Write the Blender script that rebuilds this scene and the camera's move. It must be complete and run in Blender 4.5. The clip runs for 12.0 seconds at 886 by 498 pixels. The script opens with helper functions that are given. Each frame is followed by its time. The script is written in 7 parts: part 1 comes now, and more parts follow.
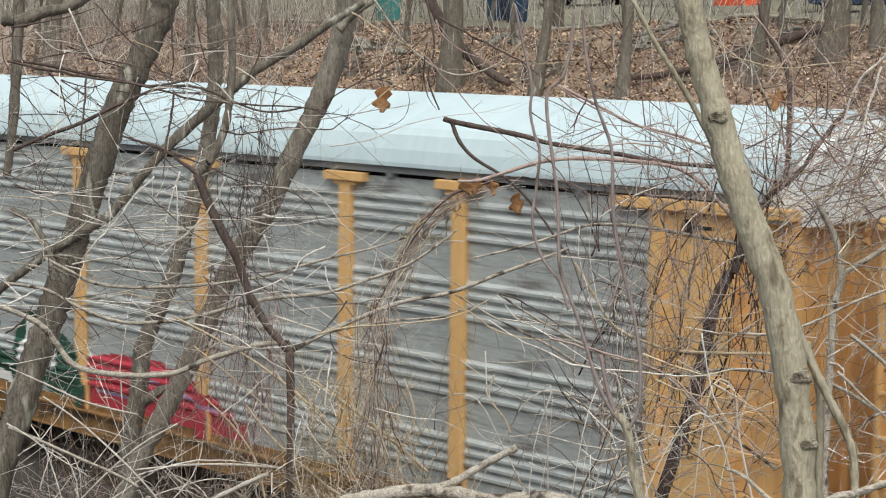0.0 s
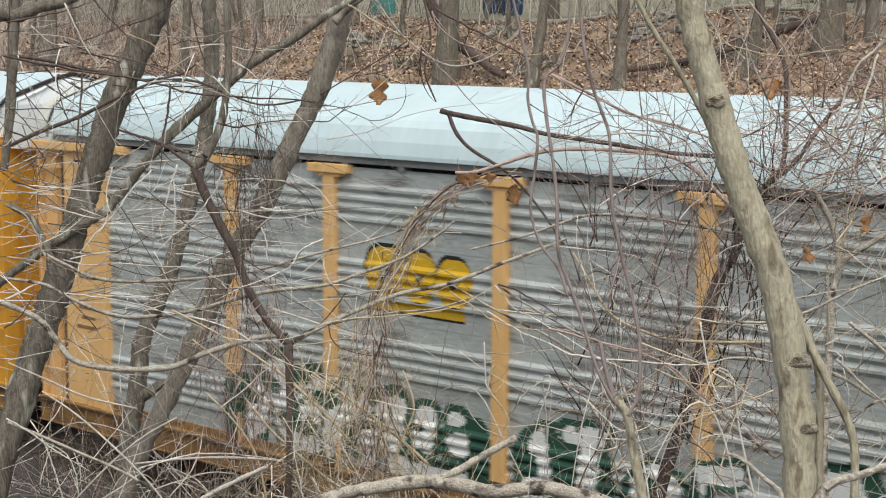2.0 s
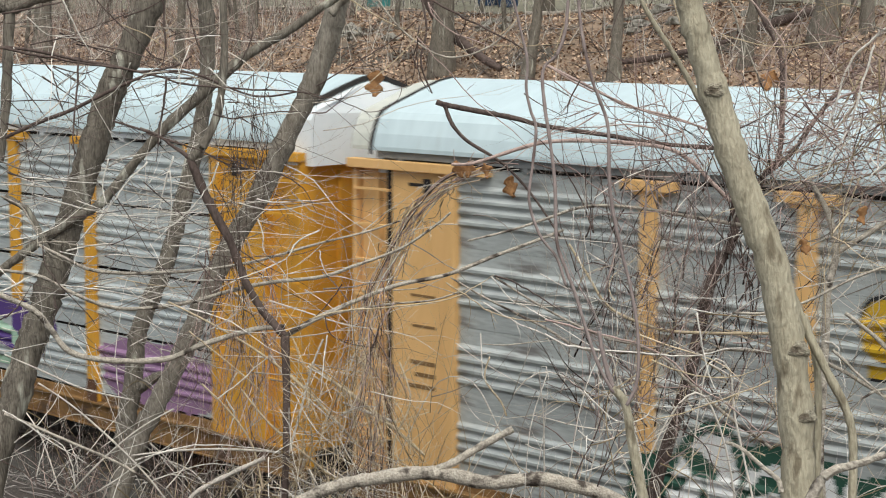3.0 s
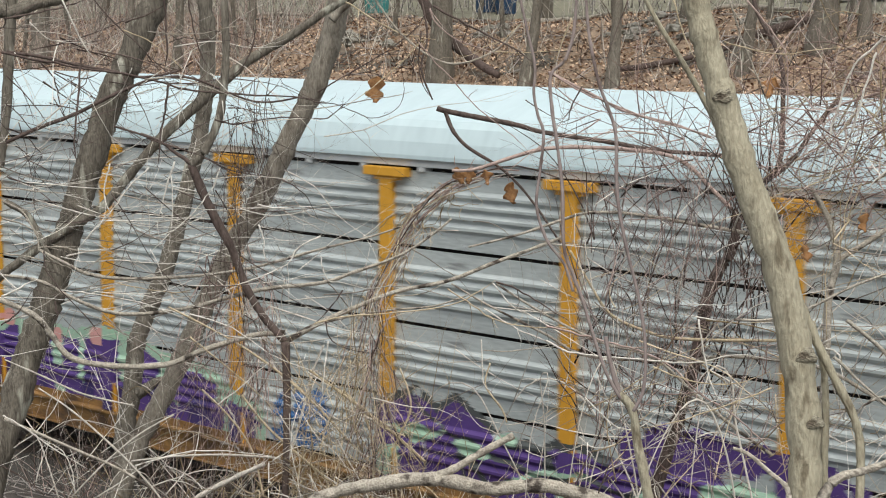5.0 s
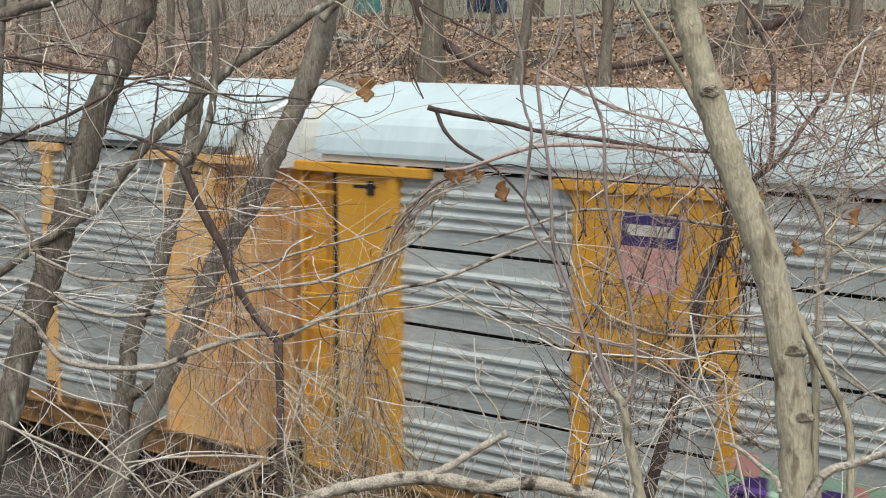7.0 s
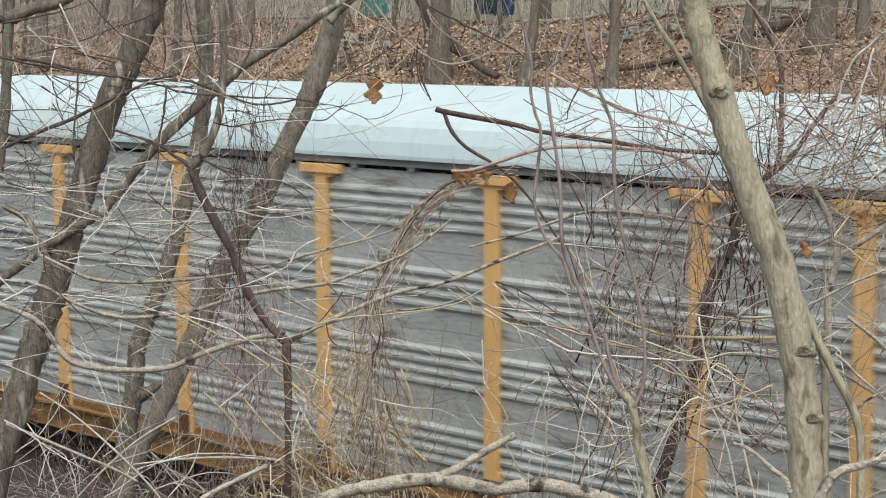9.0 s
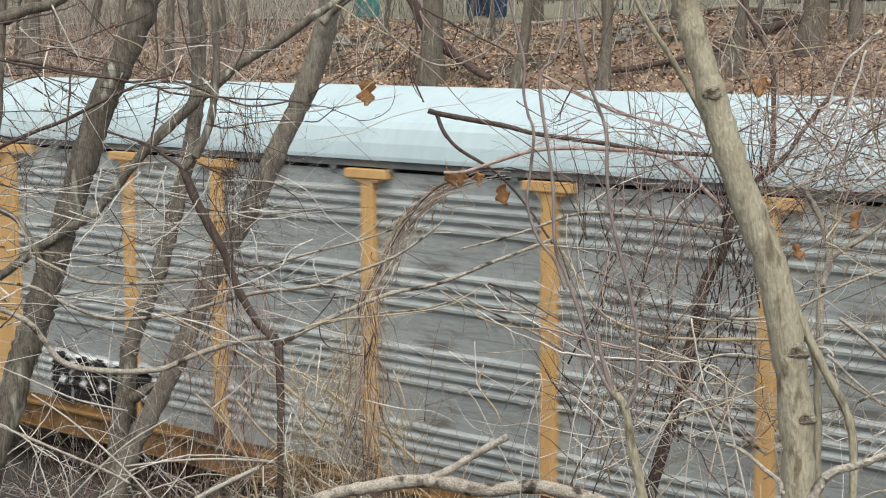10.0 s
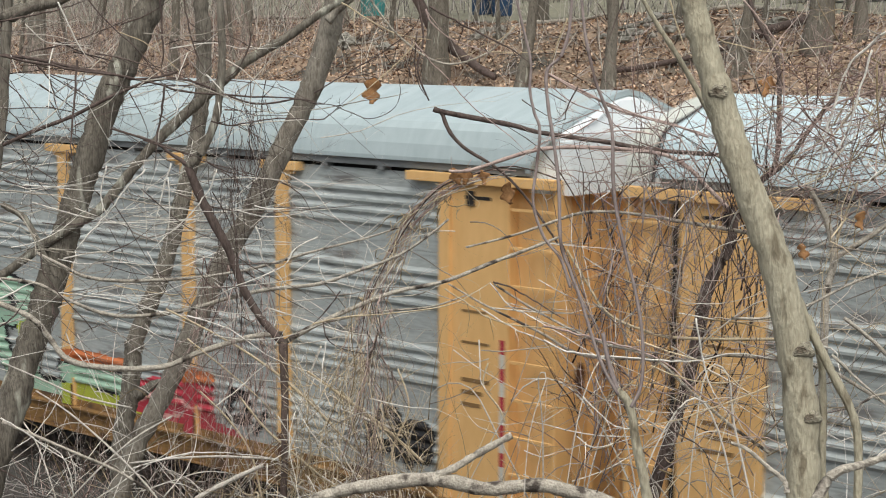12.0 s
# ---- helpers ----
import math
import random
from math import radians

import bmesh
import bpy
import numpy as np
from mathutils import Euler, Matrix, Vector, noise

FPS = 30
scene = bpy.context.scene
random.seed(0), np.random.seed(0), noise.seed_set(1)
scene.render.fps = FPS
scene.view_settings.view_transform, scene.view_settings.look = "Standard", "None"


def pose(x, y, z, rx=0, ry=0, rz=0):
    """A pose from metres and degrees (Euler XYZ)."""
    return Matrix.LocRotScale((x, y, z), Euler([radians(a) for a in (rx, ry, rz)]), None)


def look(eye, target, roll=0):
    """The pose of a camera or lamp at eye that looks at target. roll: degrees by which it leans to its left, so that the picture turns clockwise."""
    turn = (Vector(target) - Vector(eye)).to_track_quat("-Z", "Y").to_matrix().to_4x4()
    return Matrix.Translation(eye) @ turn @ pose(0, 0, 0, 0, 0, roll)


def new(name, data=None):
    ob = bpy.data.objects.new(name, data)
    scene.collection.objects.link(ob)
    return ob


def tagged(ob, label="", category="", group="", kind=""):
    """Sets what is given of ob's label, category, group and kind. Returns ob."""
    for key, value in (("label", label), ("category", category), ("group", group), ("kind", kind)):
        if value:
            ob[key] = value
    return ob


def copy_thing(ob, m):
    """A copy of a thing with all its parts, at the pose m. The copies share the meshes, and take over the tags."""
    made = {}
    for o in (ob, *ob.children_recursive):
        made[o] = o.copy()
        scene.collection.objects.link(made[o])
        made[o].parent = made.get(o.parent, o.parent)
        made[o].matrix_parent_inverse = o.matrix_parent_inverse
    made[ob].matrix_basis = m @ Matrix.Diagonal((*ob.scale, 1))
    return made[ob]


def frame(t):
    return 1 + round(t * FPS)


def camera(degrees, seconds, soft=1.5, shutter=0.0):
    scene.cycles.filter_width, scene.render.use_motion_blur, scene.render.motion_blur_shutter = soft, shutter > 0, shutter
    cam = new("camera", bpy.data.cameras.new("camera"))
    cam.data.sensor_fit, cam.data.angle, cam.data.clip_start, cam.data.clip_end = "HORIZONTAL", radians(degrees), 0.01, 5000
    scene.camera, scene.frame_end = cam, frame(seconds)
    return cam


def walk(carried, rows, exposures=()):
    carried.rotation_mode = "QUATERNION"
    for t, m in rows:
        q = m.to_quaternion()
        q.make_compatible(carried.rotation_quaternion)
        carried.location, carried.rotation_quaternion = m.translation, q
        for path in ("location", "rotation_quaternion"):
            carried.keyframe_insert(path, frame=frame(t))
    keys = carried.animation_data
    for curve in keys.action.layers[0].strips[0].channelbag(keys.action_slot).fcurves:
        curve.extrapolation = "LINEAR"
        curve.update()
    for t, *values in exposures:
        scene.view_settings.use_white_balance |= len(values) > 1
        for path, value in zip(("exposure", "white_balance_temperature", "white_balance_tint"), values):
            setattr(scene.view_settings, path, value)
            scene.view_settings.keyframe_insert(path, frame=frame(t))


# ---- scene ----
cam = camera(29.3, 12.0, soft=1.1, shutter=0.3)
# A hand-held camera: it sways a few centimetres on the spot.
CAMERA_ROWS = [
    (0, look((0.0311, 0.0343, 6.6373), (-13.3653, 14.6803, 4.1806), 0.730)),
    (0.5, look((0.0203, 0.0240, 6.6335), (-13.3890, 14.6469, 4.1114), 0.714)),
    (1, look((0.0233, 0.0259, 6.6291), (-13.3923, 14.6363, 4.0681), 0.653)),
    (1.5, look((0.0296, 0.0305, 6.6225), (-13.3623, 14.6633, 4.0656), 0.529)),
    (2, look((0.0301, 0.0300, 6.6169), (-13.3377, 14.6902, 4.0912), 0.267)),
    (2.5, look((0.0312, 0.0302, 6.6126), (-13.3085, 14.7140, 4.0746), 0.152)),
    (3, look((0.0230, 0.0219, 6.6070), (-13.2937, 14.7138, 3.9967), 0.240)),
    (5, look((-0.0018, -0.0011, 6.6030), (-13.2946, 14.7260, 4.0707), 0.408)),
    (5.5, look((-0.0002, -0.0001, 6.6006), (-13.2977, 14.7267, 4.0908), 0.361)),
    (6, look((-0.0000, -0.0000, 6.6000), (-13.2871, 14.7366, 4.0933), 0.200)),
    (6.5, look((0.0071, 0.0056, 6.5954), (-13.2534, 14.7616, 4.0616), 0.041)),
    (7, look((0.0103, 0.0084, 6.5951), (-13.2286, 14.7837, 4.0606), -0.094)),
    (9, look((0.0050, 0.0030, 6.5913), (-13.2972, 14.7257, 4.0823), -0.155)),
    (9.5, look((0.0047, 0.0027, 6.5906), (-13.2615, 14.7566, 4.0746), -0.114)),
    (10, look((0.0038, 0.0015, 6.5888), (-13.2329, 14.7868, 4.1021), -0.099)),
    (10.5, look((0.0070, 0.0034, 6.5828), (-13.2270, 14.7922, 4.1025), -0.090)),
    (11, look((-0.0009, -0.0032, 6.5858), (-13.2440, 14.7719, 4.0724), 0.025)),
    (11.5, look((-0.0021, -0.0046, 6.5843), (-13.2712, 14.7478, 4.0744), 0.085)),
    (12, look((0.0009, -0.0019, 6.5841), (-13.2716, 14.7494, 4.0860), 0.117)),
]
walk(cam, CAMERA_ROWS, [(0, 0.37, 6600, 6), (12, 0.37, 6600, 6)])

# World, sun and exposure: a bright overcast late-winter day.
world = bpy.data.worlds.new("overcast_sky")
scene.world = world
world.use_nodes = True
wn, wl = world.node_tree.nodes, world.node_tree.links
sky = wn.new("ShaderNodeTexSky")
sky.sky_type = "NISHITA"
sky.sun_disc = False
sky.sun_elevation, sky.sun_rotation = radians(62), radians(135)
sky.dust_density = 3.0
grey = wn.new("ShaderNodeHueSaturation")
grey.inputs["Saturation"].default_value = 0.45
wl.new(sky.outputs["Color"], grey.inputs["Color"])
wl.new(grey.outputs["Color"], wn["Background"].inputs["Color"])
wn["Background"].inputs["Strength"].default_value = 0.118
sun = new("sun", bpy.data.lights.new("sun", "SUN"))
sun.data.energy, sun.data.angle, sun.data.color = 1.8, radians(60), (1.0, 0.965, 0.91)
sun.matrix_world = look((0, 0, 40), (-40 * math.sin(radians(135)) * 0.53, -40 * math.cos(radians(135)) * 0.53, 0))


# ---- materials ----
def mat(name, a, b, rough=0.8, scale=6.0, stretch=(1, 1, 1), metal=0.0, fine=40.0, bump=0.2, spots=None, spot_scale=3.0,
        spot_cut=0.62, island=0.0, spec=0.4):
    """A surface between the colours a and b, by noise at two scales, with fine relief and optional stains."""
    m = bpy.data.materials.new(name)
    m.use_nodes = True
    n, l = m.node_tree.nodes, m.node_tree.links
    bsdf = n["Principled BSDF"]
    bsdf.inputs["Metallic"].default_value = metal
    bsdf.inputs["Specular IOR Level"].default_value = spec
    co = n.new("ShaderNodeTexCoord")
    mp = n.new("ShaderNodeMapping")
    mp.inputs["Scale"].default_value = stretch
    l.new(co.outputs["Object"], mp.inputs["Vector"])
    big, small = n.new("ShaderNodeTexNoise"), n.new("ShaderNodeTexNoise")
    for tex, s, d in ((big, scale, 4.0), (small, fine, 3.0)):
        tex.inputs["Scale"].default_value, tex.inputs["Detail"].default_value = s, d
        l.new(mp.outputs["Vector"], tex.inputs["Vector"])
    add = n.new("ShaderNodeMath")
    add.operation = "MULTIPLY_ADD"
    add.inputs[1].default_value = 0.55
    l.new(small.outputs["Fac"], add.inputs[0])
    sub = n.new("ShaderNodeMath")
    sub.operation = "MULTIPLY"
    sub.inputs[1].default_value = 0.45
    l.new(big.outputs["Fac"], sub.inputs[0])
    l.new(sub.outputs[0], add.inputs[2])
    fac = add.outputs[0]
    if island:
        geo = n.new("ShaderNodeNewGeometry")
        mx = n.new("ShaderNodeMath")
        mx.operation = "MULTIPLY_ADD"
        mx.inputs[1].default_value = island
        l.new(geo.outputs["Random Per Island"], mx.inputs[0])
        of = n.new("ShaderNodeMath")
        of.operation = "MULTIPLY_ADD"
        of.inputs[1].default_value, of.inputs[2].default_value = 1.0, -island / 2
        l.new(fac, of.inputs[0])
        l.new(of.outputs[0], mx.inputs[2])
        fac = mx.outputs[0]
    ramp = n.new("ShaderNodeValToRGB")
    ramp.color_ramp.elements[0].position, ramp.color_ramp.elements[1].position = 0.3, 0.7
    ramp.color_ramp.elements[0].color, ramp.color_ramp.elements[1].color = (*a, 1), (*b, 1)
    l.new(fac, ramp.inputs["Fac"])
    out = ramp.outputs["Color"]
    if spots:
        sp = n.new("ShaderNodeTexNoise")
        sp.inputs["Scale"].default_value, sp.inputs["Detail"].default_value = spot_scale, 6.0
        l.new(mp.outputs["Vector"], sp.inputs["Vector"])
        sr = n.new("ShaderNodeValToRGB")
        sr.color_ramp.elements[0].position, sr.color_ramp.elements[1].position = spot_cut, spot_cut + 0.1
        l.new(sp.outputs["Fac"], sr.inputs["Fac"])
        mix = n.new("ShaderNodeMix")
        mix.data_type = "RGBA"
        l.new(sr.outputs["Color"], mix.inputs["Factor"])
        l.new(out, mix.inputs["A"])
        mix.inputs["B"].default_value = (*spots, 1)
        out = mix.outputs["Result"]
    l.new(out, bsdf.inputs["Base Color"])
    rr = n.new("ShaderNodeMapRange")
    rr.inputs["To Min"].default_value, rr.inputs["To Max"].default_value = max(rough - 0.12, 0.05), min(rough + 0.12, 1)
    l.new(small.outputs["Fac"], rr.inputs["Value"])
    l.new(rr.outputs["Result"], bsdf.inputs["Roughness"])
    if bump:
        bp = n.new("ShaderNodeBump")
        bp.inputs["Strength"].default_value, bp.inputs["Distance"].default_value = bump, 0.02
        l.new(small.outputs["Fac"], bp.inputs["Height"])
        l.new(bp.outputs["Normal"], bsdf.inputs["Normal"])
    return m


STEEL_DULL = mat("weathered_galvanised_sheet", (0.27, 0.29, 0.285), (0.53, 0.565, 0.555), 0.55, 0.8, (0.6, 1, 3.0), 0.1, 9, 0.05, (0.21, 0.205, 0.195), 2.0, 0.62)
STEEL_PALE = mat("pale_galvanised_sheet", (0.33, 0.365, 0.37), (0.58, 0.625, 0.62), 0.5, 0.8, (0.6, 1, 3.0), 0.1, 9, 0.05, (0.23, 0.235, 0.235), 2.0, 0.66)
ROOF_WHITE = mat("white_roof_paint", (0.47, 0.575, 0.605), (0.58, 0.695, 0.725), 0.5, 0.7, (3, 0.5, 0.5), 0, 5, 0.01, (0.41, 0.475, 0.48), 1.0, 0.66)
GABLE_WHITE = mat("clean_white_end_paint", (0.76, 0.81, 0.83), (0.84, 0.88, 0.89), 0.5, 1.5, (1, 1, 1), 0, 8, 0.01)
HOOD_CREAM = mat("cream_white_hood_paint", (0.50, 0.52, 0.47), (0.64, 0.64, 0.58), 0.55, 1.2, (1, 1, 1), 0, 8, 0.03, (0.50, 0.47, 0.38), 1.4, 0.62)
ROOF_DULL = mat("dusty_white_roof_paint", (0.31, 0.375, 0.39), (0.47, 0.54, 0.55), 0.55, 0.9, (6, 0.4, 0.4), 0, 9, 0.06, (0.43, 0.43, 0.38), 0.8, 0.62)
STRIP_GREY = mat("grey_rail_paint", (0.15, 0.16, 0.16), (0.26, 0.27, 0.27), 0.6, 2, (0.5, 1, 2), 0, 12, 0.05)
STRIP_WHITE = mat("pale_rail_paint", (0.50, 0.52, 0.52), (0.66, 0.68, 0.68), 0.6, 2, (0.5, 1, 2), 0, 12, 0.05)
TAN = mat("faded_yellow_paint", (0.68, 0.40, 0.155), (0.80, 0.50, 0.215), 0.65, 1.4, (2, 2, 0.4), 0, 8, 0.04, (0.50, 0.28, 0.12), 1.3, 0.70)
GOLD = mat("golden_yellow_paint", (0.62, 0.305, 0.03), (0.72, 0.37, 0.045), 0.6, 1.4, (2, 2, 0.4), 0, 8, 0.04, (0.38, 0.18, 0.035), 1.3, 0.71)
SILL_RUST = mat("rusty_yellow_sill_paint", (0.10, 0.056, 0.026), (0.36, 0.20, 0.066), 0.75, 2.0, (1, 1, 2), 0, 14, 0.15, (0.085, 0.052, 0.032), 1.6, 0.53)
# sooty steel, and near-black for sheets that stand in for shade
DARK_STEEL_AND_SHADE = mat("sooty_steel_and_shade_black", (0.012, 0.011, 0.010), (0.035, 0.03, 0.027), 0.8, 4, (1, 1, 1), 0, 20, 0.15)
RUST = mat("brown_rusted_steel", (0.07, 0.035, 0.02), (0.16, 0.08, 0.045), 0.85, 4, (1, 1, 1), 0, 20, 0.2)
RAIL_STEEL = mat("worn_rail_steel", (0.10, 0.07, 0.05), (0.25, 0.22, 0.20), 0.45, 3, (1, 1, 1), 0.6, 20, 0.1)
BARK_GREY = mat("grey_brown_bark", (0.066, 0.056, 0.046), (0.28, 0.252, 0.208), 0.95, 16, (1, 1, 0.22), 0, 75, 1.0, (0.44, 0.43, 0.36), 9, 0.60, 0.1, 0.1)
BARK_PALE = mat("pale_olive_young_bark", (0.29, 0.257, 0.185), (0.52, 0.475, 0.36), 0.9, 26, (1, 1, 0.3), 0, 110, 0.6, (0.20, 0.17, 0.12), 24, 0.57, 0, 0.15)
BARK_DARK = mat("dark_brown_bark", (0.040, 0.030, 0.027), (0.165, 0.125, 0.110), 0.95, 9, (1, 1, 0.4), 0, 45, 0.6, None, 5, 0.6, 0.3, 0.1)
TWIG_GREY = mat("grey_dead_twig", (0.26, 0.23, 0.20), (0.70, 0.65, 0.58), 0.95, 9, (1, 1, 1), 0, 60, 0.3, None, 5, 0.6, 0.8, 0.1)
STEM_DARK = mat("purplish_grey_stem", (0.20, 0.158, 0.15), (0.37, 0.305, 0.285), 0.9, 9, (1, 1, 0.5), 0, 60, 0.4, (0.15, 0.11, 0.10), 12, 0.6)
BRANCH_GREY = mat("weathered_grey_branch_bark", (0.20, 0.175, 0.145), (0.64, 0.58, 0.49), 0.95, 14, (1, 1, 1), 0, 70, 0.8, (0.085, 0.07, 0.06), 8, 0.55, 0.15, 0.1)
BARK_MID = mat("smooth_grey_bark", (0.115, 0.10, 0.082), (0.37, 0.335, 0.28), 0.95, 14, (1, 1, 0.3), 0, 70, 0.9, (0.12, 0.10, 0.08), 8, 0.58, 0, 0.1)
KNOT_BROWN = mat("dark_scarred_knot_bark", (0.24, 0.21, 0.155), (0.50, 0.46, 0.355), 0.95, 30, (1, 1, 2), 0, 110, 0.9, (0.16, 0.13, 0.095), 20, 0.5)
TWIG_WHITE = mat("bleached_bare_twig", (0.34, 0.31, 0.27), (0.86, 0.82, 0.75), 0.9, 9, (1, 1, 1), 0, 60, 0.3, (0.22, 0.17, 0.15), 11, 0.60, 0.6, 0.15)
TWIG_DIM = mat("dull_lilac_grey_twig", (0.10, 0.088, 0.082), (0.44, 0.40, 0.375), 0.95, 9, (1, 1, 1), 0, 60, 0.3, None, 5, 0.6, 0.8, 0.1)
TWIG_RED = mat("reddish_brown_twig", (0.18, 0.12, 0.105), (0.54, 0.42, 0.375), 0.9, 9, (1, 1, 1), 0, 60, 0.3, None, 5, 0.6, 0.75, 0.15)
TWIG_TAN = mat("tan_dry_stalk", (0.26, 0.20, 0.12), (0.66, 0.55, 0.39), 0.95, 9, (1, 1, 1), 0, 60, 0.3, None, 5, 0.6, 0.75, 0.1)
LEAF = mat("curled_brown_leaf", (0.22, 0.095, 0.035), (0.50, 0.27, 0.12), 0.85, 10, (1, 1, 1), 0, 50, 0.3)
LITTER = mat("fallen_leaf_litter", (0.12, 0.080, 0.054), (0.46, 0.34, 0.24), 0.95, 1.6, (1, 1, 1), 0, 18, 0.8, (0.12, 0.105, 0.085), 0.45, 0.53)
LITTER_LEAF = mat("loose_fallen_leaf", (0.13, 0.062, 0.036), (0.70, 0.51, 0.36), 0.9, 3, (1, 1, 1), 0, 20, 0.2, None, 3, 0.6, 1.0)
SOIL = mat("dark_twiggy_soil", (0.022, 0.018, 0.015), (0.12, 0.10, 0.085), 0.95, 3, (1, 1, 1), 0, 26, 0.8, (0.05, 0.036, 0.026), 1.2, 0.58)
STRAW = mat("dull_winter_lawn", (0.085, 0.078, 0.056), (0.27, 0.255, 0.18), 0.95, 0.35, (1, 1, 1), 0, 6, 0.5)
# ballast darkened so its colour carries the shade under the train
BALLAST = mat("shade_darkened_track_ballast", (0.025, 0.023, 0.021), (0.085, 0.078, 0.07), 0.9, 8, (1, 1, 1), 0, 30, 1.0)
ROCK = mat("pale_grey_rock", (0.17, 0.16, 0.135), (0.38, 0.36, 0.315), 0.9, 4, (1, 1, 1), 0, 22, 0.9, (0.12, 0.11, 0.085), 3, 0.56)
SLEEPER_WOOD = mat("dark_sleeper_wood", (0.035, 0.027, 0.02), (0.10, 0.08, 0.065), 0.9, 4, (0.3, 3, 3), 0, 30, 0.5)


def paint(name, c, k=0.7):
    return mat(name, tuple(v * k for v in c), c, 0.65, 3, (1, 1, 2), 0, 25, 0.1)


RED, GREEN, WHITE, BLACK = paint("red_spray_paint", (0.50, 0.045, 0.07)), paint("dark_green_spray_paint", (0.025, 0.09, 0.06)), paint("white_spray_paint", (0.80, 0.81, 0.80), 0.8), paint("black_spray_paint", (0.02, 0.02, 0.022))
PURPLE, MINT, BLUE = paint("purple_spray_paint", (0.105, 0.055, 0.24)), paint("mint_spray_paint", (0.42, 0.62, 0.47)), paint("blue_spray_paint", (0.05, 0.17, 0.42))
MAUVE, LIME, YELLOW = paint("faded_mauve_spray_paint", (0.34, 0.20, 0.34)), paint("lime_spray_paint", (0.50, 0.55, 0.07)), paint("yellow_lettering_paint", (0.68, 0.42, 0.02))
PINK, NAVY, TEAL = paint("faded_pink_decal", (0.68, 0.36, 0.33), 0.85), paint("navy_decal", (0.055, 0.035, 0.16)), paint("teal_plastic", (0.06, 0.30, 0.29))
BIN_BLUE, ORANGE = paint("dark_blue_plastic", (0.02, 0.06, 0.13)), paint("orange_red_fabric", (0.75, 0.10, 0.03))
ORANGE_SPRAY = paint("orange_spray_paint", (0.55, 0.17, 0.06))
FADED_INK = paint("faded_stencil_ink", (0.26, 0.15, 0.06))
SOOT_SPRAY = paint("dark_grey_spray_paint", (0.09, 0.10, 0.10))
SIGN_WHITE = paint("white_reflective_tape", (0.7, 0.68, 0.62))
GLASS_DARK = mat("dark_window_glass", (0.02, 0.022, 0.025), (0.04, 0.042, 0.045), 0.12, 2, (1, 1, 1), 0, 5, 0)


# ---- mesh helpers ----
def mesh_of(name, verts, faces, material, smooth=False):
    me = bpy.data.meshes.new(name)
    me.from_pydata([tuple(v) for v in verts], [], faces)
    me.materials.append(material)
    if smooth:
        me.shade_smooth()
    me.update()
    return me


def under(name, me, parent, label="", place=(0, 0, 0)):
    """Links a mesh as one part of its thing."""
    ob = new(name, me)
    ob.parent = parent
    ob.location = place
    if label:
        tagged(ob, label)
    return ob


def part(name, bm, material, parent, label="", place=(0, 0, 0), smooth=False):
    me = bpy.data.meshes.new(name)
    bm.normal_update()
    bm.to_mesh(me)
    bm.free()
    me.materials.append(material)
    if smooth:
        me.shade_smooth()
    return under(name, me, parent, label, place)


def box(x0, x1, y0, y1, z0, z1, bevel=0.0, bm=None):
    """A bevelled block between two corners, added to bm."""
    bm = bm or bmesh.new()
    made = bmesh.ops.create_cube(bm, size=1.0)["verts"]
    for v in made:
        v.co = Vector(((x0 + x1) / 2 + v.co.x * (x1 - x0), (y0 + y1) / 2 + v.co.y * (y1 - y0), (z0 + z1) / 2 + v.co.z * (z1 - z0)))
    if bevel:
        edges = list({e for v in made for e in v.link_edges})
        bmesh.ops.bevel(bm, geom=edges, offset=bevel, segments=2, profile=0.7, affect="EDGES")
    return bm


def prism(outline, x0, x1, axis=0):
    """Verts and faces of an outline of (y, z) swept from x0 to x1."""
    k = len(outline)
    v = [(x0, y, z) for y, z in outline] + [(x1, y, z) for y, z in outline]
    faces = [(i, (i + 1) % k, k + (i + 1) % k, k + i) for i in range(k)] + [tuple(range(k - 1, -1, -1)), tuple(range(k, 2 * k))]
    return v, faces


def tube_data(points, radii, sides=6, sub=4, wob=0.0, rng=random):
    """Rings round a smooth line through the points; returns verts and faces."""
    p = [Vector(q) for q in points]
    line, rad = [], []
    for i in range(len(p) - 1):
        a, b, c, d = p[max(i - 1, 0)], p[i], p[i + 1], p[min(i + 2, len(p) - 1)]
        for j in range(sub):
            t = j / sub
            line.append(0.5 * (2 * b + (c - a) * t + (2 * a - 5 * b + 4 * c - d) * t * t + (3 * b - a - 3 * c + d) * t ** 3))
            rad.append(radii[i] * (1 - t) + radii[i + 1] * t)
    line.append(p[-1])
    rad.append(radii[-1])
    if wob:
        for i in range(1, len(line) - 1):
            line[i] += Vector((rng.gauss(0, 1), rng.gauss(0, 1), rng.gauss(0, 1))) * wob * rad[i]
            rad[i] *= 1 + rng.gauss(0, 0.06)
    verts, faces = [], []
    for i, c in enumerate(line):
        d = (line[min(i + 1, len(line) - 1)] - line[max(i - 1, 0)]).normalized()
        s = d.cross(Vector((0.31, 0.17, 0.94)) if abs(d.z) < 0.8 else Vector((1, 0.2, 0))).normalized()
        u = s.cross(d)
        for k in range(sides):
            ang = 2 * math.pi * k / sides
            verts.append(c + (s * math.cos(ang) + u * math.sin(ang)) * rad[i])
    for i in range(len(line) - 1):
        for k in range(sides):
            a, b = i * sides + k, i * sides + (k + 1) % sides
            faces.append((a, b, b + sides, a + sides))
    faces.append(tuple(range(sides - 1, -1, -1)))
    n = len(line) * sides
    faces.append(tuple(range(n - sides, n)))
    return verts, faces


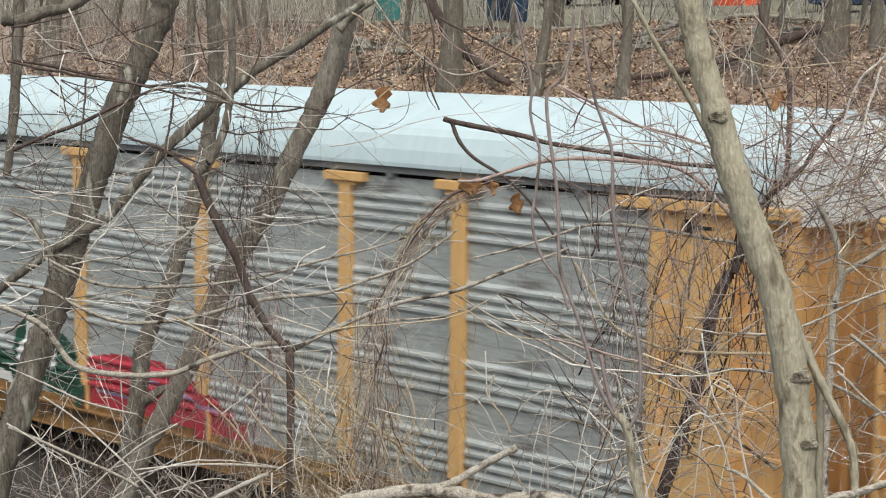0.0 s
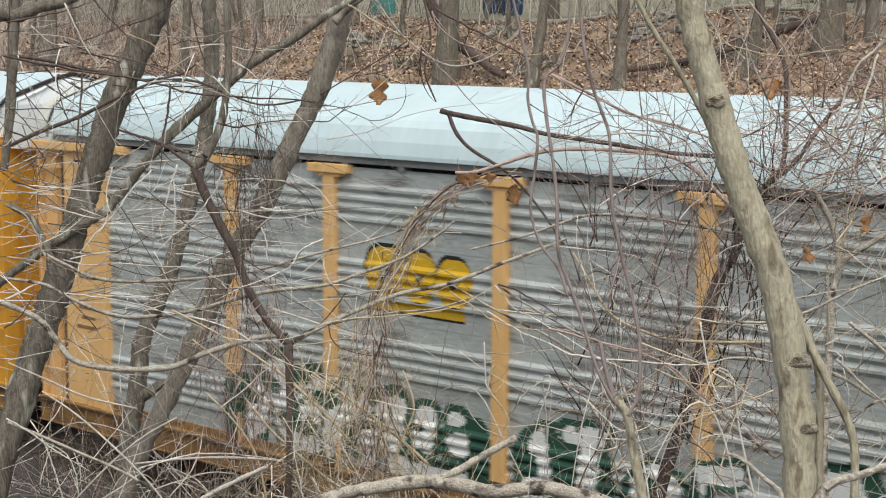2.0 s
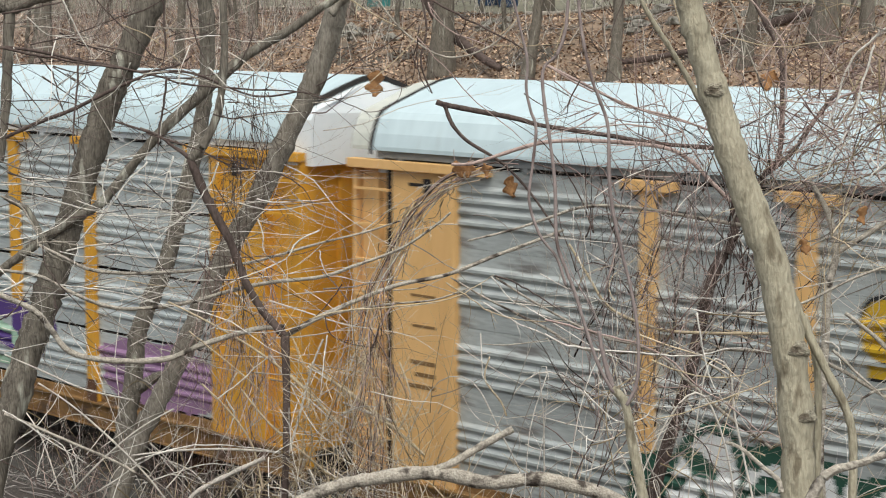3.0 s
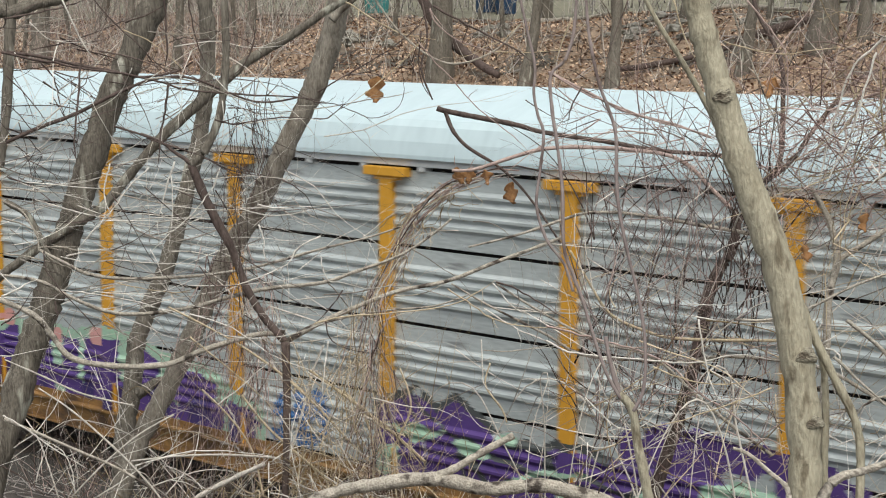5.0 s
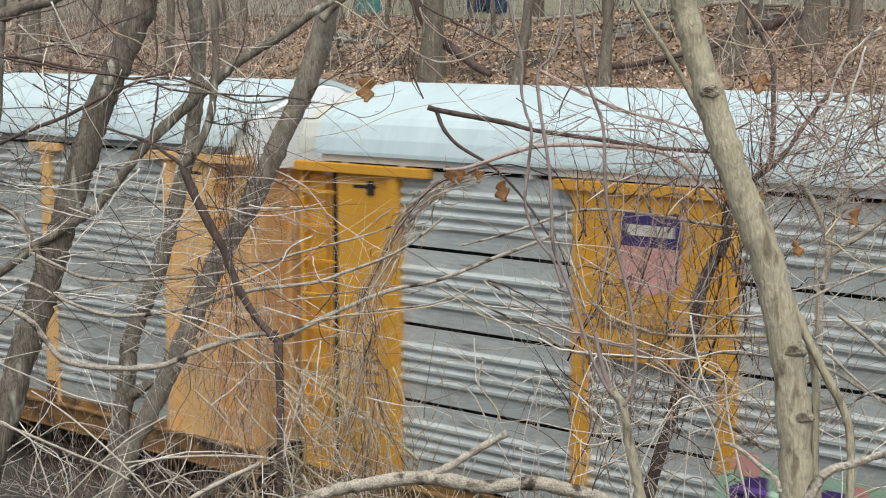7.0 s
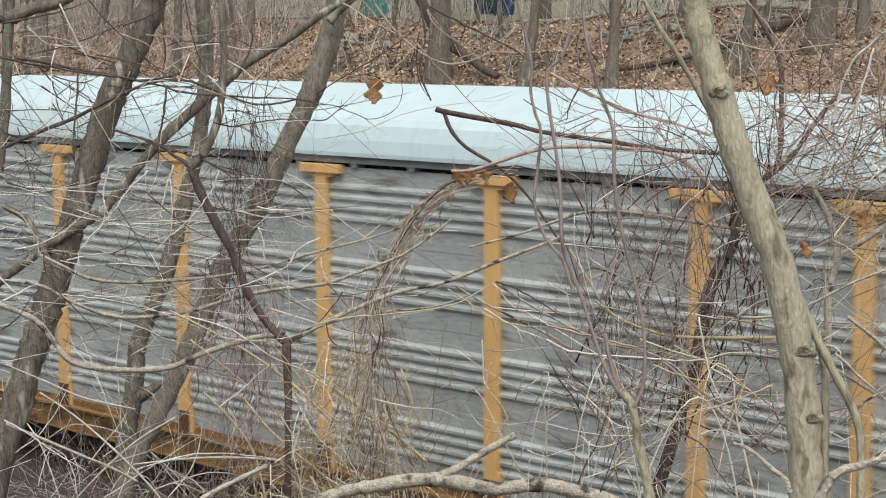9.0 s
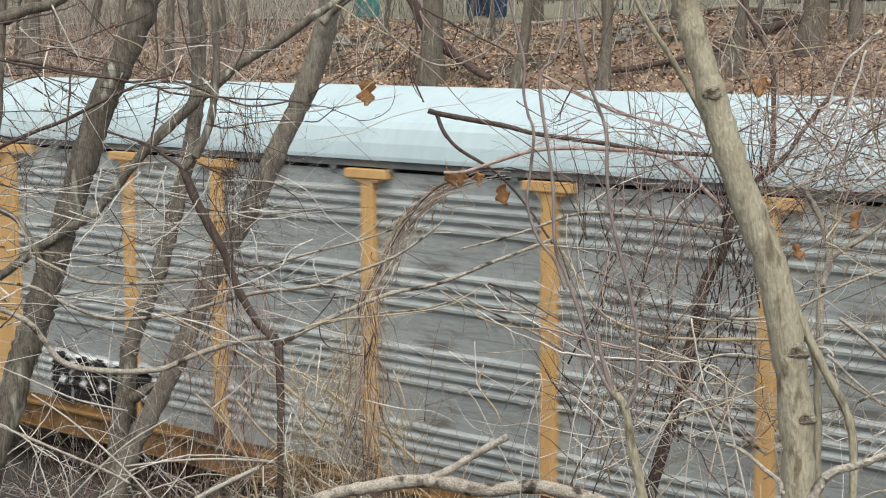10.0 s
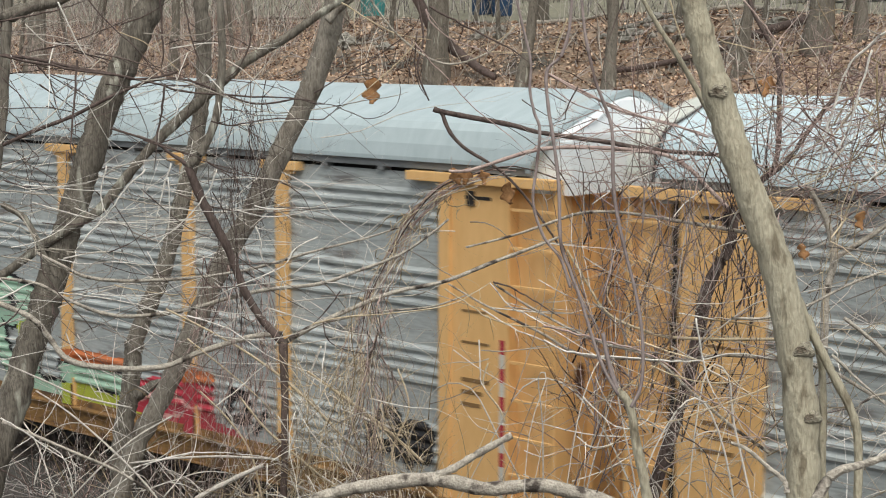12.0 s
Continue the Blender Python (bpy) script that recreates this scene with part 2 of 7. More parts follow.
def join(pieces):
    verts, faces = [], []
    for v, f in pieces:
        o = len(verts)
        verts += v
        faces += [tuple(i + o for i in q) for q in f]
    return verts, faces


# ---- the ground: near bank, track bed, far bank and lawn in one sheet ----
PROFILE = [(-400, 9.0), (-30, 6.0), (-4, 5.2), (0, 4.95), (2, 4.55), (4, 3.75), (6, 3.0), (8, 2.45), (9.5, 2.0), (10.6, 1.45), (11.5, 0.75), (12.2, 0.15), (12.9, -0.22), (14.6, -0.25),
           (18.6, -0.25), (20, 0.1), (24, 1.3), (30, 3.4), (36, 5.35), (40.5, 6.85), (42, 7.15), (50, 7.5), (70, 9.0), (120, 12.0), (600, 30.0)]


def ground_z(x, y):
    """Height of the ground, with its unevenness."""
    z = float(np.interp(y, [q[0] for q in PROFILE], [q[1] for q in PROFILE]))
    if 14.3 < y < 19:
        return z
    k = min(1.0, abs(y - 16.6) / 6)
    return z + k * (0.30 * noise.noise(Vector((x * 0.18, y * 0.18, 1))) + 0.12 * noise.noise(Vector((x * 0.7, y * 0.7, 5))))


def build_ground():
    xs = np.concatenate([np.linspace(-600, -75, 12), np.arange(-70, 12, 0.6), np.linspace(14, 400, 12)])
    ys = np.concatenate([np.linspace(-400, -10, 8), np.arange(-6, 46, 0.45), np.arange(47, 90, 2.5), np.linspace(100, 600, 8)])
    verts = [(x, y, ground_z(x, y)) for y in ys for x in xs]
    n = len(xs)
    faces, kinds = [], []
    for j in range(len(ys) - 1):
        for i in range(n - 1):
            faces.append((j * n + i, j * n + i + 1, (j + 1) * n + i + 1, (j + 1) * n + i))
            # ditch and track bed take the dark ballast as painted shade below the wagons
            kinds.append(0 if ys[j] < 11.7 else (3 if ys[j] < 18.7 else (1 if ys[j] < 42 else 2)))
    me = mesh_of("ground", verts, faces, SOIL, True)
    me.materials.append(LITTER)
    me.materials.append(STRAW)
    me.materials.append(BALLAST)
    for poly, k in zip(me.polygons, kinds):
        poly.material_index = k
    tagged(new("ground", me), "brown leaf-covered bank and grey twiggy soil", "ground", kind="structure")


build_ground()


# ---- the track ----
def build_track():
    track = tagged(new("railway_track"), "rusty rails on dark wooden sleepers in grey ballast", "railway track", kind="structure")
    v, f = prism([(14.2, -0.24), (18.9, -0.24), (18.0, -0.17), (15.1, -0.17)], -160, 60)
    under("ballast", mesh_of("ballast", v, f, BALLAST), track)
    rail = [(-0.07, -0.15), (0.07, -0.15), (0.07, -0.13), (0.015, -0.11), (0.015, -0.045), (0.036, -0.035), (0.036, 0), (-0.036, 0), (-0.036, -0.035), (-0.015, -0.045), (-0.015, -0.11), (-0.07, -0.13)]
    v, f = prism(rail, -160, 60)
    me = mesh_of("rail", v, f, RAIL_STEEL)
    for y in (15.84, 17.31):
        under("rail", me, track, "", (0, y, 0))
    bm = box(-0.12, 0.12, -1.3, 1.3, -0.33, -0.152, 0.012)
    me = bpy.data.meshes.new("sleeper")
    bm.to_mesh(me)
    bm.free()
    me.materials.append(SLEEPER_WOOD)
    for i in range(110):
        under("sleeper", me, track, "", (-56 + i * 0.55, 16.575, 0))


build_track()


# ---- the auto-carrier wagons ----
SIDE_Y = 15.053          # plane of the side posts
PITCH = 28.44            # length of a wagon over its couplers
POSTS = (-9.15, -7.2, -4.31, -1.435, 1.435, 4.31, 7.2, 9.15)
EDGES = (-11.96, *POSTS, 11.96)
PANEL_H = 0.965
ROOF = [(0.0, 5.07), (0.0, 5.12), (0.04, 5.28), (0.12, 5.46), (0.20, 5.545), (0.30, 5.595), (0.62, 5.70), (0.95, 5.81), (1.25, 5.90), (1.5, 5.94)]


RIDGES = (0.262, 0.395, 0.528, 0.661)
FOLD = ((-0.062, 0.105), (-0.046, 0.095), (-0.016, 0.065), (0.016, 0.065), (0.046, 0.095), (0.062, 0.105))


def sheet_y(z, x=99.0):
    """How far the face of the corrugated sheet, or of a post, lies behind the side plane."""
    if any(abs(x - p) < 0.1005 for p in POSTS):
        return 0.0
    d = (4.925 - z) % PANEL_H
    for c in RIDGES:
        if abs(d - c) < 0.062:
            return float(np.interp(d - c, [q[0] for q in FOLD], [q[1] for q in FOLD]))
    return 0.105


def panel_mesh(width, material, gap):
    """One corrugated sheet, hung from its top edge at z = 0."""
    h = PANEL_H - gap
    outline = [(0.105, 0.0)]
    for c in RIDGES:
        outline += [(y, -c - o) for o, y in FOLD]
    outline += [(0.105, -h), (0.125, -h), (0.125, 0.0)]
    v, f = prism(outline[::-1], -width / 2, width / 2)
    return mesh_of("panel", v, f, material)


def tag_shape(cells, material, name, car, label, step=0.035, lift=0.004):
    """Spray paint that follows the corrugated sheet where cells(x, z) holds, given as (x0, x1, z0, z1, test)."""
    x0, x1, z0, z1, test = cells
    # lines that follow the folds of the sheet and the edges of the posts
    folds = [4.925 - k * PANEL_H - c + o for k in range(4) for c in RIDGES for o, _ in FOLD]
    zs = thin([z0 + i * step for i in range(int((z1 - z0) / step) + 1)], [z for z in folds if z0 < z < z1], 0.3 * step)
    edges = [p + o for p in POSTS for o in (-0.108, -0.1, 0.1, 0.108)]
    xs = thin([x0 + i * step for i in range(int((x1 - x0) / step) + 1)], [x for x in edges if x0 < x < x1], 0.4 * step)
    verts, faces, index = [], [], {}

    def vert(i, j):
        if (i, j) not in index:
            index[i, j] = len(verts)
            verts.append((xs[i], sheet_y(zs[j], xs[i]) - lift, zs[j]))
        return index[i, j]
    for i in range(len(xs) - 1):
        for j in range(len(zs) - 1):
            if test((xs[i] + xs[i + 1]) / 2, (zs[j] + zs[j + 1]) / 2):
                faces.append((vert(i, j), vert(i + 1, j), vert(i + 1, j + 1), vert(i, j + 1)))
    if faces:
        under(name, mesh_of(name, verts, faces, material), car, label)


def thin(even, fixed, near):
    """Even lines joined with fixed ones, without those that lie too near a fixed one."""
    return sorted([e for e in even if all(abs(e - q) > near for q in fixed)] + list(fixed))


def blob(cx, cz, rx, rz, lean=0.0, hole=0.0, jag=0.12, seed=0):
    """A loose rounded letter-like patch, with an optional hole."""
    def test(x, z):
        dx, dz = (x - cx - lean * (z - cz)) / rx, (z - cz) / rz
        r = (abs(dx) ** 2.6 + abs(dz) ** 2.6) ** (1 / 2.6) + jag * noise.noise(Vector((x * 3.1, z * 3.7, seed)))
        return hole < r < 1.0
    return test


def any_of(*tests):
    return lambda x, z: any(t(x, z) for t in tests)


def grown(test, by=0.07):
    """A test that also holds a little outside, for an outline."""
    return lambda x, z: test(x, z) or test(x - by, z - by) or test(x + by, z - by) or test(x, z + by) or test(x, z - by)


def streaked(test, seed, cut=-0.12):
    """The same patch broken by upright gaps, like the strokes of sprayed letters."""
    return lambda x, z: test(x, z) and noise.noise(Vector((x * 2.6 + 0.5 * z, z * 0.9, seed))) > cut


def letters(x0, x1, z0, z1, count, seed, thick=0.42):
    """A row of bulging unreadable strokes."""
    rng = random.Random(seed)
    tests = []
    w = (x1 - x0) / count
    for i in range(count):
        cx = x0 + (i + 0.5) * w
        cz = (z0 + z1) / 2 + rng.uniform(-0.08, 0.08)
        tests.append(blob(cx, cz, w * 0.58, (z1 - z0) / 2 * rng.uniform(0.8, 1.0), rng.uniform(-0.25, 0.25), thick if rng.random() < 0.6 else 0.0, 0.22, seed + i))
        if rng.random() < 0.6:
            tests.append(blob(cx + rng.uniform(-0.2, 0.2), cz - (z1 - z0) * 0.2, w * 0.2, (z1 - z0) * 0.32, rng.uniform(-0.4, 0.4), 0, 0.2, seed + 7 * i))
    return any_of(*tests)


def raked(x, z):
    """The leading end of a roof leans forward with its height."""
    return x + 0.30 * min(1.0, max(0.0, (z - 5.12) / 0.36)) if x > 13 else x


def build_wagon(name, label, yellow, sheet, roof_paint, strip_paint, gap, dark_ends=(), dirt=SILL_RUST):
    car = tagged(new(name), label, "railway wagon", "wagons of the passing train")
    # near-black sheet as painted shade of the hollow inside, far side and underframe
    part("inner_shade_sheet", box(-13.0, 13.0, 0.22, 0.26, 0.9, 5.04), DARK_STEEL_AND_SHADE, car)
    far = [(2.98, 0.95)]
    for k in range(4):
        for c in RIDGES[::-1]:
            z = 4.93 - (3 - k) * PANEL_H - c
            far += [(2.98, z - 0.055), (3.02, z - 0.027), (3.02, z + 0.027), (2.98, z + 0.055)]
    far += [(2.98, 4.96), (2.9, 4.96), (2.9, 0.95)]
    v, f = prism(far, -13.0, 13.0)
    under("far_side_wall", mesh_of("far_side_wall", v, f, sheet), car)
    part("deck", box(-13.7, 13.7, 0.1, 2.98, 0.72, 0.9, 0.01), DARK_STEEL_AND_SHADE, car)
    part("centre_sill", box(-13.9, 13.9, 1.2, 1.9, 0.42, 0.72, 0.01), DARK_STEEL_AND_SHADE, car)
    # sill along the near side with its upper flange
    sill = part("sill", box(-13.75, 13.75, 0.03, 0.12, 0.60, 0.93, 0.012), dirt, car, "rust-stained yellow side sill")
    part("upper_flange", box(-13.75, 13.75, -0.03, 0.14, 0.93, 0.965, 0.008), dirt, sill)
    part("lower_flange", box(-13.75, 13.75, -0.01, 0.12, 0.575, 0.60, 0.006), dirt, sill)
    part("base_rail", box(-11.96, 11.96, 0.085, 0.145, 0.966, 1.068, 0.004), dirt, car, "rust-stained rail under the sheets")
    # roof, its eave strip and the closed ends
    whole = ROOF + [(3.0 - y, z) for y, z in ROOF[-2::-1]]
    v, f = prism(whole[::-1], -13.35, 13.35)
    v = [(raked(x, z), y, z) for x, y, z in v]
    under("roof", mesh_of("roof", v, f, roof_paint), car, "pale curved sheet-metal roof")
    # lower white hood beyond the trailing end of the roof
    hood = [(1.5 + (y - 1.5) * 0.95, 4.99 + (z - 4.99) * 0.955) for y, z in whole]
    v, f = prism(hood[::-1], -13.78, -13.36)
    under("roof_hood", mesh_of("roof_hood", v, f, HOOD_CREAM), car, "cream-white hood at the roof's end")
    rim = [(y, z + 0.016) for y, z in whole] + [(y, z - 0.05) for y, z in whole[::-1]]
    for x in (-13.35, 13.35):
        k = len(whole)
        vs = [(raked(x, z) + o, y + (-0.012 if y < 0.3 else 0.0), z) for o in (-0.026, 0.026) for y, z in rim]
        n = 2 * k
        fs = []
        for i in range(k - 1):
            a, b, c, d = i, i + 1, n - 2 - i, n - 1 - i
            fs += [(a, b, c, d), (n + d, n + c, n + b, n + a), (a, n + a, n + b, b), (d, c, n + c, n + d)]
        dark = (1 if x > 0 else -1) in dark_ends
        under("roof_rim", mesh_of("roof_rim", vs, fs, DARK_STEEL_AND_SHADE if dark else roof_paint), car, "dark rubber-edged roof end" if dark else "pale folded roof edge")
        s = 1 if x > 0 else -1
        inset = [(0.16 + (y - 0.16) * 0.985 if y > 0.16 else 0.16, max(z - 0.07, 4.80)) for y, z in whole]
        outline = [(0.16, 4.78)] + inset[1:-1] + [(2.84, 4.78)]
        v, f = prism(outline[::-1], x - 0.1 * s, x + 0.02 * s)
        v = [(q[0] if abs(q[0]) < 13.35 or s < 0 else x + s * (0.30 + 0.20 * min(1.0, max(0.0, (5.90 - q[2]) / 0.25)) ** 0.7), q[1], q[2]) for q in v]
        if s < 0:
            f = [q[::-1] for q in f]
        under("gable", mesh_of("gable", v, f, GABLE_WHITE), car, "white sloping end above the doors")
        # end doors, with upright ribs
        bm = box(min(x, x + 0.30 * s), max(x, x + 0.30 * s), 0.14, 2.86, 0.9, 4.78, 0.02)
        door = part("end_door", bm, yellow, car)
        bm = box(-0.035, 0.035, -0.05, 0.05, 0.95, 4.7, 0.012)
        rib = bpy.data.meshes.new("rib")
        bm.to_mesh(rib)
        bm.free()
        rib.materials.append(yellow)
        for y in (0.3, 0.85, 1.4, 1.6, 2.15, 2.7):
            under("rib", rib, door, "", (x + 0.335 * s, y, 0))
    part("eave_strip", box(-13.3, 13.3, 0.045, 0.2, 4.978, 5.07, 0.006), strip_paint, car)
    bm = box(-0.05, 0.05, 0.05, 0.2, 4.922, 4.98, 0.004)
    clip = bpy.data.meshes.new("eave_clip")
    bm.to_mesh(clip)
    bm.free()
    clip.materials.append(strip_paint)
    for i in range(27):
        under("eave_clip", clip, car, "", (-12.9 + i * 0.993, 0, 0))
    # sheets
    made = {}
    for a, b in zip(EDGES, EDGES[1:]):
        w = round(b - a - 0.004, 3)
        if w not in made:
            made[w] = panel_mesh(w, sheet, gap)
        for k in range(4):
            under("panel", made[w], car, "", ((a + b) / 2, 0, 4.925 - k * PANEL_H))
    # posts with their caps and rusty feet
    bm = box(-0.10, 0.10, 0.0, 0.10, 0.966, 4.84, 0.012)
    box(-0.13, 0.13, 0.03, 0.102, 0.967, 1.40, 0.01, bm)
    post = bpy.data.meshes.new("post")
    bm.to_mesh(post)
    bm.free()
    post.materials.append(yellow)
    bm = box(-0.35, 0.35, -0.035, 0.11, 4.842, 4.955, 0.012)
    box(-0.20, 0.20, 0.0, 0.1, 4.79, 4.843, 0.01, bm)
    cap = bpy.data.meshes.new("cap")
    bm.to_mesh(cap)
    bm.free()
    cap.materials.append(yellow)
    foot = bpy.data.meshes.new("foot_bracket")
    bm = box(-0.11, 0.11, -0.002, 0.03, 0.97, 1.30, 0.001)
    bm.to_mesh(foot)
    bm.free()
    foot.materials.append(RUST)
    for x in POSTS:
        p = under("post", post, car, "", (x, 0, 0))
        under("cap", cap, p)
        under("foot_bracket", foot, p, "rusted foot bracket")
    # corner plates, grooves, ladders
    for s in (-1, 1):
        def span(a, b):
            return (min(a * s, b * s), max(a * s, b * s))
        part("corner_post", box(*span(11.96, 12.13), 0.0, 0.14, 0.966, 4.84, 0.012), yellow, car)
        part("edge_rail", box(*span(12.985, 13.04), 0.05 if s < 0 else 0.03, 0.14 if s < 0 else 0.30, 0.966, 4.84, 0.01), yellow, car)
        plate = part("corner_plate", box(*span(12.13, 12.985), 0.05, 0.14, 0.966, 4.84, 0.004), yellow, car)
        bm = box(*span(12.35, 12.75), 0.043, 0.052, 4.66, 4.70, 0.002)
        box(*span(12.38, 12.5), 0.03, 0.052, 4.58, 4.76, 0.005, bm)
        part("bracket", bm, DARK_STEEL_AND_SHADE, plate, "small dark latch bracket")
        start = 13.17 if s < 0 else 13.044
        bm = box(*span(start, 13.73), 0.20, 0.3, 0.7, 4.84, 0.01)
        box(*span(13.67, 13.73), 0.05, 0.22, 0.7, 4.84, 0.012, bm)
        ladder = part("ladder_panel", bm, yellow, car)
        if s < 0:
            # near-black strip as the slot's shade, set forward to show from the camera
            part("slot_shade_strip", box(-13.172, -13.043, 0.10, 0.13, 0.966, 4.835), DARK_STEEL_AND_SHADE, ladder, "near-black strip standing in for the shaded slot beside the ladder")
        bm = box(-0.30, 0.30, -0.016, 0.016, -0.017, 0.017, 0.005)
        rung = bpy.data.meshes.new("rung")
        bm.to_mesh(rung)
        bm.free()
        rung.materials.append(yellow)
        for k in range(9):
            under("rung", rung, ladder, "", (s * 13.38, 0.035, 0.98 + k * 0.45))
        part("end_cap_rail", box(*span(11.45, 13.76), -0.035, 0.13, 4.842, 4.958, 0.012), yellow, car)
        # small stencilled data lines on the corner plate
        rng = random.Random(int(11 + s))
        for k in range(5):
            z = (3.30, 2.92, 2.45, 2.30, 2.15)[k]
            bm = box(*span(12.3, 12.3 + rng.uniform(0.3, 0.5)), 0.043, 0.0505, z, z + (0.03 if k < 2 else 0.05))
            part("stencil_line", bm, FADED_INK, plate, "faded unreadable stencil line")
    # bogies
    for x in (-9.9, 9.9):
        frame_bm = bmesh.new()
        for y in (0.42, 2.46):
            box(x - 1.25, x + 1.25, y, y + 0.14, 0.40, 0.56, 0.03, frame_bm)
            box(x - 0.35, x + 0.35, y - 0.01, y + 0.15, 0.22, 0.44, 0.03, frame_bm)
            for w in (-0.86, 0.86):
                box(x + w - 0.2, x + w + 0.2, y - 0.03, y + 0.16, 0.30, 0.52, 0.03, frame_bm)
        box(x - 0.3, x + 0.3, 0.5, 2.5, 0.34, 0.52, 0.03, frame_bm)
        bogie = part("bogie", frame_bm, DARK_STEEL_AND_SHADE, car, "sooty cast-steel bogie")
        for w in (-0.86, 0.86):
            wheelset_at(x + w, bogie)
    # coupler at the rear end
    part("coupler", box(-14.35, -13.7, 1.35, 1.65, 0.70, 0.95, 0.05), RUST, car)
    return car


WHEEL = []
WHEELSETS = []


def wheelset_at(x, bogie):
    if not WHEEL:
        pieces = []
        for y0 in (-0.79, 0.66):
            ring = [(0.05, y0), (0.42, y0), (0.42, y0 + 0.11), (0.445, y0 + (0.13 if y0 < 0 else -0.02)), (0.36, y0 + 0.12), (0.14, y0 + 0.06), (0.05, y0 + 0.13)]
            seg, v, f = 28, [], []
            for i in range(seg):
                a = 2 * math.pi * i / seg
                v += [(r * math.cos(a), y, r * math.sin(a)) for r, y in ring]
            k = len(ring)
            for i in range(seg):
                for j in range(k):
                    f.append((i * k + j, i * k + (j + 1) % k, ((i + 1) % seg) * k + (j + 1) % k, ((i + 1) % seg) * k + j))
            pieces.append((v, f))
        pieces.append(tube_data([(0, -1.0, 0), (0, 1.0, 0)], [0.085, 0.085], 12, 1))
        v, f = join(pieces)
        WHEEL.append(mesh_of("wheelset", v, f, RUST))
    ob = under("wheelset", WHEEL[0], bogie, "rusty steel wheels on an axle", (x, 1.52, 0.43))
    WHEELSETS.append(ob)


DULL = "autorack wagon with dull corrugated grey sides and faded yellow posts"
wagons = [build_wagon("autorack_wagon", DULL, TAN, STEEL_DULL, ROOF_WHITE, STRIP_GREY, 0.004),
          build_wagon("autorack_wagon", "autorack wagon, faded yellow posts, red, green and white sprayed tags", TAN, STEEL_DULL, ROOF_WHITE, STRIP_GREY, 0.004, (-1,)),
          build_wagon("autorack_wagon", "autorack wagon, golden yellow posts, pale sides, purple mint sprayed tags", GOLD, STEEL_PALE, ROOF_WHITE, STRIP_WHITE, 0.045, (1,)),
          build_wagon("autorack_wagon", "autorack wagon, faded yellow posts, dull grey sides, black bubble tags", TAN, STEEL_DULL, ROOF_WHITE, STRIP_GREY, 0.004, (-1,)),
          build_wagon("autorack_wagon", "autorack wagon, dusty roof, stained yellow ends, red and lime sprayed tags", TAN, STEEL_DULL, ROOF_DULL, STRIP_GREY, 0.004)]


def stroke(width, *points):
    """A sprayed line through points of (x, z), with an uneven edge."""
    def test(x, z):
        w = width * (1 + 0.35 * noise.noise(Vector((x * 4.0, z * 4.0, width * 9))))
        for (ax, az), (bx, bz) in zip(points, points[1:]):
            dx, dz = bx - ax, bz - az
            k = max(0.0, min(1.0, ((x - ax) * dx + (z - az) * dz) / (dx * dx + dz * dz)))
            if (x - ax - k * dx) ** 2 + (z - az - k * dz) ** 2 < w * w:
                return True
        return False
    return test


def under_line(seed, *points, rise=0.0):
    """All below a wavy upper edge through points of (x, z)."""
    px, pz = [p[0] for p in points], [p[1] for p in points]
    return lambda x, z: px[0] - rise < x < px[-1] + rise and z < float(np.interp(x, px, pz)) + rise + 0.05 * noise.noise(Vector((x * 4.5, 0, seed)))


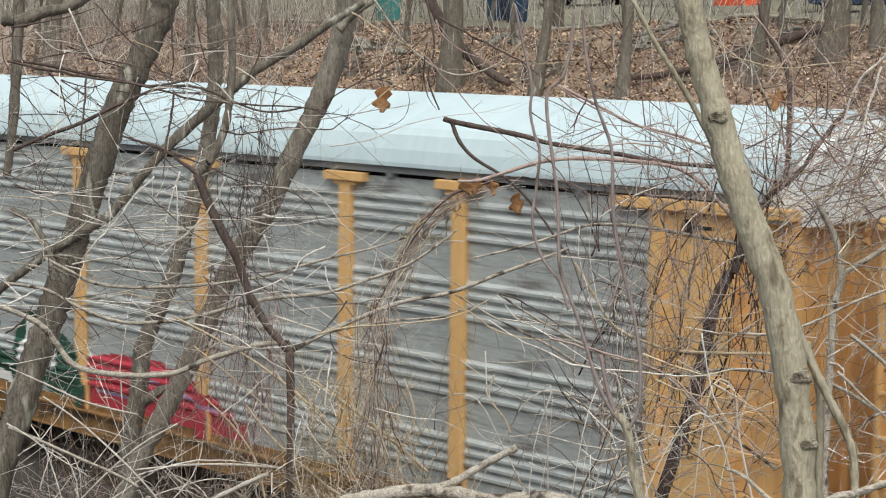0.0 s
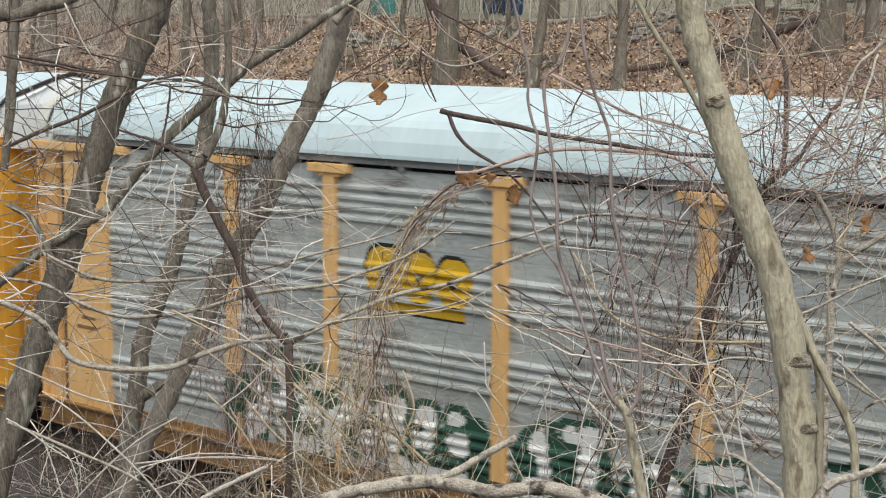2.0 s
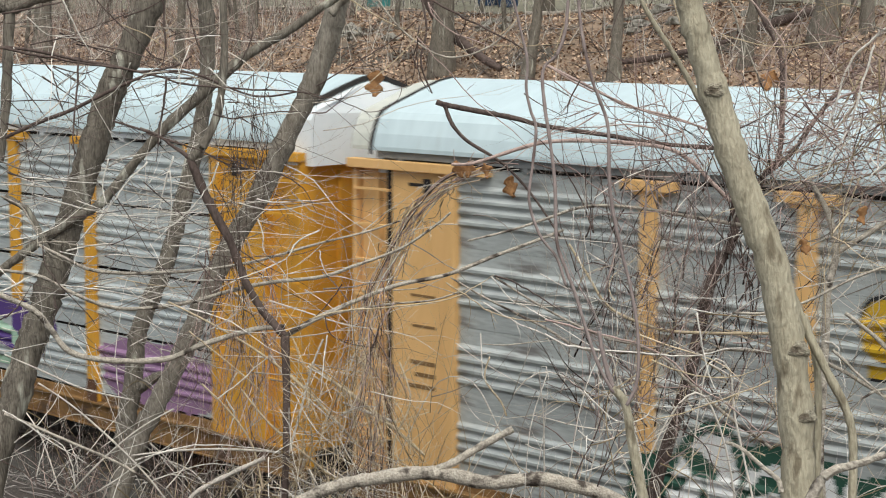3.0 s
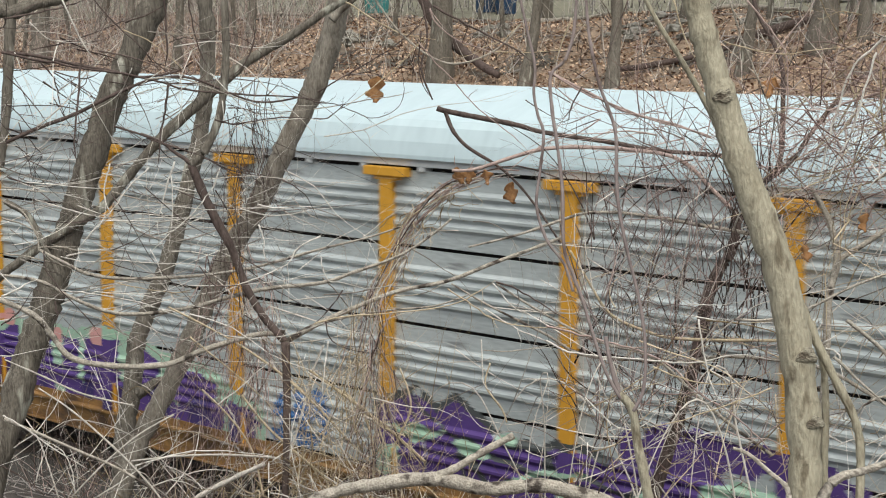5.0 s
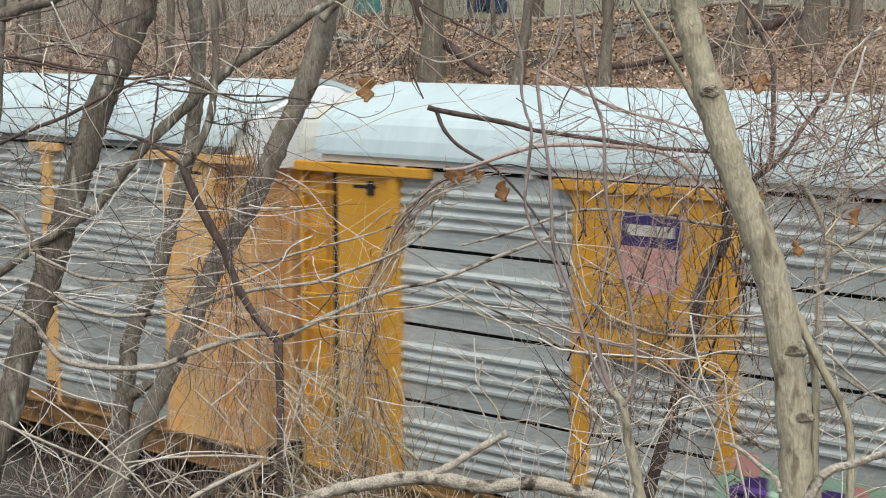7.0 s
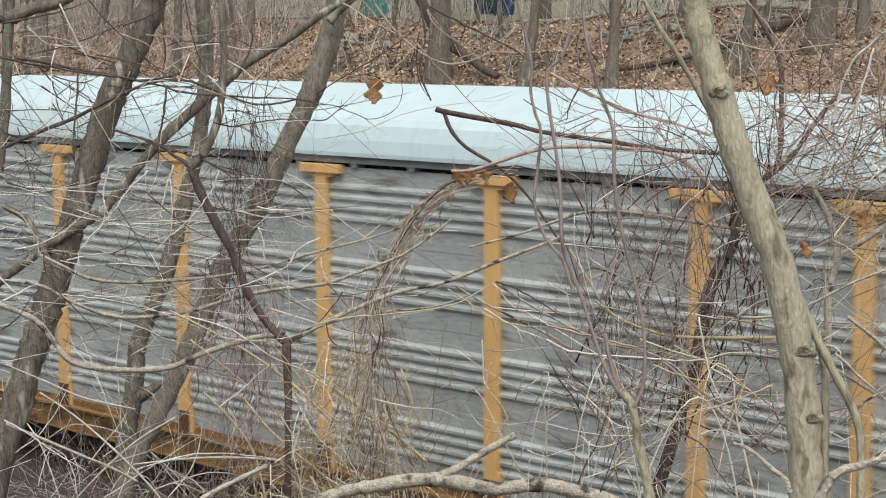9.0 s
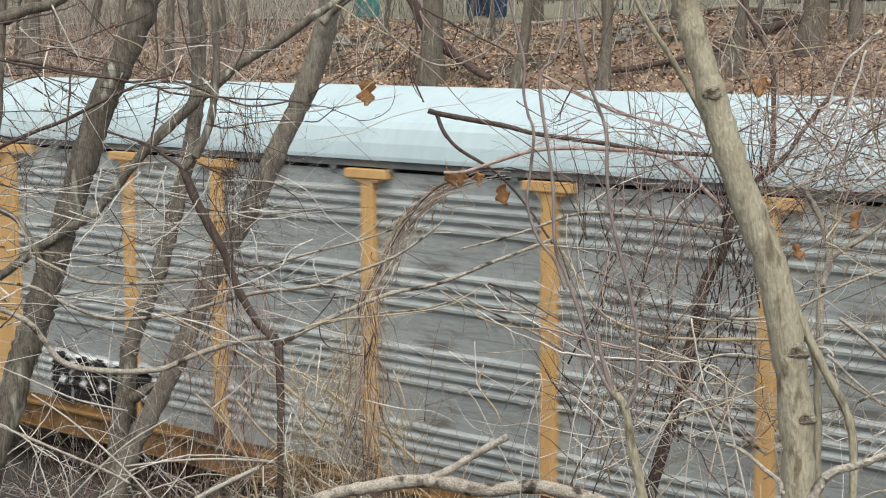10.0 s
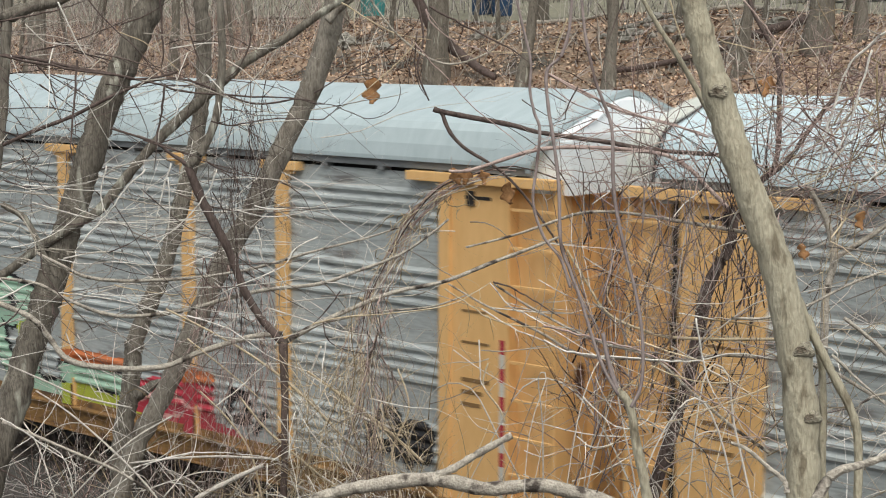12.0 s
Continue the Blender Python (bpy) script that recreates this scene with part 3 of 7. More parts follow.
def paint_wagons():
    """The sprayed tags, emblems and stencils on the near sides."""
    car = wagons[1]
    tag_shape((1.5, 5.4, 0.99, 2.2, under_line(3, (1.56, 1.78), (2.3, 1.92), (3.3, 1.93), (4.2, 1.72), (5.2, 1.30))), RED, "red_tag", car, "red sprayed tag")
    tag_shape((1.5, 5.4, 0.99, 2.2, any_of(stroke(0.03, (1.7, 1.6), (3.2, 1.62), (4.6, 1.4)), stroke(0.025, (1.8, 1.3), (3.0, 1.28)))), MAUVE, "pale_streak", car, "pale streaks over the red", 0.03, 0.009)
    arch = any_of(stroke(0.16, (-0.22, 1.05), (-0.2, 1.75), (0.05, 2.08), (0.4, 2.1), (0.62, 1.85), (0.55, 1.6)), stroke(0.12, (0.15, 1.1), (0.2, 1.55), (0.35, 1.7)))
    right = any_of(arch, stroke(0.14, (-3.75, 1.85), (-3.55, 1.95), (-3.6, 1.4), (-3.85, 1.25)), stroke(0.14, (-3.0, 2.0), (-3.05, 1.3)), stroke(0.10, (-3.3, 2.02), (-2.8, 2.05)),
                   blob(-2.1, 1.5, 0.34, 0.36, 0.3, 0.3, 0.3, 72), stroke(0.10, (-1.5, 1.2), (-1.45, 1.9), (-1.0, 1.95)), stroke(0.08, (-1.0, 1.2), (-0.5, 1.15)))
    tag_shape((-4.4, 1.6, 0.99, 2.4, any_of(grown(right, 0.07), blob(0.85, 1.5, 0.66, 0.55, -0.4, 0, 0.18, 12), blob(-3.4, 1.6, 0.75, 0.5, 0, 0, 0.2, 13), blob(-1.4, 1.3, 1.2, 0.3, 0, 0, 0.2, 14))), GREEN, "green_tag", car, "dark green sprayed tag")
    tag_shape((-4.2, 1.2, 1.0, 2.35, streaked(right, 4, -0.14)), WHITE, "white_tag", car, "white sprayed letters", 0.03, 0.010)
    left = any_of(stroke(0.19, (-8.75, 1.1), (-8.55, 1.9), (-8.25, 2.15), (-8.05, 1.1)), stroke(0.21, (-7.6, 2.0), (-7.65, 1.1)), blob(-7.05, 1.6, 0.22, 0.45, 0.2, 0, 0.3, 71),
                  stroke(0.18, (-6.6, 1.1), (-6.55, 1.85), (-6.1, 1.95), (-6.0, 1.1)), stroke(0.17, (-5.55, 1.85), (-5.6, 1.1), (-5.05, 1.1), (-5.0, 1.85)))
    tag_shape((-9.6, -4.4, 0.99, 2.45, any_of(grown(left, 0.08), blob(-9.05, 1.55, 0.36, 0.42, 0, 0, 0.2, 9), blob(-7.9, 1.9, 0.3, 0.3, 0, 0, 0.2, 10), blob(-4.9, 1.5, 0.45, 0.5, 0, 0, 0.2, 15))), GREEN, "green_outline", car, "dark green sprayed outline")
    tag_shape((-9.0, -4.7, 1.0, 2.35, lambda x, z: left(x, z) and noise.noise(Vector((x * 2.4, z * 4.0, 5))) > -0.14), WHITE, "white_tag", car, "white sprayed letters", 0.03, 0.010)
    # plain yellow emblem of three blocks and a bar, edged in black
    blocks = any_of(blob(-6.24, 3.64, 0.34, 0.32, 0, 0.33, 0.04, 1), blob(-5.66, 3.62, 0.27, 0.31, 0, 0.20, 0.04, 2), blob(-5.08, 3.60, 0.28, 0.30, 0, 0.24, 0.04, 3))
    tag_shape((-6.8, -4.6, 3.1, 4.1, any_of(lambda x, z: blocks(x, z) or blocks(x + 0.03, z - 0.05), lambda x, z: -6.50 < x < -4.92 and 3.12 < z < 3.27)), BLACK, "emblem_edge", car, "black painted edge", 0.02, 0.004)
    tag_shape((-6.75, -4.7, 3.25, 4.0, blocks), YELLOW, "emblem", car, "yellow painted emblem of blocks", 0.02, 0.009)
    tag_shape((-6.5, -4.9, 3.15, 3.30, lambda x, z: True), YELLOW, "emblem_bar", car, "yellow painted bar", 0.03, 0.009)

    car = wagons[2]
    crest = ((1.25, 1.84), (1.62, 2.06), (1.9, 2.15), (2.22, 1.95), (2.55, 2.15), (2.88, 1.98), (3.35, 1.72), (3.9, 1.72), (4.2, 1.85), (4.6, 1.82), (5.1, 1.70), (5.55, 1.84), (6.1, 1.45))
    front = under_line(7, *crest)
    tag_shape((1.0, 6.4, 0.99, 2.4, lambda x, z: under_line(7, *crest, rise=0.11)(x, z) and noise.noise(Vector((x * 3.0, z * 3.0, 2))) > -0.35), SOOT_SPRAY, "dark_outline", car, "dark grey sprayed outline", 0.035, 0.004)
    tag_shape((1.1, 6.2, 0.99, 2.3, lambda x, z: front(x, z) and abs(noise.noise(Vector((x * 1.5 + 0.6 * z, z * 1.3, 6)))) > 0.045), PURPLE, "purple_tag", car, "purple sprayed letters", 0.03, 0.010)
    chips = any_of(blob(2.0, 1.69, 0.20, 0.10, 0.4, 0, 0.4, 3), blob(2.82, 1.60, 0.26, 0.09, -0.6, 0, 0.4, 4), blob(3.4, 1.80, 0.16, 0.09, 0, 0, 0.4, 5), blob(1.45, 1.25, 0.15, 0.22, 0.3, 0, 0.4, 6), blob(4.4, 1.35, 0.25, 0.10, 0, 0, 0.4, 7),
                   stroke(0.03, (1.5, 1.7), (1.9, 1.55), (2.4, 1.75)), stroke(0.03, (3.2, 1.2), (3.9, 1.5), (4.6, 1.6)), stroke(0.03, (4.9, 1.2), (5.5, 1.6)), blob(6.8, 1.5, 0.7, 0.35, 0, 0.5, 0.3, 8))
    tag_shape((1.2, 7.6, 0.99, 2.1, chips), MINT, "mint_tag", car, "mint sprayed patches", 0.03, 0.015)
    ridge = ((-7.35, 1.85), (-6.87, 2.14), (-6.4, 2.02), (-6.0, 2.12), (-5.3, 2.08), (-4.5, 2.22), (-3.6, 2.18), (-3.17, 2.0), (-2.2, 1.96), (-1.7, 1.78), (-0.9, 1.5))
    tag_shape((-7.7, -0.6, 0.99, 2.4, under_line(9, *ridge)), MINT, "mint_tag", car, "mint sprayed ground colour", 0.035, 0.004)
    spans = ((-7.15, -6.72), (-6.38, -5.78), (-5.52, -5.12), (-4.98, -4.12), (-3.78, -3.15), (-2.75, -1.9), (-1.6, -1.1))

    def rear(x, z):
        top = float(np.interp(x, [q[0] for q in ridge], [q[1] for q in ridge]))
        e = 0.10 * noise.noise(Vector((x * 1.1, z * 3.2, 3)))
        body = any(a + e < x < b + e for a, b in spans) and z < top - 0.16
        low = z < 1.42 + 0.35 * noise.noise(Vector((x * 1.7, 0, 8))) and noise.noise(Vector((x * 2.2, z * 2.5, 31))) > -0.18
        return -7.3 < x < -1.0 and (body or low)
    tag_shape((-7.5, -0.9, 1.0, 2.3, rear), PURPLE, "purple_tag", car, "purple sprayed letters", 0.03, 0.010)
    tag_shape((-7.4, -1.0, 0.99, 1.6, lambda x, z: rear(x, z) and z < 1.45 and noise.noise(Vector((x * 2.0, z * 2.0, 44))) > 0.08), NAVY, "navy_tag", car, "dark violet sprayed shading", 0.03, 0.015)
    for x, z, half in ((-6.95, 2.06, 0.16), (-5.66, 1.93, 0.13), (-4.65, 2.05, 0.18)):
        tag_shape((x - 0.4, x + 0.4, 1.7, 2.35, blob(x, z, half, 0.14, 0, 0, 0.2, half)), PINK, "pink_tag", car, "pink sprayed dot", 0.03, 0.016)
    tag_shape((-0.9, 0.7, 1.0, 1.95, lambda x, z: blob(-0.2, 1.48, 0.55, 0.42, 0.2, 0, 0.3, 6)(x, z) and noise.noise(Vector((x * 4, z * 4, 1))) > -0.25), BLUE, "blue_tag", car, "blue sprayed patch")
    tag_shape((9.2, 11.9, 1.0, 2.1, blob(10.6, 1.55, 1.3, 0.5, 0, 0, 0.25, 6)), MAUVE, "mauve_tag", car, "faded mauve sprayed patch")
    tag_shape((4.9, 8.2, 1.3, 2.4, blob(6.5, 1.9, 1.6, 0.42, 0, 0.2, 0.3, 16)), PURPLE, "purple_tag", car, "purple sprayed letters")
    # yellow plate between two posts, with a plain shield of two colours
    plate = part("emblem_plate", box(-9.05, -7.3, 0.012, 0.06, 2.99, 4.90, 0.008), GOLD, car, "golden yellow emblem plate")
    part("plate_rail", box(-9.40, -6.95, -0.04, 0.1, 4.845, 4.957, 0.01), GOLD, car)
    outline = [(-8.60, 4.60), (-8.52, 4.68), (-8.36, 4.62), (-8.2, 4.67), (-8.02, 4.62), (-7.86, 4.68), (-7.78, 4.60), (-7.80, 4.28), (-8.58, 4.28)]
    under("shield_top", mesh_of("shield_top", [(x, 0.008, z) for x, z in outline], [tuple(range(len(outline)))], NAVY), plate, "navy upper part of a shield")
    outline = [(-8.59, 4.278), (-7.79, 4.278), (-7.78, 3.93), (-7.86, 3.84), (-8.1, 3.78), (-8.2, 3.74), (-8.3, 3.78), (-8.55, 3.86), (-8.6, 3.95)]
    under("shield_base", mesh_of("shield_base", [(x, 0.008, z) for x, z in outline], [tuple(range(len(outline)))], PINK), plate, "faded pink lower part of a shield")
    bm = box(-8.50, -7.88, 0.0, 0.006, 4.40, 4.52)
    part("bar", bm, SIGN_WHITE, plate, "pale bar of worn lettering")
    rng = random.Random(5)
    bm = bmesh.new()
    for i in range(22):
        x = -8.85 + i * 0.062
        box(x, x + rng.uniform(0.02, 0.05), 0.006, 0.011, 3.33, 3.42, 0, bm)
    part("worn_lettering", bm, FADED_INK, plate, "worn dark lettering")

    car = wagons[3]
    for k, (x, half) in enumerate(((-10.95, 0.25), (-10.43, 0.24), (-9.96, 0.24), (-9.52, 0.20), (-8.98, 0.31))):
        ring = blob(x, 1.36, half, 0.46, 0.08 * (k % 2), 0, 0.08, 40 + k)
        tag_shape((x - 0.5, x + 0.5, 1.0, 2.0, grown(ring, 0.055)), WHITE, "white_tag", car, "white sprayed outline of a bubble", 0.03, 0.004 + 0.002 * k)
        tag_shape((x - 0.45, x + 0.45, 1.0, 1.95, lambda x, z, t=ring, c=x: t(x, z) and (x - c - 0.04) ** 2 + ((z - 1.40) * 0.7) ** 2 > 0.0052), BLACK, "black_tag", car, "black sprayed bubble", 0.03, 0.016 + 0.002 * k)
    rng = random.Random(8)
    tests = [blob(-6.85 + i * 0.2, 3.58 - 0.02 * i, 0.09, 0.09, 0.2, 0.3 * rng.random(), 0.3, i) for i in range(10)]
    tag_shape((-7.0, -4.7, 3.3, 3.75, any_of(*tests)), STRIP_GREY, "faded_stencil", car, "faded dark stencil blocks", 0.03)

    car = wagons[4]
    pale = any_of(stroke(0.2, (3.1, 2.5), (3.35, 1.1), (4.1, 1.05)), stroke(0.15, (4.2, 1.5), (5.5, 1.45)), stroke(0.14, (1.6, 1.2), (2.2, 2.3), (2.7, 1.3)), blob(2.9, 2.4, 0.7, 0.35, 0, 0.3, 0.3, 53))
    tag_shape((1.2, 5.8, 0.99, 3.0, grown(pale, 0.06)), BLACK, "dark_outline", car, "dark sprayed outline", 0.035, 0.003)
    tag_shape((1.3, 5.7, 0.99, 2.9, pale), MINT, "pale_green_tag", car, "pale green sprayed letters", 0.035, 0.008)
    tag_shape((2.9, 6.1, 0.99, 2.2, any_of(under_line(54, (4.1, 1.30), (4.6, 1.34), (5.6, 1.22), (6.0, 1.08)), blob(3.25, 1.95, 0.3, 0.2, 0, 0, 0.3, 55))), LIME, "lime_tag", car, "lime sprayed letters", 0.035, 0.013)
    tag_shape((5.5, 8.6, 0.99, 1.9, any_of(under_line(57, (5.60, 1.56), (6.6, 1.70), (7.66, 1.74)), under_line(58, (7.6, 1.25), (8.5, 1.02)))), RED, "red_tag", car, "red sprayed letters")
    tag_shape((5.6, 7.6, 0.99, 1.7, any_of(stroke(0.03, (5.8, 1.2), (6.5, 1.5), (7.4, 1.35)), stroke(0.03, (6.1, 1.05), (7.0, 1.2)))), PINK, "pink_streak", car, "pink streaks over the red", 0.03, 0.010)
    for x, z, half, seed in ((4.9, 1.74, 0.8, 58), (7.2, 1.82, 0.45, 60)):
        tag_shape((x - 1.0, x + 1.0, 1.5, 2.05, blob(x, z, half, 0.12, 0, 0, 0.3, seed)), ORANGE_SPRAY, "orange_tag", car, "orange-brown sprayed patch", 0.035, 0.016)
    tag_shape((7.8, 8.9, 1.0, 2.0, any_of(stroke(0.07, (7.95, 1.3), (8.05, 1.7), (8.35, 1.7), (8.4, 1.35), (8.1, 1.3)), stroke(0.06, (8.5, 1.2), (8.75, 1.5)))), BLACK, "black_tag", car, "black sprayed scrawl")
    tag_shape((10.6, 11.9, 1.0, 2.0, letters(10.7, 11.8, 1.2, 1.9, 2, 62, 0.5)), BLACK, "black_tag", car, "black sprayed loops")
    # red and white reflective tape on the corner plate, and dark rust stains on the end
    tape = bmesh.new()
    tape_w = bmesh.new()
    for k in range(12):
        z = 0.98 + k * 0.17
        box(12.90, 12.975, 0.043, 0.048, z, z + 0.17, 0, tape if k % 2 else tape_w)
    part("red_tape", tape, RED, car, "red reflective tape squares")
    part("white_tape", tape_w, SIGN_WHITE, car, "white reflective tape squares")
    bm = bmesh.new()
    for y, z, r in ((0.34, 2.80, 0.16), (0.62, 2.55, 0.15), (0.36, 2.15, 0.12), (0.36, 1.35, 0.14), (1.1, 2.6, 0.09)):
        v = [bm.verts.new((13.655, y + r * 0.6 * math.cos(a) * (1 + 0.3 * math.sin(3 * a)), z + r * 1.5 * math.sin(a))) for a in [i * math.pi / 9 for i in range(18)]]
        bm.faces.new(v)
    part("rust_stain", bm, RUST, car, "dark rust stains")


paint_wagons()


# ---- trees and bushes between the camera and the track ----
def limb(name, material, tree, rows, sides=8):
    """One tapering limb through rows of (x, y, z, radius), with short side twigs' buds as knots."""
    rng = random.Random(len(rows) * 31 + int(abs(rows[0][0]) * 1000))
    v, f = tube_data([r[:3] for r in rows], [r[3] for r in rows], sides, 6, 0.025, rng)
    under(name, mesh_of(name, v, f, material, True), tree)


pale_sapling = tagged(new("pale_sapling"), "young leaning tree with pale olive-grey bark", "tree")
limb("trunk", BARK_PALE, pale_sapling, [(-2.857, 4.242, 6.791, 0.0383), (-2.825, 4.248, 6.659, 0.0413), (-2.793, 4.257, 6.543, 0.0437), (-2.754, 4.271, 6.419, 0.0447), (-2.690, 4.293, 6.212, 0.0460), (-2.629, 4.320, 6.047, 0.0475), (-2.567, 4.344, 5.865, 0.0485), (-2.516, 4.350, 5.634, 0.0495), (-2.486, 4.346, 5.452, 0.0505), (-2.461, 4.326, 5.204, 0.0518), (-2.421, 4.290, 4.791, 0.0533)], 14)
limb("branch", BRANCH_GREY, pale_sapling, [(-2.331, 4.164, 5.276, 0.0165), (-2.316, 4.191, 5.335, 0.0151), (-2.288, 4.216, 5.368, 0.0136), (-2.233, 4.252, 5.390, 0.0122), (-2.169, 4.293, 5.421, 0.0107)], 8)
limb("branch", BRANCH_GREY, pale_sapling, [(-2.403, 4.130, 5.299, 0.0091), (-2.416, 4.133, 5.333, 0.0080), (-2.457, 4.119, 5.365, 0.0070), (-2.515, 4.097, 5.413, 0.0060), (-2.558, 4.075, 5.430, 0.0050)], 8)
limb("branch", BARK_PALE, pale_sapling, [(-2.551, 4.416, 5.808, 0.0135), (-2.511, 4.435, 5.708, 0.0135), (-2.457, 4.463, 5.591, 0.0135), (-2.403, 4.492, 5.474, 0.0133), (-2.380, 4.496, 5.374, 0.0130), (-2.366, 4.476, 5.190, 0.0126)], 6)
limb("branch", BARK_PALE, pale_sapling, [(-2.547, 4.478, 5.750, 0.0085), (-2.510, 4.488, 5.615, 0.0102), (-2.492, 4.481, 5.480, 0.0119), (-2.480, 4.463, 5.311, 0.0119), (-2.459, 4.458, 5.176, 0.0119)], 6)
limb("branch", BARK_PALE, pale_sapling, [(-3.092, 4.298, 6.764, 0.0069), (-3.029, 4.332, 6.635, 0.0076), (-2.980, 4.361, 6.549, 0.0083), (-2.934, 4.388, 6.463, 0.0088), (-2.891, 4.412, 6.377, 0.0092), (-2.856, 4.430, 6.300, 0.0095)], 6)

leaning_tree = tagged(new("leaning_tree"), "leaning bare tree with grey-brown bark", "tree")
limb("trunk", BARK_GREY, leaning_tree, [(-11.586, 9.193, 7.075, 0.1184), (-11.602, 9.181, 6.885, 0.1191), (-11.681, 9.085, 6.599, 0.1197), (-11.756, 8.983, 6.312, 0.1203), (-11.826, 8.880, 6.073, 0.1209), (-11.877, 8.790, 5.786, 0.1215), (-11.914, 8.708, 5.499, 0.1221), (-11.947, 8.630, 5.261, 0.1228), (-11.969, 8.563, 5.047, 0.1234), (-11.991, 8.491, 4.833, 0.1240), (-12.011, 8.410, 4.597, 0.1246), (-12.031, 8.310, 4.315, 0.1252), (-12.045, 8.214, 4.058, 0.1258), (-12.064, 8.104, 3.804, 0.1265), (-12.064, 7.949, 3.391, 0.1271), (-12.067, 7.769, 2.987, 0.1277), (-12.022, 7.641, 2.586, 0.1283)], 12)
limb("branch", BARK_GREY, leaning_tree, [(-10.241, 10.237, 6.939, 0.0286), (-10.425, 10.043, 6.773, 0.0342), (-10.634, 9.819, 6.560, 0.0393), (-10.832, 9.612, 6.395, 0.0435), (-10.962, 9.471, 6.253, 0.0461), (-11.137, 9.274, 6.016, 0.0475), (-11.343, 9.040, 5.732, 0.0453), (-11.527, 8.817, 5.401, 0.0429), (-11.680, 8.631, 5.117, 0.0429), (-11.845, 8.459, 4.975, 0.0423), (-12.041, 8.250, 4.785, 0.0409), (-12.236, 8.038, 4.572, 0.0395), (-12.332, 7.932, 4.454, 0.0381)], 7)
limb("branch", BARK_GREY, leaning_tree, [(-12.758, 8.354, 6.775, 0.0730), (-12.647, 8.449, 6.751, 0.0633), (-12.509, 8.586, 6.823, 0.0535), (-12.350, 8.737, 6.872, 0.0487), (-12.232, 8.860, 6.968, 0.0438)], 7)
limb("branch", BARK_GREY, leaning_tree, [(-12.673, 8.463, 6.968, 0.0535), (-12.643, 8.408, 6.485, 0.0470), (-12.611, 8.337, 5.906, 0.0406), (-12.605, 8.259, 5.423, 0.0341)], 7)
limb("branch", BARK_DARK, leaning_tree, [(-12.308, 8.155, 6.418, 0.0142), (-12.093, 8.341, 6.380, 0.0142), (-11.841, 8.556, 6.310, 0.0142), (-11.625, 8.742, 6.263, 0.0130), (-11.445, 8.895, 6.217, 0.0118), (-11.238, 9.090, 6.264, 0.0095), (-11.140, 9.193, 6.349, 0.0071)], 5)
limb("branch", BARK_DARK, leaning_tree, [(-12.070, 7.970, 5.679, 0.0163), (-11.873, 8.169, 5.805, 0.0180), (-11.674, 8.366, 5.911, 0.0177), (-11.445, 8.600, 6.074, 0.0157), (-11.213, 8.831, 6.204, 0.0123), (-10.971, 9.050, 6.213, 0.0103), (-10.573, 9.376, 6.028, 0.0087), (-10.299, 9.629, 6.066, 0.0070)], 5)
limb("branch", BARK_GREY, leaning_tree, [(-12.029, 7.924, 5.193, 0.0280), (-11.880, 8.038, 5.078, 0.0257), (-11.796, 8.085, 4.916, 0.0233), (-11.732, 8.119, 4.777, 0.0187), (-11.647, 8.164, 4.592, 0.0140)], 6)

grey_tree = tagged(new("grey_tree"), "slim bare tree with grey bark beside the track", "tree")
limb("trunk", BARK_GREY, grey_tree, [(-13.489, 11.282, 7.282, 0.0734), (-13.490, 11.296, 6.942, 0.0754), (-13.475, 11.319, 6.599, 0.0774), (-13.477, 11.310, 6.198, 0.0794), (-13.491, 11.276, 5.853, 0.0814), (-13.511, 11.224, 5.507, 0.0834), (-13.560, 11.111, 5.047, 0.0855), (-13.599, 10.989, 4.588, 0.0875), (-13.642, 10.842, 4.131, 0.0895), (-13.687, 10.717, 3.849, 0.0915), (-13.720, 10.597, 3.568, 0.0935), (-13.727, 10.539, 3.399, 0.0955), (-13.706, 10.495, 3.174, 0.0976), (-13.682, 10.432, 2.895, 0.0996), (-13.672, 10.352, 2.640, 0.1016), (-13.635, 10.294, 2.370, 0.1036), (-13.571, 10.226, 2.013, 0.1056)], 9)
limb("branch", BARK_GREY, grey_tree, [(-13.448, 10.335, 2.983, 0.0623), (-13.386, 10.401, 3.039, 0.0548), (-13.324, 10.468, 3.107, 0.0453), (-13.267, 10.523, 3.129, 0.0340)], 6)

crooked_tree = tagged(new("crooked_tree"), "crooked bare tree with grey-brown bark", "tree")
limb("trunk", BARK_MID, crooked_tree, [(-11.263, 11.066, 7.111, 0.1054), (-11.283, 11.054, 6.906, 0.1045), (-11.331, 11.009, 6.596, 0.1036), (-11.410, 10.921, 6.234, 0.1027), (-11.479, 10.838, 5.974, 0.1019), (-11.586, 10.696, 5.610, 0.1010), (-11.671, 10.570, 5.299, 0.1001), (-11.767, 10.411, 4.936, 0.0992), (-11.867, 10.243, 4.628, 0.0983), (-11.940, 10.093, 4.320, 0.0975), (-11.990, 9.959, 4.014, 0.0966), (-12.051, 9.771, 3.610, 0.0957), (-12.119, 9.552, 3.203, 0.0948), (-12.172, 9.357, 2.870, 0.0940), (-12.188, 9.165, 2.463, 0.0931), (-12.180, 9.050, 2.194, 0.0922)], 12)
limb("branch", BARK_MID, crooked_tree, [(-10.955, 11.095, 6.991, 0.0257), (-11.096, 10.944, 6.848, 0.0359), (-11.179, 10.846, 6.711, 0.0462)], 6)

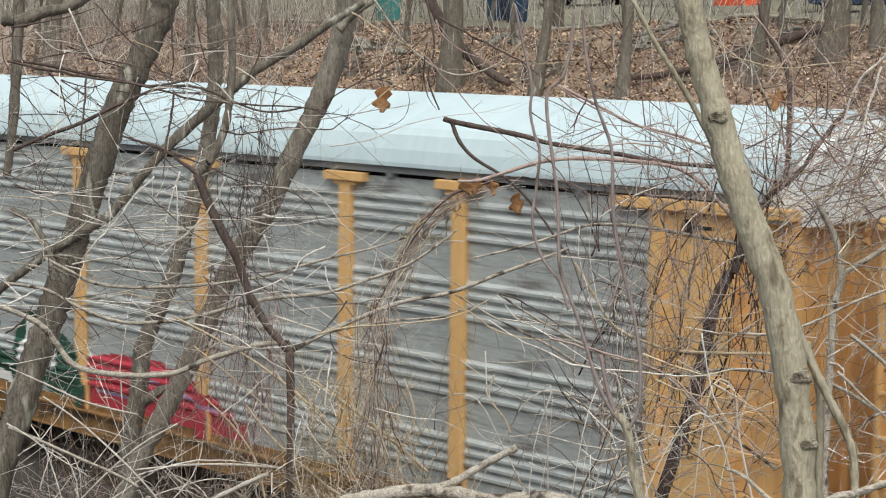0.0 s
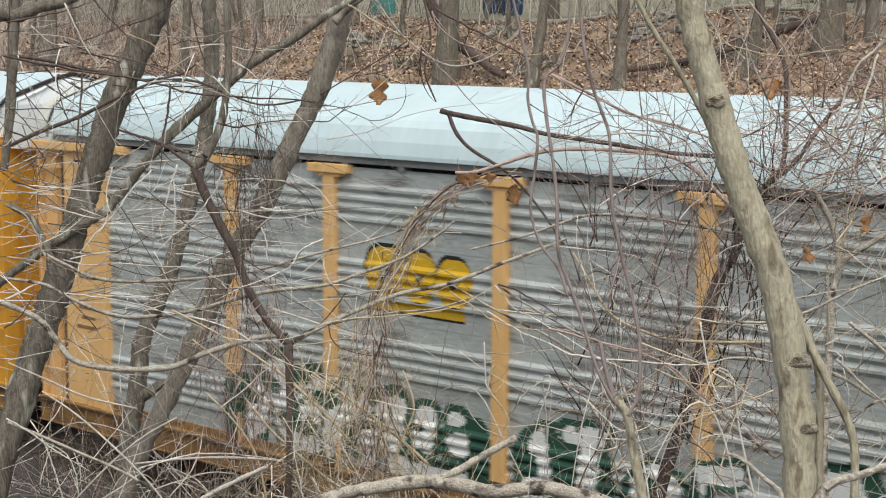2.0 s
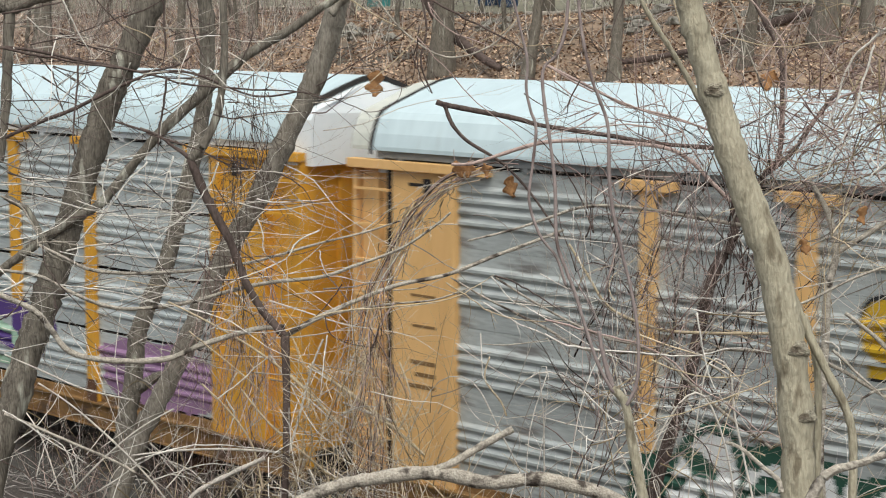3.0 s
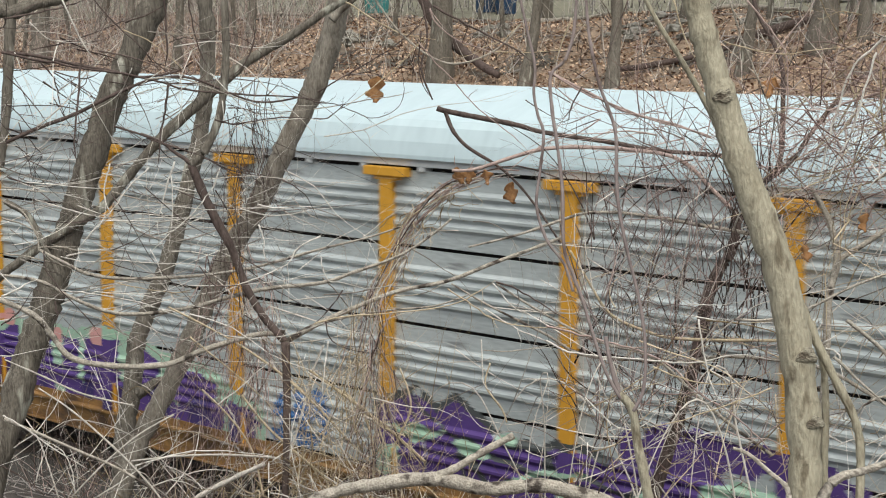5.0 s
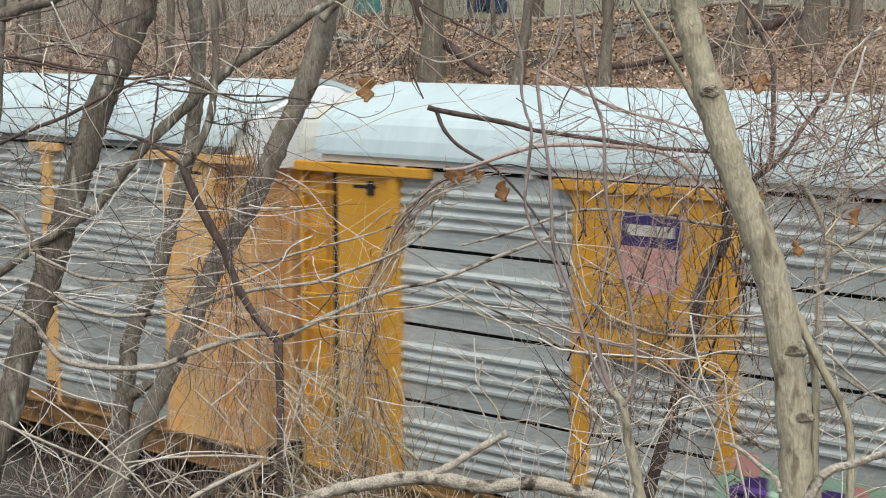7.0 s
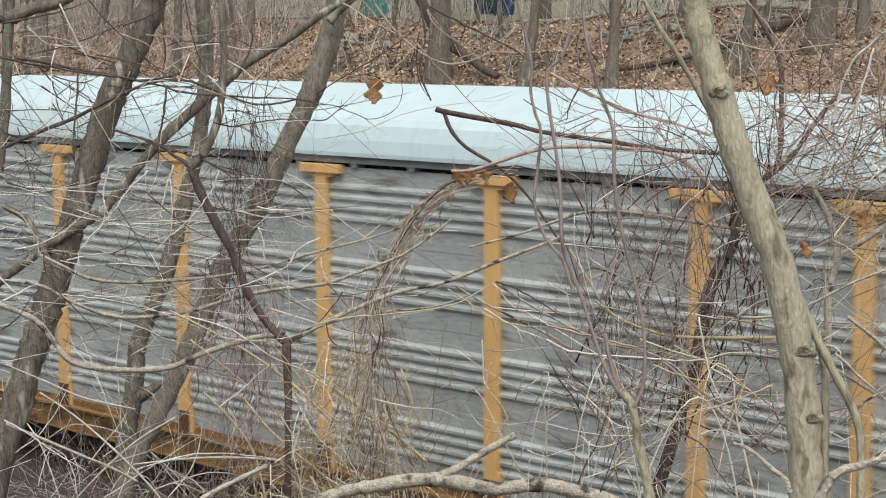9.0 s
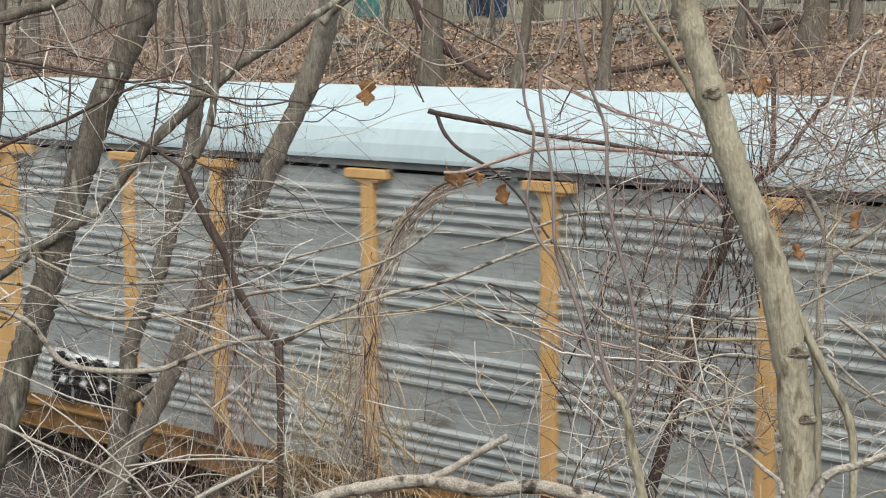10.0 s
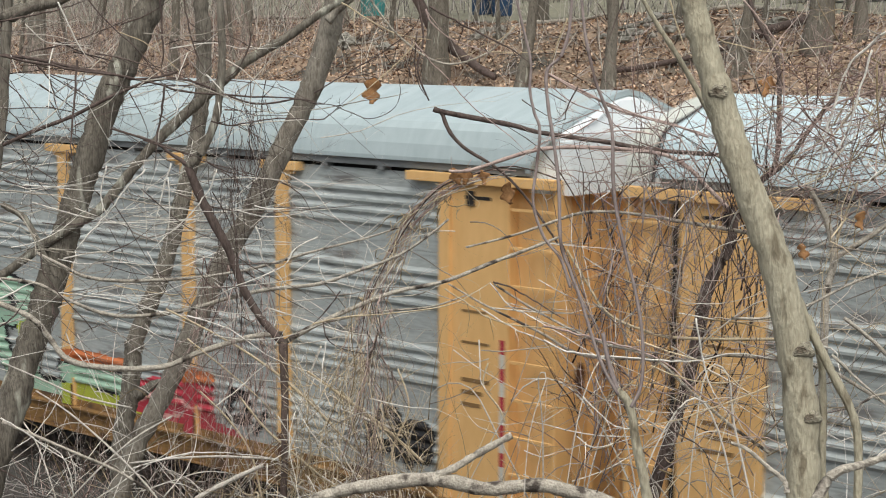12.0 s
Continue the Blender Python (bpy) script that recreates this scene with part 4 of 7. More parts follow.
forked_sapling = tagged(new("forked_sapling"), "thin dark forked sapling with long arching side branches", "tree")
limb("trunk", BARK_DARK, forked_sapling, [(-9.367, 8.579, 2.974, 0.0282), (-9.395, 8.629, 3.404, 0.0296), (-9.432, 8.669, 3.834, 0.0318), (-9.476, 8.699, 4.242, 0.0347)], 7)
limb("branch", BARK_DARK, forked_sapling, [(-9.476, 8.699, 4.242, 0.0303), (-9.575, 8.633, 4.371, 0.0303), (-9.648, 8.585, 4.479, 0.0306), (-9.746, 8.531, 4.672, 0.0319), (-9.850, 8.485, 4.951, 0.0331), (-9.947, 8.431, 5.145, 0.0344), (-10.046, 8.379, 5.359, 0.0337), (-10.137, 8.336, 5.583, 0.0325)], 7)
limb("branch", BARK_DARK, forked_sapling, [(-10.137, 8.336, 5.583, 0.0217), (-10.172, 8.311, 5.626, 0.0173), (-10.235, 8.264, 5.673, 0.0130), (-10.346, 8.180, 5.767, 0.0108), (-10.606, 7.964, 5.875, 0.0087)], 6)
limb("branch", BARK_GREY, forked_sapling, [(-10.137, 8.336, 5.583, 0.0347), (-10.074, 8.409, 5.682, 0.0347), (-10.014, 8.504, 5.918, 0.0334), (-10.005, 8.552, 6.155, 0.0316), (-10.018, 8.592, 6.456, 0.0295), (-10.079, 8.626, 6.971, 0.0260)], 7)
limb("branch", BRANCH_GREY, forked_sapling, [(-9.476, 8.699, 4.242, 0.0217), (-9.286, 8.896, 4.393, 0.0198), (-9.042, 9.142, 4.544, 0.0180), (-8.856, 9.324, 4.639, 0.0167), (-8.592, 9.575, 4.716, 0.0158), (-8.358, 9.807, 4.846, 0.0145), (-8.112, 10.051, 4.975, 0.0127), (-7.958, 10.204, 5.061, 0.0108)], 6)
limb("branch", BRANCH_GREY, forked_sapling, [(-11.170, 7.232, 4.563, 0.0217), (-10.934, 7.422, 4.434, 0.0225), (-10.818, 7.501, 4.284, 0.0234), (-10.714, 7.568, 4.133, 0.0238), (-10.580, 7.678, 4.069, 0.0238), (-10.352, 7.878, 4.044, 0.0238), (-10.128, 8.083, 4.065, 0.0230), (-9.975, 8.236, 4.156, 0.0221), (-9.789, 8.418, 4.242, 0.0212), (-9.633, 8.568, 4.298, 0.0204), (-9.483, 8.706, 4.315, 0.0195)], 6)
limb("branch", BRANCH_GREY, forked_sapling, [(-11.410, 7.445, 4.692, 0.0133), (-11.176, 7.648, 4.648, 0.0142), (-11.002, 7.786, 4.538, 0.0151), (-10.794, 7.953, 4.429, 0.0161), (-10.593, 8.128, 4.394, 0.0170), (-10.269, 8.430, 4.451, 0.0177), (-10.045, 8.645, 4.539, 0.0177), (-9.820, 8.859, 4.606, 0.0177), (-9.527, 9.130, 4.650, 0.0163), (-9.337, 9.316, 4.738, 0.0144), (-9.085, 9.566, 4.871, 0.0126), (-8.902, 9.760, 5.047, 0.0107), (-8.813, 9.859, 5.157, 0.0089)], 5)
limb("branch", BRANCH_GREY, forked_sapling, [(-11.449, 7.844, 4.851, 0.0136), (-11.271, 7.985, 4.739, 0.0146), (-11.129, 8.098, 4.658, 0.0156), (-10.891, 8.308, 4.627, 0.0151), (-10.522, 8.643, 4.650, 0.0141), (-10.223, 8.921, 4.705, 0.0131), (-10.026, 9.109, 4.772, 0.0121), (-9.766, 9.361, 4.876, 0.0108), (-9.504, 9.612, 4.966, 0.0088), (-9.309, 9.803, 5.056, 0.0068)], 5)
limb("branch", BRANCH_GREY, forked_sapling, [(-9.715, 9.305, 4.282, 0.0091), (-9.551, 9.462, 4.337, 0.0091), (-9.319, 9.679, 4.391, 0.0091), (-9.053, 9.925, 4.427, 0.0079), (-8.858, 10.115, 4.517, 0.0068)], 5)
limb("branch", BRANCH_GREY, forked_sapling, [(-10.857, 7.092, 3.684, 0.0149), (-10.657, 7.253, 3.579, 0.0139), (-10.424, 7.441, 3.452, 0.0128), (-10.191, 7.628, 3.325, 0.0117), (-9.988, 7.786, 3.177, 0.0107)], 5)

broken_branch_bush = tagged(new("broken_branch_bush"), "tangled bare bush with broken reddish-brown branches", "bush")
limb("branch", BARK_DARK, broken_branch_bush, [(-10.123, 11.120, 5.940, 0.0275), (-10.058, 11.174, 5.915, 0.0266), (-9.906, 11.304, 5.876, 0.0256), (-9.602, 11.565, 5.802, 0.0247), (-9.430, 11.710, 5.742, 0.0238), (-9.184, 11.922, 5.693, 0.0228), (-8.919, 12.151, 5.644, 0.0219), (-8.654, 12.380, 5.585, 0.0209), (-8.129, 12.843, 5.536, 0.0200)], 6)
limb("branch", BARK_DARK, broken_branch_bush, [(-10.065, 11.167, 5.910, 0.0200), (-9.999, 11.198, 5.742, 0.0185), (-9.882, 11.278, 5.593, 0.0165), (-9.642, 11.460, 5.405, 0.0135), (-9.434, 11.603, 5.147, 0.0115), (-9.196, 11.750, 4.751, 0.0100)], 5)
limb("branch", TWIG_RED, broken_branch_bush, [(-9.843, 11.010, 5.410, 0.0148), (-9.697, 11.143, 5.420, 0.0167), (-9.450, 11.384, 5.533, 0.0185), (-9.236, 11.589, 5.607, 0.0197), (-8.907, 11.887, 5.617, 0.0197), (-8.499, 12.245, 5.569, 0.0197), (-8.306, 12.400, 5.461, 0.0204), (-8.143, 12.513, 5.266, 0.0213), (-7.999, 12.612, 5.095, 0.0222)], 6)
limb("trunk", BARK_DARK, broken_branch_bush, [(-7.549, 11.947, 5.176, 0.0280), (-7.520, 11.949, 5.037, 0.0384), (-7.537, 11.898, 4.829, 0.0477), (-7.608, 11.803, 4.643, 0.0529), (-7.653, 11.714, 4.365, 0.0560), (-7.664, 11.657, 4.088, 0.0560), (-7.702, 11.559, 3.717, 0.0576), (-7.766, 11.422, 3.254, 0.0601), (-7.830, 11.285, 2.791, 0.0627), (-7.837, 11.223, 2.467, 0.0653)], 8)
limb("branch", BARK_DARK, broken_branch_bush, [(-7.520, 11.949, 5.037, 0.0233), (-7.394, 12.122, 5.384, 0.0233), (-7.306, 12.233, 5.570, 0.0233), (-7.328, 12.293, 6.032, 0.0210), (-7.377, 12.312, 6.403, 0.0187), (-7.548, 12.222, 6.773, 0.0175), (-7.599, 12.208, 6.958, 0.0163)], 6)
limb("branch", BARK_DARK, broken_branch_bush, [(-7.499, 12.295, 5.367, 0.0213), (-7.340, 12.471, 5.555, 0.0201), (-7.192, 12.660, 5.884, 0.0189), (-7.009, 12.881, 6.213, 0.0166), (-6.810, 13.084, 6.354, 0.0142)], 6)
limb("branch", TWIG_RED, broken_branch_bush, [(-9.042, 11.337, 6.276, 0.0144), (-8.740, 11.575, 6.086, 0.0132), (-8.513, 11.754, 5.944, 0.0120), (-8.219, 12.002, 5.849, 0.0108), (-7.959, 12.216, 5.730, 0.0096)], 5)
limb("branch", BARK_DARK, broken_branch_bush, [(-11.025, 11.848, 7.007, 0.0107), (-10.929, 11.862, 6.584, 0.0107), (-10.942, 11.796, 6.266, 0.0098), (-10.837, 11.840, 5.975, 0.0080)], 5)
limb("branch", BRANCH_GREY, broken_branch_bush, [(-8.498, 9.704, 4.974, 0.0087), (-8.248, 9.944, 5.061, 0.0105), (-8.062, 10.126, 5.147, 0.0124), (-7.876, 10.307, 5.233, 0.0130), (-7.684, 10.482, 5.246, 0.0130), (-7.455, 10.682, 5.212, 0.0136), (-7.225, 10.880, 5.161, 0.0155), (-6.897, 11.163, 5.092, 0.0173)], 5)
limb("branch", BRANCH_GREY, broken_branch_bush, [(-8.571, 9.590, 4.695, 0.0065), (-8.365, 9.750, 4.545, 0.0084), (-8.194, 9.885, 4.437, 0.0104), (-7.990, 10.046, 4.309, 0.0116), (-7.818, 10.179, 4.180, 0.0125), (-7.653, 10.320, 4.137, 0.0135), (-7.459, 10.493, 4.129, 0.0144), (-7.200, 10.723, 4.116, 0.0152), (-6.946, 10.959, 4.159, 0.0152), (-6.556, 11.303, 4.121, 0.0152)], 5)
limb("branch", TWIG_TAN, broken_branch_bush, [(-7.673, 9.909, 5.004, 0.0084), (-7.561, 9.973, 4.796, 0.0097), (-7.415, 10.062, 4.546, 0.0109), (-7.216, 10.219, 4.421, 0.0122), (-6.992, 10.409, 4.359, 0.0126), (-6.429, 10.914, 4.351, 0.0126)], 5)
limb("branch", BRANCH_GREY, broken_branch_bush, [(-8.057, 9.520, 4.754, 0.0084), (-7.789, 9.725, 4.546, 0.0095), (-7.459, 9.986, 4.338, 0.0105), (-7.136, 10.255, 4.213, 0.0115), (-6.896, 10.428, 3.963, 0.0126), (-6.656, 10.601, 3.714, 0.0126), (-6.419, 10.778, 3.506, 0.0126)], 5)
limb("branch", BRANCH_GREY, broken_branch_bush, [(-8.962, 9.079, 6.919, 0.0084), (-8.746, 9.216, 6.586, 0.0084), (-8.478, 9.421, 6.378, 0.0084), (-8.235, 9.653, 6.462, 0.0074), (-8.097, 9.813, 6.670, 0.0063)], 5)

near_saplings = tagged(new("sapling_clump"), "thin reddish-brown bare saplings close by", "sapling")
limb("stem", STEM_DARK, near_saplings, [(-3.426, 4.131, 6.750, 0.0040), (-3.390, 4.139, 6.609, 0.0042), (-3.362, 4.145, 6.504, 0.0043), (-3.357, 4.135, 6.417, 0.0045), (-3.341, 4.138, 6.347, 0.0047), (-3.323, 4.144, 6.290, 0.0049), (-3.321, 4.126, 6.171, 0.0048), (-3.319, 4.109, 6.066, 0.0047), (-3.285, 4.121, 5.961, 0.0046), (-3.240, 4.150, 5.891, 0.0045), (-3.210, 4.162, 5.803, 0.0044)], 6)
limb("stem", STEM_DARK, near_saplings, [(-3.286, 4.253, 6.732, 0.0049), (-3.282, 4.236, 6.609, 0.0050), (-3.294, 4.210, 6.522, 0.0052), (-3.323, 4.176, 6.473, 0.0053), (-3.310, 4.169, 6.364, 0.0054), (-3.289, 4.170, 6.259, 0.0056), (-3.264, 4.168, 6.119, 0.0057), (-3.244, 4.155, 5.944, 0.0057), (-3.215, 4.167, 5.856, 0.0056), (-3.183, 4.180, 5.768, 0.0055), (-3.144, 4.194, 5.646, 0.0054), (-3.109, 4.209, 5.549, 0.0054), (-3.070, 4.231, 5.471, 0.0053)], 6)
limb("stem", STEM_DARK, near_saplings, [(-3.266, 4.271, 6.732, 0.0049), (-3.244, 4.267, 6.592, 0.0050), (-3.209, 4.274, 6.452, 0.0052), (-3.184, 4.285, 6.382, 0.0053), (-3.156, 4.295, 6.294, 0.0055), (-3.139, 4.283, 6.136, 0.0057), (-3.121, 4.282, 6.031, 0.0057), (-3.090, 4.288, 5.909, 0.0056), (-3.056, 4.297, 5.786, 0.0055), (-3.028, 4.298, 5.646, 0.0055), (-3.019, 4.283, 5.506, 0.0054), (-3.036, 4.254, 5.432, 0.0053)], 6)
limb("stem", BARK_PALE, near_saplings, [(-3.132, 4.310, 5.467, 0.0126), (-3.097, 4.333, 5.414, 0.0140), (-3.074, 4.335, 5.307, 0.0155), (-3.039, 4.341, 5.164, 0.0169), (-3.004, 4.343, 4.985, 0.0184), (-2.964, 4.326, 4.682, 0.0198)], 8)
limb("stem", STEM_DARK, near_saplings, [(-3.132, 4.310, 5.467, 0.0090), (-3.160, 4.300, 5.556, 0.0077), (-3.181, 4.297, 5.646, 0.0063)], 6)

right_shrub = tagged(new("bare_shrub"), "bare grey multi-stemmed shrub", "shrub")
limb("stem", BRANCH_GREY, right_shrub, [(-5.811, 10.468, 3.256, 0.0320), (-5.860, 10.492, 3.653, 0.0310), (-5.879, 10.543, 4.050, 0.0300), (-5.899, 10.594, 4.447, 0.0290), (-5.917, 10.632, 4.764, 0.0280), (-5.898, 10.694, 5.022, 0.0260), (-5.956, 10.686, 5.280, 0.0240), (-6.029, 10.647, 5.439, 0.0190), (-6.082, 10.617, 5.538, 0.0140)], 7)
limb("stem", BRANCH_GREY, right_shrub, [(-5.898, 10.694, 5.022, 0.0220), (-5.765, 10.833, 5.141, 0.0200), (-5.600, 11.009, 5.300, 0.0180)], 6)
limb("stem", BRANCH_GREY, right_shrub, [(-6.158, 10.862, 4.211, 0.0165), (-5.998, 10.993, 4.129, 0.0158), (-5.833, 11.119, 4.006, 0.0152), (-5.669, 11.246, 3.884, 0.0145)], 6)
limb("stem", BRANCH_GREY, right_shrub, [(-5.869, 9.321, 4.771, 0.0092), (-5.705, 9.468, 4.771, 0.0092), (-5.521, 9.646, 4.844, 0.0092), (-5.315, 9.856, 4.990, 0.0092), (-5.106, 10.063, 5.099, 0.0092)], 5)
limb("stem", BRANCH_GREY, right_shrub, [(-5.324, 9.811, 4.771, 0.0147), (-5.175, 9.920, 4.626, 0.0138), (-5.053, 10.004, 4.481, 0.0128)], 5)

dry_stalks = tagged(new("dry_stalk_clump"), "tall pale dry stalks crossing one another", "dry stalks")
limb("stalk", TWIG_GREY, dry_stalks, [(-10.274, 7.825, 3.326, 0.0076), (-9.972, 8.104, 3.369, 0.0097), (-9.715, 8.337, 3.378, 0.0101), (-9.423, 8.595, 3.357, 0.0087)], 5)
limb("stalk", TWIG_GREY, dry_stalks, [(-9.936, 8.065, 2.952, 0.0167), (-9.865, 8.147, 3.060, 0.0214), (-9.698, 8.319, 3.189, 0.0222), (-9.509, 8.510, 3.314, 0.0191)], 5)
limb("stalk", TWIG_GREY, dry_stalks, [(-9.101, 8.950, 3.740, 0.0091), (-8.966, 9.059, 3.671, 0.0130), (-8.782, 9.211, 3.590, 0.0104)], 5)
limb("stalk", TWIG_TAN, dry_stalks, [(-10.166, 8.124, 4.499, 0.0076), (-9.927, 8.312, 4.349, 0.0087), (-9.687, 8.499, 4.178, 0.0097), (-9.443, 8.681, 3.963, 0.0108), (-9.229, 8.833, 3.727, 0.0101), (-9.012, 8.980, 3.448, 0.0094), (-8.796, 9.130, 3.190, 0.0087)], 5)
limb("stalk", TWIG_TAN, dry_stalks, [(-9.319, 8.803, 4.028, 0.0106), (-9.145, 8.934, 3.877, 0.0129), (-8.911, 9.108, 3.663, 0.0152), (-8.759, 9.218, 3.512, 0.0137), (-8.600, 9.332, 3.341, 0.0121)], 5)
limb("stalk", TWIG_GREY, dry_stalks, [(-9.255, 8.894, 4.221, 0.0076), (-9.301, 8.816, 4.006, 0.0092), (-9.336, 8.725, 3.662, 0.0108), (-9.384, 8.617, 3.275, 0.0097), (-9.390, 8.559, 2.974, 0.0087)], 5)
limb("stalk", TWIG_TAN, dry_stalks, [(-9.689, 8.438, 3.834, 0.0076), (-9.506, 8.558, 3.576, 0.0097), (-9.258, 8.736, 3.318, 0.0101), (-9.046, 8.890, 3.104, 0.0087)], 5)
limb("stalk", TWIG_GREY, dry_stalks, [(-10.589, 7.495, 3.050, 0.0061), (-10.419, 7.694, 3.317, 0.0078), (-10.244, 7.888, 3.532, 0.0081), (-10.063, 8.076, 3.683, 0.0069)], 5)
limb("stalk", TWIG_GREY, dry_stalks, [(-10.853, 7.399, 3.875, 0.0061), (-10.645, 7.556, 3.704, 0.0074), (-10.397, 7.735, 3.446, 0.0087), (-10.182, 7.884, 3.188, 0.0078), (-10.034, 7.980, 2.974, 0.0069)], 5)
limb("stalk", TWIG_TAN, dry_stalks, [(-8.906, 8.994, 2.975, 0.0076), (-8.888, 9.070, 3.319, 0.0097), (-8.966, 9.059, 3.663, 0.0101), (-9.113, 8.963, 3.877, 0.0087)], 5)
limb("stalk", TWIG_TAN, dry_stalks, [(-9.919, 8.239, 3.876, 0.0061), (-9.739, 8.363, 3.662, 0.0078), (-9.588, 8.455, 3.404, 0.0081), (-9.494, 8.480, 3.060, 0.0069)], 5)
limb("stalk", TWIG_GREY, dry_stalks, [(-11.065, 7.245, 4.090, 0.0061), (-10.829, 7.436, 3.961, 0.0078), (-10.592, 7.626, 3.833, 0.0081), (-10.294, 7.879, 3.747, 0.0069)], 5)
limb("stalk", TWIG_TAN, dry_stalks, [(-8.294, 9.736, 4.093, 0.0061), (-8.305, 9.697, 3.921, 0.0078), (-8.200, 9.762, 3.750, 0.0081), (-8.158, 9.781, 3.642, 0.0069)], 5)
limb("stalk", TWIG_RED, dry_stalks, [(-8.877, 9.283, 4.501, 0.0076), (-8.953, 9.173, 4.264, 0.0097), (-8.988, 9.083, 3.921, 0.0101), (-9.039, 8.978, 3.577, 0.0087)], 5)
limb("stalk", TWIG_TAN, dry_stalks, [(-8.709, 9.163, 2.932, 0.0061), (-8.782, 9.179, 3.405, 0.0078), (-8.715, 9.298, 3.749, 0.0081), (-8.806, 9.269, 4.050, 0.0069)], 5)

fallen_branch = tagged(new("fallen_branch"), "weathered grey fallen branch lying in the brush", "branch")
limb("log", BRANCH_GREY, fallen_branch, [(-9.154, 7.061, 2.488, 0.0315), (-8.762, 7.507, 3.035, 0.0364), (-8.435, 7.848, 3.309, 0.0413), (-8.240, 8.044, 3.426, 0.0447), (-8.040, 8.233, 3.481, 0.0472), (-7.809, 8.447, 3.520, 0.0493), (-7.632, 8.603, 3.501, 0.0502), (-7.453, 8.756, 3.454, 0.0510), (-7.192, 8.995, 3.482, 0.0511), (-7.042, 9.123, 3.443, 0.0511), (-6.800, 9.325, 3.350, 0.0492), (-6.271, 9.737, 2.980, 0.0442), (-5.848, 10.032, 2.492, 0.0393)], 9)
limb("fork", BRANCH_GREY, fallen_branch, [(-7.738, 8.514, 3.536, 0.0315), (-7.640, 8.612, 3.598, 0.0295), (-7.559, 8.697, 3.669, 0.0275), (-7.449, 8.811, 3.759, 0.0266), (-7.362, 8.902, 3.825, 0.0256)], 7)


for x, y, z, r in ((-2.737, 4.252, 6.422, 0.030), (-2.491, 4.342, 5.672, 0.033), (-2.457, 4.340, 5.478, 0.031)):
    bm = bmesh.new()
    bmesh.ops.create_icosphere(bm, subdivisions=3, radius=r)
    for v in bm.verts:
        v.co = Vector((v.co.x, v.co.y, v.co.z * 0.85)) * (1 + 0.40 * noise.noise(v.co * 48 + Vector((z, 0, 0))))
    part("knot", bm, KNOT_BROWN, pale_sapling, "rough scarred knot", (x, y, z), True)

ACROSS, AWAY, UP = Vector((0.743, 0.669, 0)), Vector((-0.669, 0.743, 0)), Vector((0, 0, 1))


def sprig(rng, start, way, length, r, droop=0.0, bend=0.35, forks=2, out=None, sides=4):
    """A thin crooked twig with finer forks; appends tube pieces to out."""
    n = 5
    pts, rad = [Vector(start)], [r]
    d = Vector(way).normalized()
    for i in range(n):
        d = (d + Vector((rng.gauss(0, bend), rng.gauss(0, bend), rng.gauss(0, bend))) * 0.6 + Vector((0, 0, -droop))).normalized()
        pts.append(pts[-1] + d * length / n)
        rad.append(r * (1 - 0.8 * (i + 1) / n))
    out.append(tube_data(pts, rad, sides, 2))
    if forks:
        for i in range(rng.randint(1, forks + 1)):
            k = rng.randint(1, n - 1)
            side = (pts[k + 1] - pts[k]).normalized() + Vector((rng.gauss(0, 0.7), rng.gauss(0, 0.7), rng.gauss(0, 0.7)))
            sprig(rng, pts[k], side, length * rng.uniform(0.3, 0.6), rad[k] * 0.7, droop, bend, forks - 1, out, 3)


def thicket(name, label, category, material, centre, half, count, length, r, way, spread, seed, droop=0.0, bend=0.35, forks=2):
    """Many fine twigs that nobody could count, in a block round centre; half: across, away, up."""
    rng = random.Random(seed)
    pieces = []
    c = Vector(centre)
    for _ in range(count):
        p = c + ACROSS * rng.uniform(-1, 1) * half[0] + AWAY * rng.uniform(-1, 1) * half[1] + UP * rng.uniform(-1, 1) * half[2]
        d = ACROSS * way[0] + AWAY * way[1] + UP * way[2] + Vector((rng.gauss(0, spread), rng.gauss(0, spread), rng.gauss(0, spread)))
        sprig(rng, p, d, rng.uniform(*length), r * rng.uniform(0.6, 1.3), droop, bend, forks, pieces)
    v, f = join(pieces)
    tagged(new(name, mesh_of(name, v, f, material, True)), label, category, kind="stuff")


def brush(name, label, material, x0, x1, y0, y1, count, length, r, seed, lean=0.8, droop=0.06):
    """Dead stalks that stand and lean on the ground over a stretch of the bank."""
    rng = random.Random(seed)
    pieces = []
    for _ in range(count):
        x, y = rng.uniform(x0, x1), rng.uniform(y0, y1)
        d = Vector((rng.gauss(0, lean), rng.gauss(0, lean), 1))
        sprig(rng, (x, y, ground_z(x, y) - 0.03), d, rng.uniform(*length), r * rng.uniform(0.6, 1.3), droop, 0.16, 1, pieces)
    v, f = join(pieces)
    tagged(new(name, mesh_of(name, v, f, material, True)), label, "brush", kind="stuff")


GREY_T, RED_T, DARK_T = "grey bare twigs tangled among the trees", "fine reddish twigs of the bare bush", "dark bare twigs tangled among the trees"
thicket("twig_tangle", GREY_T, "twigs", TWIG_GREY, (-11.9, 9.2, 4.7), (1.7, 1.0, 1.1), 80, (0.6, 2.0), 0.0060, (1.1, 0, 0.1), 0.4, 1, 0, 0.28)
thicket("twig_tangle", GREY_T, "twigs", TWIG_WHITE, (-11.9, 9.3, 4.4), (1.9, 1.0, 1.0), 70, (0.6, 1.6), 0.0052, (0.6, 0, -0.2), 0.6, 11, 0, 0.4)
thicket("twig_tangle", DARK_T, "twigs", BARK_DARK, (-12.4, 8.9, 5.95), (1.3, 1.0, 0.7), 60, (0.5, 1.5), 0.0060, (0.8, 0, -0.3), 0.5, 2)
